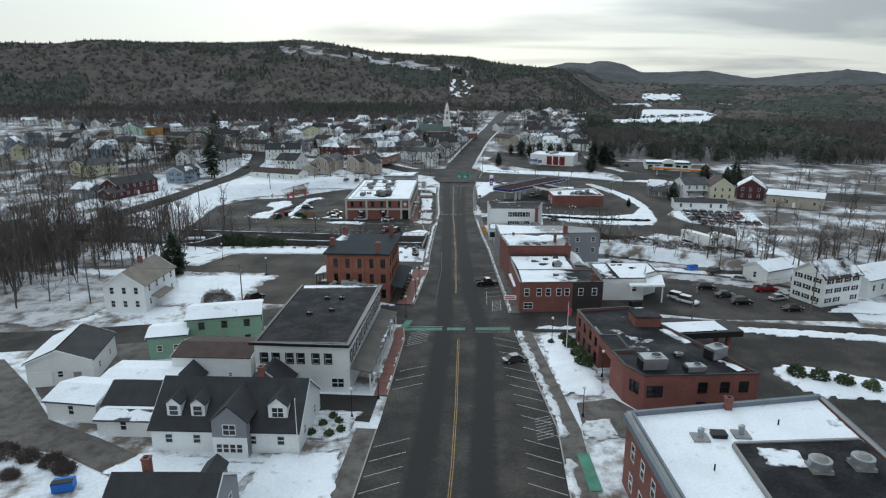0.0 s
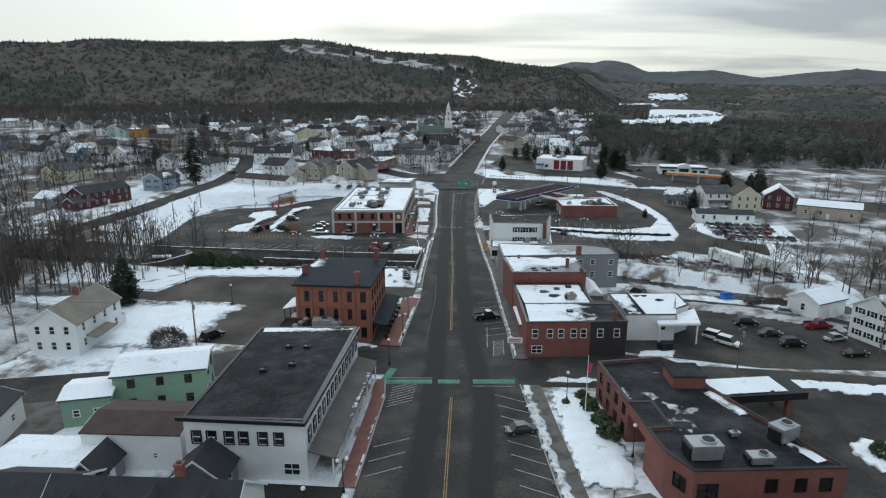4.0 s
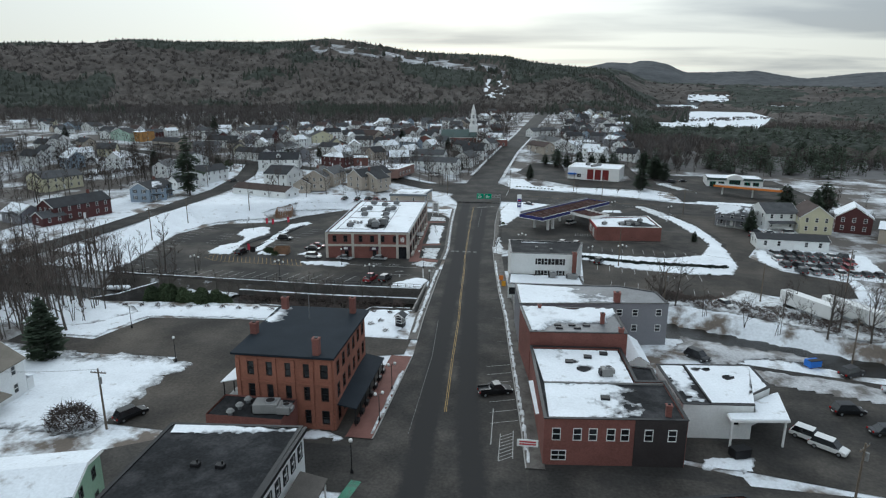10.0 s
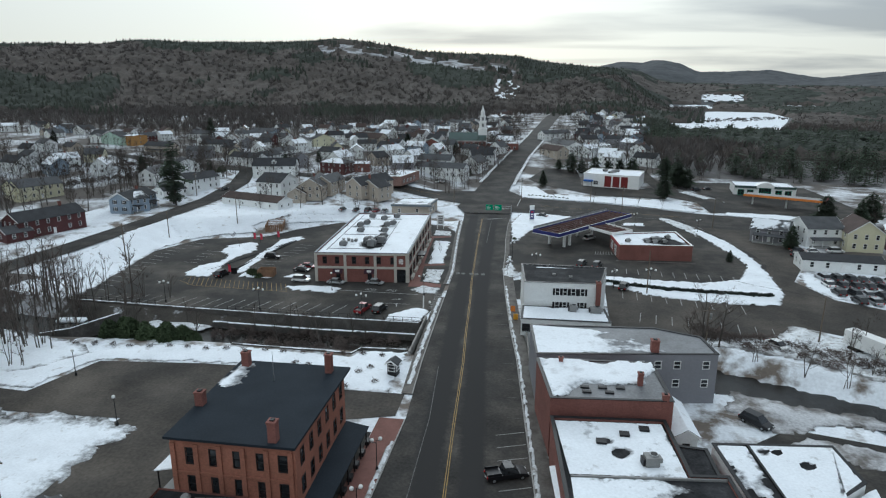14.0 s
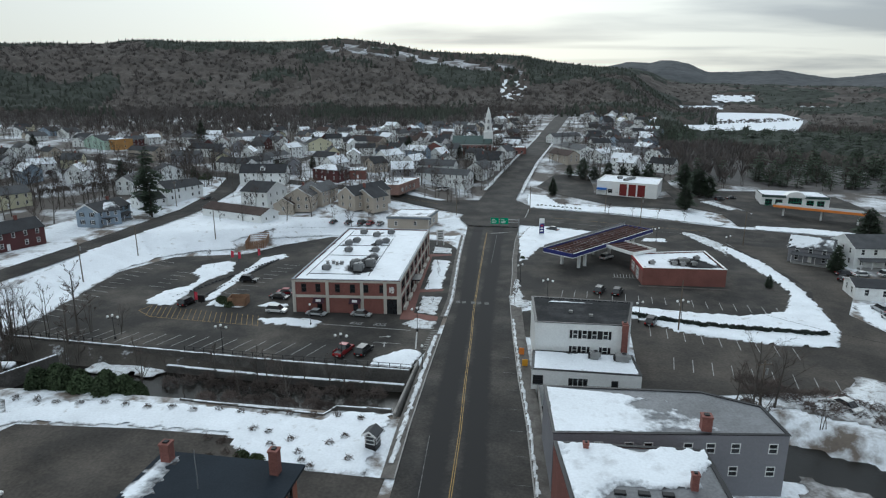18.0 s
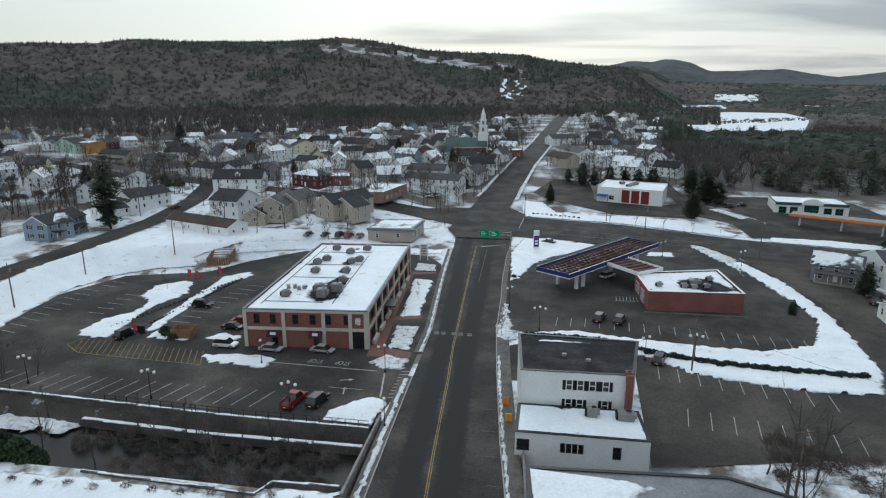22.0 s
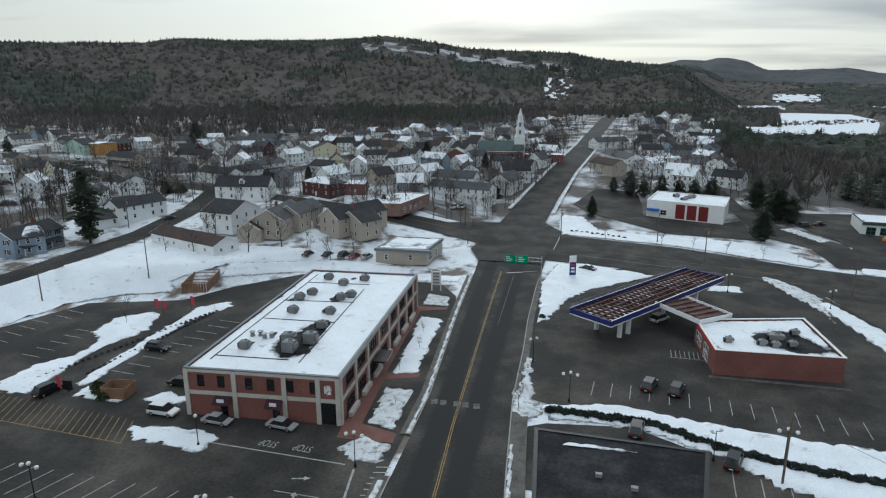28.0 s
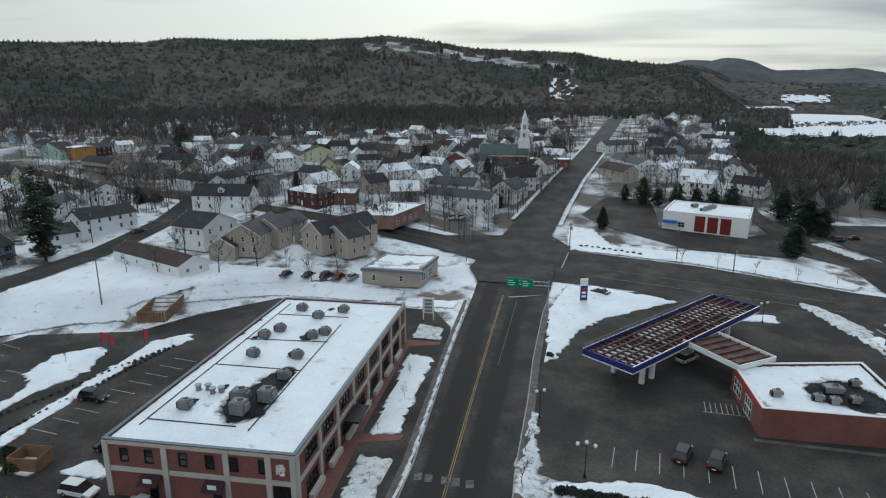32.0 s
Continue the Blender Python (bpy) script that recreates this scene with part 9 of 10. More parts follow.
# ---- snow: drifts, islands, banks ----
MOUNDS = (
    ([(-112, 228), (-110, 240), (-102, 250), (-91, 254), (-98, 262), (-93, 279), (-69, 288), (-58, 294), (-80, 301), (-134, 299), (-137, 268), (-137, 240), (-130, 205), (-104, 184)], .35, M_SNOW, "broad untouched snowfield beside the back street"),
    ([(-90, 206), (-88, 203), (-81, 203.2), (-82.5, 212), (-83.6, 219), (-82.6, 226), (-81, 231), (-84.5, 241), (-88, 241.5), (-93, 236), (-91.5, 228), (-87, 225), (-86, 219), (-89.5, 213)], .4, M_SNOW, "snow-covered car park island"),
    ([(-77, 208), (-74, 207), (-74.8, 220), (-75.8, 238), (-72, 249), (-75, 252), (-79.5, 247), (-78.4, 225)], .4, M_SNOW, "long snow-covered divider beside the drive lane"),
    ([(-74, 204.5), (-64.5, 204), (-65, 208), (-74, 210)], .35, M_SNOW, "snowy island with shrubs"),
    ([(-59, 199), (-55, 195.5), (-44, 195.2), (-43, 198.6), (-46.5, 200.8)], .4, M_SNOW, "rounded snowy car park island"),
    ([(-62, 206), (-55, 205.5), (-54.5, 209), (-61, 209.5)], .3, M_SNOW, "snow heap beside the bank wall"),
    ([(-26.5, 200.5), (-23.5, 198), (-19.2, 198.2), (-18.8, 203), (-24, 204.6)], .3, M_BANK, "melting snow on the corner planting bed"),
    ([(-26, 223.8), (-21.5, 225.6), (-23.2, 252), (-28.8, 253.5)], .25, M_SNOW, "snowy lawn strip beside the pavement"),
    ([(-24.4, 208), (-19.6, 206.6), (-20.2, 219.5), (-25.6, 219.5)], .2, M_BANK, "thawing lawn strip with patchy snow"),
    ([(-30.6, 260), (-23.8, 260), (-25, 267.5), (-31, 268)], .2, M_BANK, "snowy corner lawn"),
    ([(-38, 277), (-25.5, 279), (-25.5, 284), (-39, 284)], .25, M_SNOW, "snowy verge under the pylon sign"),
    ([(-3.6, 255), (-1.5, 257), (2.5, 272), (8, 281), (25, 296), (5, 304), (-2, 301.5), (-5.2, 284)], .35, M_SNOW, "snowy triangle with the price sign"),
    ([(-88, 268), (-68, 278), (-40, 279), (-40, 288.5), (-54, 289.5), (-62, 291.5), (-70, 289), (-93, 280)], .3, M_SNOW, "snowy ground behind the bank"),
    ([(72, 366), (79, 347), (84, 350), (77, 369)], .3, M_BANK, "snowy strip beside the shop drive"),
    ([(-27.5, 179.4), (-19.4, 179.0), (-18.8, 187), (-22, 188), (-25, 185.6), (-27.6, 182)], .5, M_SNOW, "snowy planter at the corner of the river wall"),
    ([(-24.6, 109.4), (-19.2, 110.4), (-20, 112.2), (-24.6, 112.2)], .25, M_SNOW, "small snowy bed at the hotel corner"),
    ([(35, 286), (44, 286), (44, 292), (37, 291.5)], .3, M_SNOW, "small snowy island"),
    ([(0, 219.5), (12, 222.5), (24, 219.9), (35.5, 218.3), (47, 217.5), (57.6, 222), (63.6, 236), (62.6, 250), (60, 268), (58.4, 282), (61.5, 284), (66.8, 264), (68, 245), (67, 227.3), (64.6, 211), (60.6, 201.5), (50, 200.7), (42.4, 202.0), (31.4, 204.6), (25, 210.5), (14, 215.4), (2, 215.4)], .5, M_SNOW, "broad ploughed snow bank round the forecourt"),
    ([(-4.3, 215.5), (-1.8, 213.5), (0.5, 216), (-1.2, 223), (-2.6, 237), (-4.4, 237)], .35, M_BANK, "dirty snow on the planting strip"),
    ([(-3, 339.5), (34, 331), (67, 314.5), (71, 319), (60, 341), (33, 344.5), (10, 349), (4, 372), (-4.8, 374), (-5.2, 358)], .35, M_SNOW, "snowy verge along the crossing road"),
    ([(80, 317), (78, 310), (96, 305), (112, 301), (115, 308), (98, 315)], .35, M_SNOW, "snowy verge before the filling station"),
    ([(57, 258), (61, 288), (55, 300), (50, 303), (53, 290), (58, 275)], .35, M_BANK, "snowy kerb strip beside the yard"),
    ([(-74, 106), (-55, 106), (-53.5, 114), (-54.5, 121), (-53, 127), (-53, 131.4), (-58, 133), (-76, 131.8), (-92, 133)], .3, M_SNOW, "deep snow thawing into slush beside the hotel car park", 3.4, 4.2),
    ([(-112, 142), (-84, 144.5), (-78, 153), (-83, 158.5), (-96, 161), (-112, 163)], .3, M_SNOW, "snow under the bare trees on the river bank", 2.6, 2.5),
    ([(-112, 128), (-92, 126), (-90, 134), (-112, 134)], .3, M_SNOW, "snow under the bare trees beside the lane", 2.6, 2.5),
    ([(-132, 128), (-104, 132), (-96, 124), (-89, 118), (-83.5, 110), (-83.5, 98), (-90, 92), (-132, 92)], .15, M_SLUSH, "trodden drive and snow beside the farmhouse", 2.4, 2.0),
    ([(-128, 190), (-128, 182), (-106, 181.5), (-105, 192), (-118, 197)], .3, M_SNOW, "snowy bank above the river bend", 2.4, 2.0),
    ([(-92, 140.2), (-78.6, 139.4), (-75, 151.6), (-56, 153.4), (-42, 153.8), (-37.4, 149), (-25, 146.6), (-18.8, 147), (-18.9, 163.4), (-28, 163), (-29.4, 160.2), (-43, 160.8), (-52, 161), (-66, 160.4), (-74, 158.4), (-79, 154), (-84, 146), (-92, 144)], .3, M_SNOW, "snowy riverside garden"),
    ([(-13.6, 34), (-18, 34), (-27.5, 40), (-27, 51), (-17.5, 52.5), (-16.6, 48)], .3, M_SNOW, "snowy front lawn"),
    ([(-17, 54.5), (-16.8, 63.5), (-24, 62.5), (-24, 54.5)], .3, M_BANK, "snowy planting bed with dark shrubs"),
    ([(-30, 40.5), (-47, 45), (-44, 50.5), (-26, 48.8)], .3, M_SNOW, "snowy yard before the cape house"),
    ([(11.6, 95.4), (13.7, 96.2), (18.4, 93.6), (20.4, 82), (21.2, 78), (21.4, 73), (20.4, 70.2), (14, 70.4), (12.9, 82)], .5, M_SNOW, "snowy lawn before the drive-through bank"),
    ([(12, 100.5), (22, 101), (22, 98.5), (12, 98.2)], .3, M_SNOW, "ploughed snow beside the lane"),
    ([(15.4, 57), (21, 58.4), (20.4, 64), (15.6, 63)], .3, M_BANK, "small snowy planting bed"),
    ([(51.8, 83), (54, 84.8), (58, 84.6), (66, 81), (76, 76.5), (78, 70), (68, 71), (61, 72.4), (55.7, 72.2), (52.6, 75), (51.2, 79)], .45, M_SNOW, "snowy island with evergreen shrubs"),
    ([(40, 100.2), (75, 97), (110, 88), (110, 92), (78, 101), (44, 104)], .3, M_SNOW, "long ploughed snow bank beside the lane"),
    ([(32, 136), (44, 143), (62, 139), (76, 130), (74, 125), (62, 131), (46, 137), (36, 133)], .25, M_SLUSH, "packed snow behind the shops"),
    ([(29, 110), (36, 110), (37, 113.6), (30, 113)], .4, M_SNOW, "snow heap beside the loading dock"),
    ([(35, 174), (37, 177.6), (43.5, 180.4), (53, 181.8), (58.4, 188.6), (66, 184), (74, 178), (84, 170), (84, 160), (73, 158.5), (60, 165.6), (50, 171.6), (42, 175)], .35, M_BANK, "rough snowy river bank below the car park", 2.4, 2.6),
    ([(34, 150), (37, 156), (46, 153.6), (58, 149), (60, 146), (48, 147), (40, 143), (35, 145)], .2, M_SLUSH, "trodden snow behind the apartment block", 2.4, 1.8),
    ([(76, 113), (90, 112), (96, 120), (88, 122), (78, 115.5)], .4, M_SNOW, "snow heap beside the gabled house"),
    ([(75.5, 209), (86, 202.5), (100, 199), (106, 228), (88, 234), (75, 229), (72, 218)], .14, M_SNOW, "snowy yard full of parked cars"),
)
for k, (poly, h, m, lab, *edge) in enumerate(MOUNDS):
    lump, ramp_ = edge or (.9, 1.3)
    mound("snow", poly, h, m, lab, k, 1.6 if k == 0 else (.7 if h > .3 else .8), lump=lump, ramp=ramp_)


def kerb_bank(line, y0, y1, side, off, width, height, seed, label):
    ys = np.arange(y0, y1, 3.0)
    pts = [(edge_slice(line, y, y + .01)[0][0] + side * off, y) for y in ys]
    a, b = strip_poly(pts, width / 2)
    mound("snow_bank", [*a, *b[::-1]], height, M_BANK, label, seed, .4, .14, .22 if width < 1.1 else .8, ramp=.4 if width < 1.1 else 1.0)


kerb_bank(ROAD_R, 58, 98, 1, .8, 1.6, .5, 91, "dirty ploughed snow bank along the kerb")
kerb_bank(ROAD_R, 20, 55, 1, .8, 1.3, .4, 92, "dirty ploughed snow bank along the kerb")
kerb_bank(ROAD_R, 108, 210, 1, .5, .75, .22, 93, "thin line of dirty snow along the kerb")
kerb_bank(ROAD_L, 112, 136, -1, .5, .8, .3, 94, "thin dirty snow along the kerb")
kerb_bank(ROAD_L, 150, 196, -1, 1.0, 1.0, .35, 95, "dirty snow along the bridge pavement")
kerb_bank(ROAD_L, 70, 96, -1, .4, .5, .2, 96, "thin dirty snow along the kerb")
kerb_bank(ROAD_L, 206, 288, -1, .5, .8, .25, 97, "thin dirty snow along the kerb")

# ploughed snow along the far road
for nm, ln_, sg in (("l", far_l, -1), ("r", far_r, 1)):
    pts = [p for p in ln_ if 372 < p[1] < 800]
    a_, b_ = strip_poly([(x + sg * 1.2, y) for x, y in pts], .8)
    far_bank = band_mesh("snow_bank", a_, b_, .35, M_BANK)
    for vt in far_bank.vertices:
        vt.co.z = max(.3, ground_z(vt.co.x, vt.co.y) + .6)
    setting("snow_bank", far_bank, "dirty ploughed snow along the far road", "snow")

# ---- street furniture ----
def street_lamp(x, y, h=4.2, globes=1, label="black lamp post with a white globe", z=0.1):
    l = empty("street_lamp", x, y, z, label=label, category="street lamp", group="street lamps")
    part("base", cyl_bm(0, 0, 0, .5, .22, .14, seg=8), M_DARKMET, l)
    part("pole", cyl_bm(0, 0, .5, h, .07, .05, seg=8), M_DARKMET, l)
    for k in range(globes):
        ox = 0 if globes == 1 else (.55 * (k - (globes - 1) / 2) * 2)
        zz = h if globes == 1 or k == 1 else h - .35
        bm = bmesh.new(); add_ball(bm, ox, 0, zz + .22, .27, 2)
        part("globe", bm, M_GLOBE, l, "white globe")
        if ox:
            part("arm", box_bm(min(0, ox), -.03, zz - .1, max(0, ox), .03, zz - .04), M_DARKMET, l)
    return l


for x, y, g in ((-14.9, 67, 2), (-17.8, 61, 1), (-15.4, 103, 1), (-14.9, 116, 2), (-15.2, 126, 2), (-56, 131, 1), (-74, 145, 1), (-33, 181, 3), (-57, 181.5, 3), (-81, 183, 3), (-17.4, 179, 1), (-22, 197, 3), (-45, 196.5, 1), (-2.4, 235, 2), (4.6, 221.4, 3), (33, 211, 3), (60, 278, 2), (40, 286, 2), (24, 209.5, 2), (16.4, 64, 1), (21.5, 77.5, 1), (14.5, 92.5, 1)):
    street_lamp(x, y, 4.4 if g < 3 else 4.8, g)


def utility_pole(x, y, h=10.5, arm=True, rz=0.0, lean=0.0):
    p = empty("utility_pole", x, y, min(0, ground_z(x, y)), rz, label="weathered wooden utility pole with a crossarm", category="utility pole", group="utility poles")
    part("pole", cyl_bm(0, 0, -.3, h, .17, .11, seg=8), M_WOODPOLE, p)
    if arm:
        part("crossarm", box_bm(-1.2, -.06, h - .7, 1.2, .06, h - .55), M_WOODPOLE, p)
        for k in (-1.05, -.5, .5, 1.05):
            part("insulator", cyl_bm(k, 0, h - .55, h - .38, .05, seg=6), M_GREYBOX, p)
        part("transformer", cyl_bm(.3, -.22, h - 2.2, h - 1.2, .22, seg=10), M_GREYBOX, p)
    return p


POLES = [(-53.5, 108.5), (-88, 106), (-114, 215), (-117, 241), (-154, 313), (-178, 482), (-65, 361), (-31.5, 320), (-2.5, 329), (28, 335), (38.5, 311), (31.5, 206), (44, 103), (67, 286), (66, 150), (60, 180), (83, 190), (-105, 262), (37, 173), (72, 112)]
for k, (x, y) in enumerate(POLES):
    utility_pole(x, y, 11 if k % 3 else 9.5, k % 2 == 0, (k * 41) % 90)
for k, (i, j) in enumerate(((2, 3), (3, 4), (4, 5), (0, 1), (7, 8), (8, 9), (9, 13), (11, 15), (12, 19))):
    a, b = POLES[i], POLES[j]
    cu = bpy.data.curves.new("overhead_wire", "CURVE"); cu.dimensions = "3D"; cu.bevel_depth = .018
    sp = cu.splines.new("POLY"); sp.points.add(8)
    for m in range(9):
        t = m / 8
        sp.points[m].co = (a[0] + (b[0] - a[0]) * t, a[1] + (b[1] - a[1]) * t, 9.4 - 4 * .9 * t * (1 - t), 1)
    cu.materials.append(M_DARKMET)
    tagged(new("overhead_wire", cu), "thin black overhead wire between poles", "cable", "overhead wires")
for x, y in ((12.4, 103), (16.8, 90.5)):
    fp = empty("flagpole", 16.8, 88.5, .1, label="slim white flagpole with a hanging flag", category="flagpole") if x > 13 else None
    if fp:
        part("pole", cyl_bm(0, 0, 0, 9.5, .07, .04, seg=8), M_TRIM, fp); part("flag", slab([(.05, 0, 6.6), (.5, .15, 6.6), (.7, .1, 8.0), (.05, 0, 8.2)], .04, M_BANNER), None, fp, "red, white and blue flag")
fp = empty("flagpole", -22.5, 50, .1, label="slim white flagpole on the lawn", category="flagpole"); part("pole", cyl_bm(0, 0, 0, 8.5, .07, .04, seg=8), M_TRIM, fp); part("finial", cyl_bm(0, 0, 8.5, 8.7, .1, seg=8), M_METAL, fp)
# gantry with two green direction signs
gn = empty("sign_gantry", -5.0, 283, 0, label="roadside arm carrying two green direction signs", category="road sign")
part("mast", cyl_bm(0, 0, 0, 7.0, .16, .12, seg=10), M_METAL, gn)
for zz in (5.6, 6.5):
    part("arm", box_bm(-9.6, -.06, zz, 0, .06, zz + .12), M_METAL, gn)
for k in range(8):
    part("strut", box_bm(-9.4 + k * 1.2, -.03, 5.7, -9.34 + k * 1.2, .03, 6.55), M_METAL, gn)
for x in (-9.4, -6.2):
    s = part("sign", box_bm(x, -.14, 5.0, x + 2.7, -.07, 7.1, bevel=.02), M_SIGNGREEN, gn, "green direction sign")
    for zz, w in ((6.4, 1.0), (5.9, 1.6), (5.4, 1.3)):
        part("bar", box_bm(x + .35, -.155, zz, x + .35 + w, -.142, zz + .18), M_TRIM, s, "unreadable white lettering")
# price sign and pylon sign
ps = empty("price_sign", 2.6, 290.5, 0.2, 20, label="tall blue and white filling-station price sign", category="sign")
part("panel", box_bm(-.9, -.2, 0, .9, .2, 5.6, bevel=.05), M_TRIM, ps); part("blue_field", box_bm(-.85, -.23, .4, .85, -.204, 3.9), M_BLUEBAND, ps, "dark blue field")
for k in range(3):
    part("price_bar", box_bm(-.5, -.25, 1.1 + k * .9, .5, -.234, 1.6 + k * .9), M_REDBAND if k == 2 else M_TRIM, ps)
py_ = empty("directory_sign", -29.5, 270.5, 0.1, 8, label="white directory sign on two posts", category="sign")
for x in (-1.1, 1.1):
    part("post", box_bm(x - .12, -.12, 0, x + .12, .12, 5.2), M_TRIM, py_)
part("panel", box_bm(-.95, -.1, 1.6, .95, .1, 5.0), M_TRIM, py_)
for k in range(4):
    part("nameplate", box_bm(-.8, -.13, 1.85 + k * .78, .8, -.104, 2.4 + k * .78), M_GREYBOX, py_, "plate with unreadable lettering")
sg = empty("hanging_sign", 6.9, 107.2, 0.15, label="small white shop sign over the pavement", category="sign"); part("bracket", box_bm(-.05, -.05, 3, .05, .8, 3.1), M_DARKMET, sg); part("board", box_bm(-1.5, -.06, 3.0, 1.2, .06, 4.0, bevel=.03), M_TRIM, sg)
for k in range(2):
    part("lettering_bar", box_bm(-1.2, -.08, 3.25 + k * .35, .9, -.062, 3.45 + k * .35), M_REDBAND, sg)
for x, y, m in ((-1.4, 188.5, M_ORANGE), (-0.6, 183.5, M_LAMP_Y)):
    o = empty("sandwich_board", x + 1.2, y, .15, label="coloured notice board on the pavement", category="sign"); part("board", box_bm(-.5, -.05, 0, .5, .05, 1.3), m, o); part("legs", box_bm(-.5, .06, 0, .5, .5, .05), M_DARKMET, o)
for x, y, a in ((-86.4, 241, 30), (-83.8, 240.2, 20), (-79.8, 244.5, 15), (-76.4, 204.6, 0)):
    fl = empty("feather_banner", x, y, .2, a, label="red feather banner on a pole", category="banner", group="feather banners"); part("pole", cyl_bm(0, 0, 0, 3.2, .03, seg=6), M_DARKMET, fl); part("cloth", slab([(.03, 0, 1.0), (.75, .05, 1.1), (.8, .03, 2.9), (.03, 0, 3.1)], .03, M_BANNER), None, fl)
# enclosure with open cedar boards beside the field
en = empty("fenced_enclosure", -89.1, 262.9, 0.0, 108, label="open cedar-board enclosure for bins", category="enclosure")
for k in range(22):
    part("board", box_bm(-8 + k * .55, -3.0, 0, -7.5 + k * .55, -2.9, 2.3), M_FENCEWOOD, en)
for k in range(20):
    part("board", box_bm(-8 + k * .6, 2.9, 0, -7.45 + k * .6, 3.0, 2.3), M_FENCEWOOD, en)
for k in range(9):
    part("board", box_bm(-8.1, -2.8 + k * .64, 0, -8.0, -2.25 + k * .64, 2.3), M_FENCEWOOD, en)
for k in range(5):
    part("beam", box_bm(-7.8 + k * 2.9, -2.9, 2.32, -7.6 + k * 2.9, 2.9, 2.5), M_FENCEWOOD, en)
en2 = empty("bin_enclosure", -66.5, 206.6, 0.1, 8, label="small cedar-board bin enclosure on the island", category="enclosure")
for s, (x0, y0, x1, y1) in enumerate(((-2, -1.6, 2, -1.5), (-2, 1.5, 2, 1.6), (-2.1, -1.5, -2, 1.5), (2, -1.5, 2.1, 1.5))):
    part("panel", box_bm(x0, y0, 0, x1, y1, 1.9), M_FENCEWOOD, en2)
mb = empty("menu_board", -75.2, 205.4, .2, 5, label="dark drive-through menu board", category="sign"); part("board", box_bm(-.8, -.15, .3, .8, .15, 2.0, bevel=.05), M_DARKMET, mb); part("leg", box_bm(-.1, -.1, 0, .1, .1, .3), M_DARKMET, mb)
gable_house("garden_kiosk", -19.5, 153.9, 80, 1.7, 1.6, 2.4, .5, M_DARKMET, M_ROOF_G, "dark green garden kiosk in the snow", floors=1, cols=(1, 1), win=(1.2, 1.1), category="kiosk", door=False)
bt = empty("snowy_boat_trailer", -93, 167.5, -.3, 10, label="trailer under a snowy cover beside the river", category="trailer"); part("hull", box_bm(-3, -1, .5, 3, 1, 1.3, bevel=.3), M_SNOW, bt); part("bed", box_bm(-3.2, -.8, .3, 3.2, .8, .5), M_DARKMET, bt); part("wheel", cyl_bm(-.5, 0, -.0, .5, .35, seg=10), M_RUBBER, bt)
for x, y, m, lab in ((57, 145, M_TARP, "blue steel skip behind the shops"), (-49, 41.6, M_TARP, "blue steel skip on gravel"), (35, 113.8, M_DARKMET, "dark steel bin beside the dock")):
    sk = empty("skip", x, y, .0, 20, label=lab, category="skip", group="skips"); part("body", box_bm(-1.2, -.8, .1, 1.2, .8, 1.3, bevel=.06), m, sk); part("lid", box_bm(-1.2, -.82, 1.304, 1.2, .1, 1.4), M_DARKMET, sk)
for x, y in ((14.2, 91.2), (21.7, 94.5), (-21.5, 58.6), (-19.4, 59.4), (-20.6, 60.8), (-18.6, 57.2), (-22.6, 56.2), (-20, 56), (-2.6, 258)):
    clump("wreath_shrub", x, y, .7, .7, .9, 160, int(x * 3 + y), M_EVERGREEN, "round dark evergreen shrub poking out of snow", .3)["group"] = "small shrubs"
for x, y, r in ((-170, 413, 4.2), (-164, 436, 3.6), (-186, 386, 3.4), (-191, 384, 3.0)):
    clump("yard_evergreen", x, y, r * .8, r, r * 1.1, 700, int(r * 40 - x), M_EVERGREEN, "broad dark evergreen bush between white houses", .6)["group"] = "town evergreens"

# ---- disused forecourt canopy ----
cn = empty("fuel_canopy", 20.5, 265.2, 0, 53.8, label="disused fuel canopy with blue band and rusted open roof deck", category="canopy")
L, Wd = 22.2, 4.8
part("deck", box_bm(-L, -Wd, 4.7, L, Wd, 4.85), M_RUST, cn, "rusted roof deck")
for k in range(29):
    part("joist", box_bm(-L + 1.0 + k * 1.5, -Wd + .2, 4.854, -L + 1.28 + k * 1.5, Wd - .2, 5.25), M_RUST, cn)
for s in (-3.2, -1.6, 0, 1.6, 3.2):
    part("beam", box_bm(-L + .2, s - .15, 5.254, L - .2, s + .15, 5.55), M_RUST, cn)
for name, dims, m in (("band", (-L - .15, -Wd - .15, 4.55, L + .15, -Wd, 5.6), M_BLUEBAND), ("band", (-L - .15, Wd, 4.55, L + .15, Wd + .15, 5.6), M_BLUEBAND), ("band", (-L - .15, -Wd, 4.55, -L, Wd, 5.6), M_BLUEBAND), ("band", (L, -Wd, 4.55, L + .15, Wd, 5.6), M_BLUEBAND),
                      ("white_band", (-L - .18, -Wd - .18, 4.35, L + .18, Wd + .18, 4.54), M_TRIM), ("coping", (-L - .17, -Wd - .17, 5.604, L + .17, -Wd, 5.7), M_TRIM), ("coping", (-L - .17, Wd, 5.604, L + .17, Wd + .17, 5.7), M_TRIM)):
    part(name, box_bm(*dims), m, cn)
snow_on(cn, [(-L + 1, -Wd + .4), (L - 1, -Wd + .4), (L - 1, Wd - .4), (-L + 1, Wd - .4)], 4.86, .54, 3, .1, .3, "scattered snow between the rusted joists")["kind"] = "stuff"
for x, y in ((-16, -2.8), (-16, 2.8), (-13, -2.8), (0, -2.8), (0, 2.8), (14, -2.8), (14, 2.8)):
    part("column", box_bm(x - .35, y - .35, -.1, x + .35, y + .35, 4.34), M_TRIM, cn)
for k in range(30):
    part("guard_post", box_bm(-L + k * 1.5, Wd - .05, 5.6, -L + .06 + k * 1.5, Wd + .01, 6.5), M_METAL, cn)
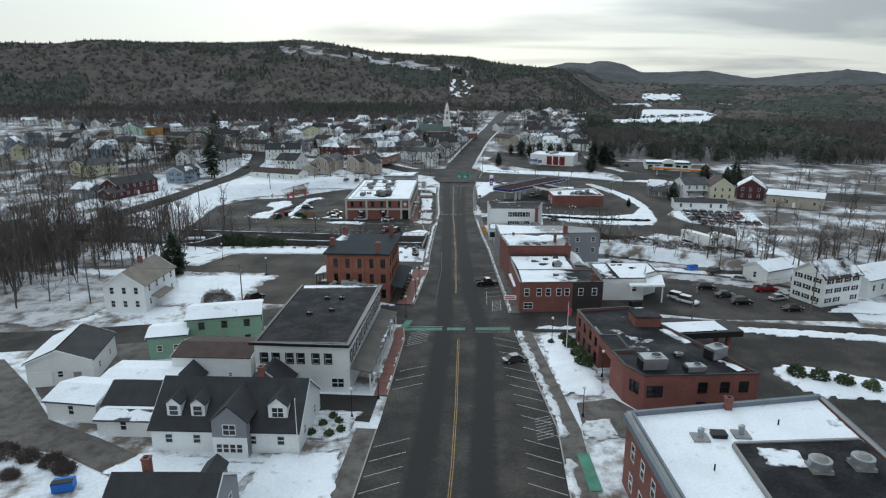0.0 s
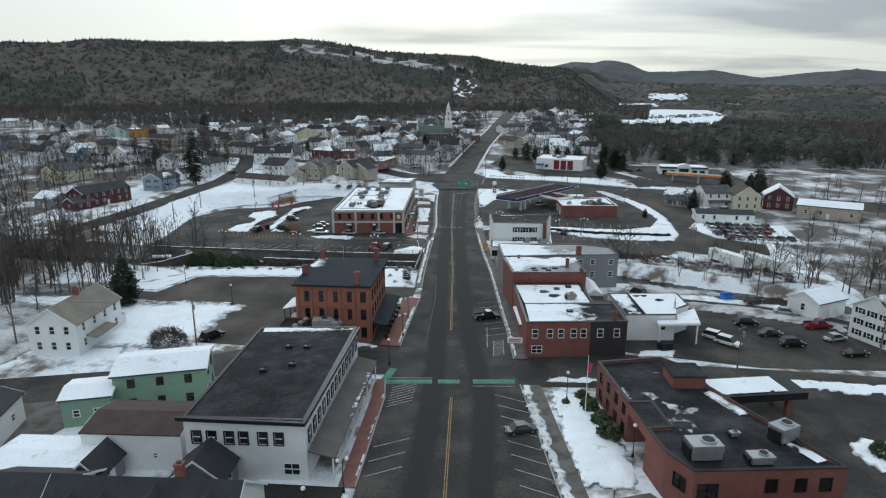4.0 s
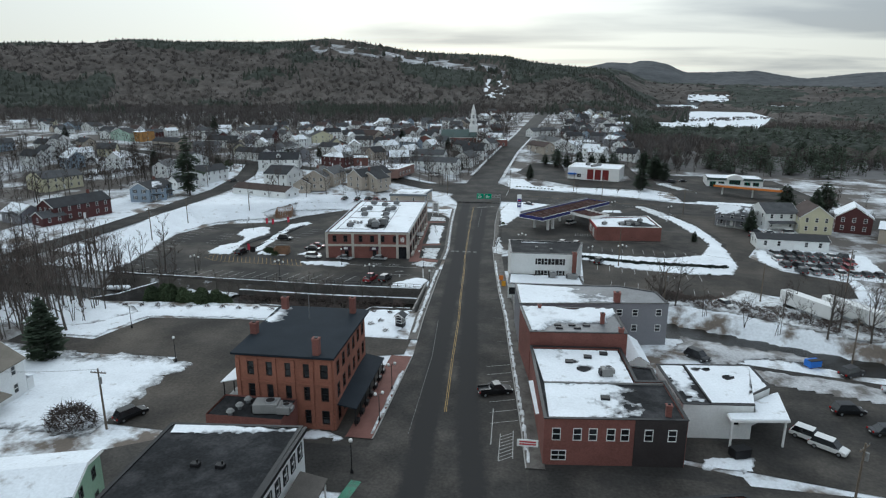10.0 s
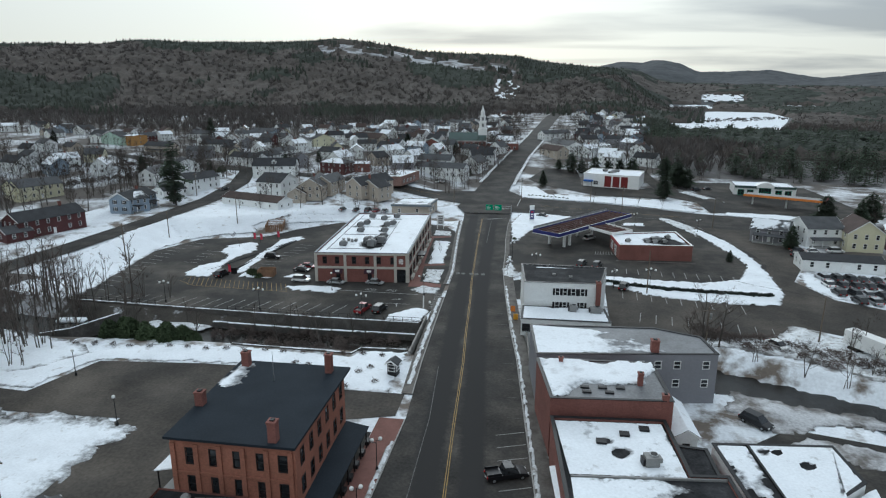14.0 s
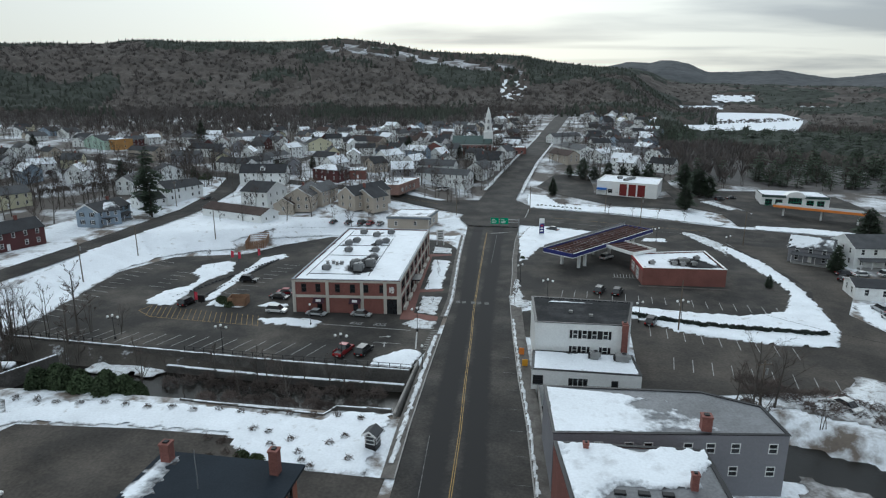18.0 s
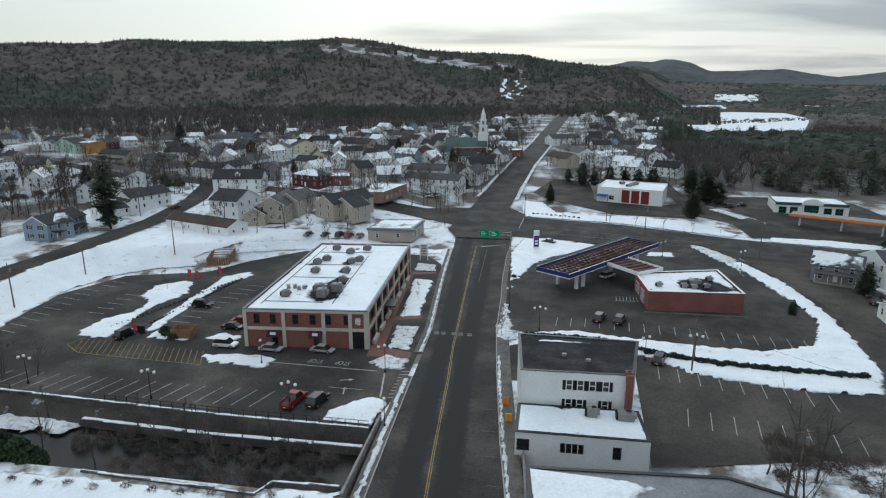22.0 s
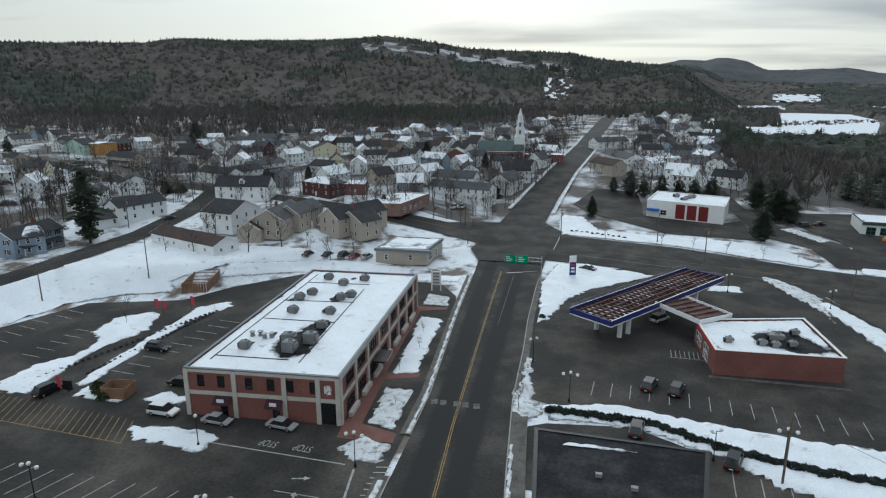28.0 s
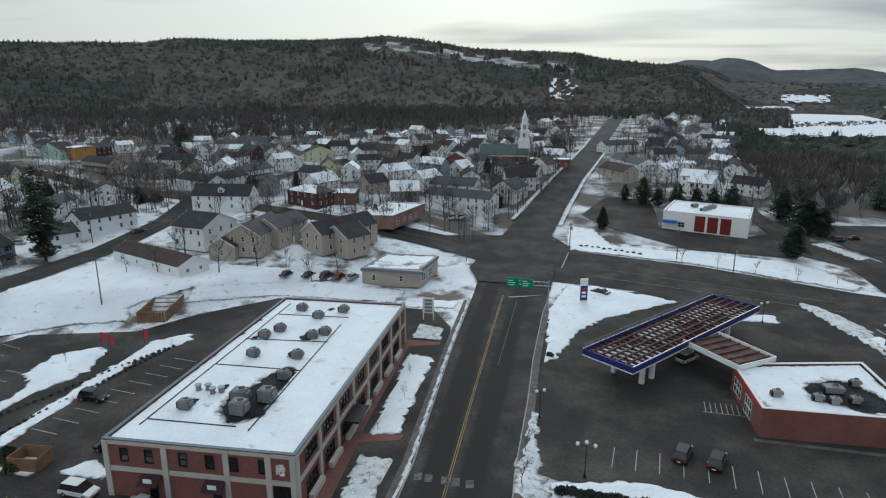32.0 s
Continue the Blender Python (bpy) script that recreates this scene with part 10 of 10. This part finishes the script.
part("guard_mesh", box_bm(-L, Wd + .012, 5.75, L, Wd + .03, 6.45), M_METAL, cn, "galvanised mesh guard along the roof edge")
cn2 = empty("fuel_canopy_link", 27.3, 257.2, 0, -52, label="white-edged canopy link to the shop", category="canopy")
part("deck", box_bm(-5.5, -4.2, 4.75, 6.2, 4.2, 4.9), M_RUST, cn2)
for k in range(6):
    part("joist", box_bm(-4.8 + k * 2, -4, 4.904, -4.6 + k * 2, 4, 5.2), M_RUST, cn2)
for dims in ((-5.6, -4.35, 4.5, 6.3, -4.2, 5.4), (-5.6, 4.2, 4.5, 6.3, 4.35, 5.4), (6.2, -4.2, 4.5, 6.35, 4.2, 5.4)):
    part("band", box_bm(*dims), M_TRIM, cn2)
part("column", box_bm(5.2, 3.2, -.1, 5.6, 3.6, 4.75), M_TRIM, cn2)

# ---- parked cars ----
PAINTS = {}


def paint_mat(name, col):
    if name not in PAINTS:
        PAINTS[name] = mat(name + "_car_paint", col, 0.3, 0.1, var=0.05, scale=.5, bump=0.0, spec=.4)
    return PAINTS[name]


COLS = {"black": (.012, .012, .014), "dark grey": (.04, .042, .045), "silver": (.38, .39, .40), "white": (.72, .72, .71), "red": (.22, .015, .02), "blue": (.03, .06, .14)}
SHAPES = {"sedan": (4.6, 1.8, .78, 1.42, (-1.55, -1.0, .55, 1.35)), "suv": (4.7, 1.9, .95, 1.75, (-2.1, -1.85, .5, 1.25)), "pickup": (5.5, 1.95, 1.0, 1.85, (-.7, -.5, .7, 1.4))}
CARS = {}


def car(kind, col):
    key = (kind, col)
    L_, W_, belt, top, (ra, rb_, fa, fb) = SHAPES[kind]
    e = empty("car" if kind != "pickup" else "pickup_truck", 0, -420, 0, label=f"{col} parked {kind if kind != 'suv' else 'sport utility car'} on winter asphalt", category="car", group="parked cars")
    m = paint_mat(col.replace(" ", "_"), COLS[col])
    bm = bmesh.new()
    hw = W_ / 2
    prof = [(-L_ / 2, .35), (-L_ / 2 - .02, .75), (-L_ / 2 + .12, belt), (L_ / 2 - 1.2, belt), (L_ / 2 - .15, belt - .18), (L_ / 2, .6), (L_ / 2 - .05, .32)]
    a = [bm.verts.new((x, -hw, z)) for x, z in prof]
    b = [bm.verts.new((x, hw, z)) for x, z in prof]
    bm.faces.new(a); bm.faces.new(b[::-1])
    for i in range(len(prof)):
        j = (i + 1) % len(prof)
        bm.faces.new([a[j], a[i], b[i], b[j]])
    bmesh.ops.bevel(bm, geom=[x for x in bm.edges], offset=.06, segments=2, affect="EDGES")
    bmesh.ops.recalc_face_normals(bm, faces=bm.faces)
    part("body", bm, m, e)
    cab = bmesh.new()
    lo = [(ra - .1, -hw + .08), (fb + .1, -hw + .08), (fb + .1, hw - .08), (ra - .1, hw - .08)]
    hi = [(rb_ + .12, -hw + .25), (fa, -hw + .25), (fa, hw - .25), (rb_ + .12, hw - .25)]
    v0, v1 = [cab.verts.new((*c, belt - .03)) for c in lo], [cab.verts.new((*c, top)) for c in hi]
    cab.faces.new(v1)
    for i in range(4):
        cab.faces.new([v0[i], v0[(i + 1) % 4], v1[(i + 1) % 4], v1[i]])
    part("cabin_glass", cab, M_GLASS, e, "dark car glass")
    part("roof", box_bm(rb_ + .05, -hw + .2, top - .02, fa + .08, hw - .2, top + .05, bevel=.03), m, e)
    if kind == "pickup":
        part("bed", box_bm(-2.6, -.8, belt + .003, -.95, .8, belt + .01), M_DARKMET, e)
        for y in (-.9, .84):
            part("bed_side", box_bm(-2.7, y, belt, -.85, y + .06, belt + .3), m, e)
    for x in (-L_ / 2 + .85, L_ / 2 - .9):
        for s in (-1, 1):
            w = part("wheel", wheel_mesh(), None, e, "", pose(x, s * (hw - .1), .34, 90))
            part("rim", rim_mesh(), None, w)
    for s in (-1, 1):
        part("headlight", box_bm(L_ / 2 - .1, s * (hw - .35) - .2, .55, L_ / 2 + .01, s * (hw - .35) + .2, .72), M_LIGHT_W, e)
        part("tail_light", box_bm(-L_ / 2 - .04, s * (hw - .25) - .15, .6, -L_ / 2 + .05, s * (hw - .25) + .15, .85), M_LIGHT_R, e)
    part("number_plate", box_bm(-L_ / 2 - .05, -.25, .45, -L_ / 2 - .02, .25, .57), M_TRIM, e)
    return e


def wheel_mesh():
    if "w" not in CARS:
        me = bpy.data.meshes.new("wheel"); bm = cyl_bm(0, 0, -.11, .11, .34, seg=14); bm.to_mesh(me); bm.free(); me.materials.append(M_RUBBER); CARS["w"] = me
    return CARS["w"]


def rim_mesh():
    if "r" not in CARS:
        me = bpy.data.meshes.new("rim"); bm = cyl_bm(0, 0, -.12, .12, .2, seg=10); bm.to_mesh(me); bm.free(); me.materials.append(M_METAL); CARS["r"] = me
    return CARS["r"]


PARKED = [  # kind, colour, x, y, heading
    ("suv", "white", -55.5, 203.0, 0), ("sedan", "silver", -46, 202.6, -3), ("sedan", "silver", -36, 203.6, -5), ("sedan", "black", -58.8, 212, 0), ("sedan", "red", -58.5, 215.5, 0), ("suv", "black", -72.3, 223.5, 0), ("suv", "black", -78.3, 204.6, 80),
    ("pickup", "red", -33.6, 184, 80), ("suv", "black", -29.8, 184.5, 78), ("pickup", "black", 1.6, 127, 20), ("sedan", "dark grey", 7.0, 82.5, 20), ("suv", "black", -52, 112, 60),
    ("suv", "black", 55, 128, 8), ("sedan", "dark grey", 57.5, 122.5, 8), ("suv", "white", 46, 119.5, -40), ("suv", "white", 47.5, 117, -40), ("suv", "black", 59.5, 117.5, 8), ("pickup", "red", 69, 127.5, 10), ("sedan", "silver", 69, 121, 20), ("suv", "black", 62, 142, 30),
    ("sedan", "silver", 66, 135.5, -20), ("pickup", "dark grey", 78, 119, 200), ("sedan", "black", 69, 113.8, 10), ("suv", "black", 17.4, 229.3, 70), ("suv", "black", 21.6, 228.6, 70), ("suv", "black", 37.5, 145.5, -50), ("suv", "black", 14.5, 214.5, 80), ("suv", "black", 26.5, 209.3, 70),
    ("sedan", "dark grey", -75, 294, 80), ("sedan", "black", -69, 294.5, 80), ("suv", "dark grey", -64, 295, 80), ("sedan", "red", -60.5, 295, 80), ("sedan", "silver", -57, 295.5, 80), ("pickup", "white", -49, 378, 80), ("pickup", "white", -46, 379, 80), ("sedan", "white", 51, 176.5, -60),
    ("sedan", "black", 6.5, 298, 150), ("suv", "white", 22, 262, 50), ("sedan", "silver", -176, 306, 10), ("sedan", "white", -178, 300, 10), ("sedan", "red", -182, 254, 10), ("sedan", "silver", -180, 262, 10), ("sedan", "dark grey", -150, 330, 70),
    ("sedan", "white", 88, 254.5, 10), ("suv", "white", 95, 255.5, 5), ("sedan", "dark grey", 84, 255, 10), ("sedan", "black", 81.5, 250.5, 60), ("suv", "black", 108, 372, 0), ("suv", "dark grey", 82, 372, 20), ("sedan", "black", 88, 376, 20),
]
rc = random.Random(5)
for r_, (x0, y0, n_) in enumerate(((79, 225.5, 7), (78, 219.5, 7), (77.5, 212.5, 6), (79.5, 206.8, 7))):
    for k in range(n_):
        PARKED.append((rc.choice(("sedan", "sedan", "suv")), rc.choice(("dark grey", "black", "silver", "white", "red", "dark grey")), x0 + k * 3.1, y0 - k * .25, 95 + rc.uniform(-6, 6)))
for kind, col, x, y, a in PARKED:
    if (kind, col) not in CARS:
        c = CARS[kind, col] = car(kind, col)
        c.matrix_world = pose(x, y, .03, 0, 0, a)
    else:
        copy_thing(CARS[kind, col], pose(x, y, .03, 0, 0, a))

# ---- the town set on its slope ----
def settle_mesh(ob):
    """Lay a flat piece of the setting on the rising ground, along the camera's sight line."""
    me = ob.data
    if not any(uphill(v.co.x, v.co.y)[3] < 0.9995 for v in me.vertices):
        return
    bm = bmesh.new()
    bm.from_mesh(me)
    if len(bm.faces) < 400:
        bmesh.ops.triangulate(bm, faces=bm.faces[:])
        for _ in range(5):
            long_ = [e for e in bm.edges if e.calc_length() > 9.0 and max(v.co.y for v in e.verts) > 180]
            if not long_:
                break
            bmesh.ops.subdivide_edges(bm, edges=long_, cuts=1)
            bmesh.ops.triangulate(bm, faces=bm.faces[:])
    for v in bm.verts:
        x, y, z, k = uphill(v.co.x, v.co.y)
        v.co = (x, y, z + (v.co.z - ground_z(v.co.x, v.co.y)) * k + (0.12 if k < 0.9995 else 0.0))
    bm.to_mesh(me)
    bm.free()


bpy.context.view_layer.update()
for ob in list(scene.objects):
    if ob.parent is not None or ob.type in ("CAMERA", "LIGHT") or str(ob.get("category", "")) in ("woods", "trees", "field", "river") or ob.name == "ground":
        continue
    kids = [c for c in ob.children if c.type == "MESH"]
    home = ob.matrix_world.translation
    if ob.type == "MESH" and home.length < 0.01:
        settle_mesh(ob)
    elif ob.type == "EMPTY" and home.length < 0.01:
        for c in kids:
            settle_mesh(c)
    elif ob.type != "CURVE" or ob.name.startswith("stop"):
        x, y, z, k = uphill(home.x, home.y)
        if k < 0.9995:
            flat = Vector((home.x, home.y, ground_z(home.x, home.y)))
            ob.matrix_world = Matrix.Translation((x, y, z)) @ Matrix.Scale(k, 4) @ Matrix.Translation(-flat) @ ob.matrix_world
    elif ob.type == "CURVE":
        for p in ob.data.splines[0].points:
            x, y, z, k = uphill(p.co.x, p.co.y)
            p.co = (x, y, z + p.co.z * k, 1)
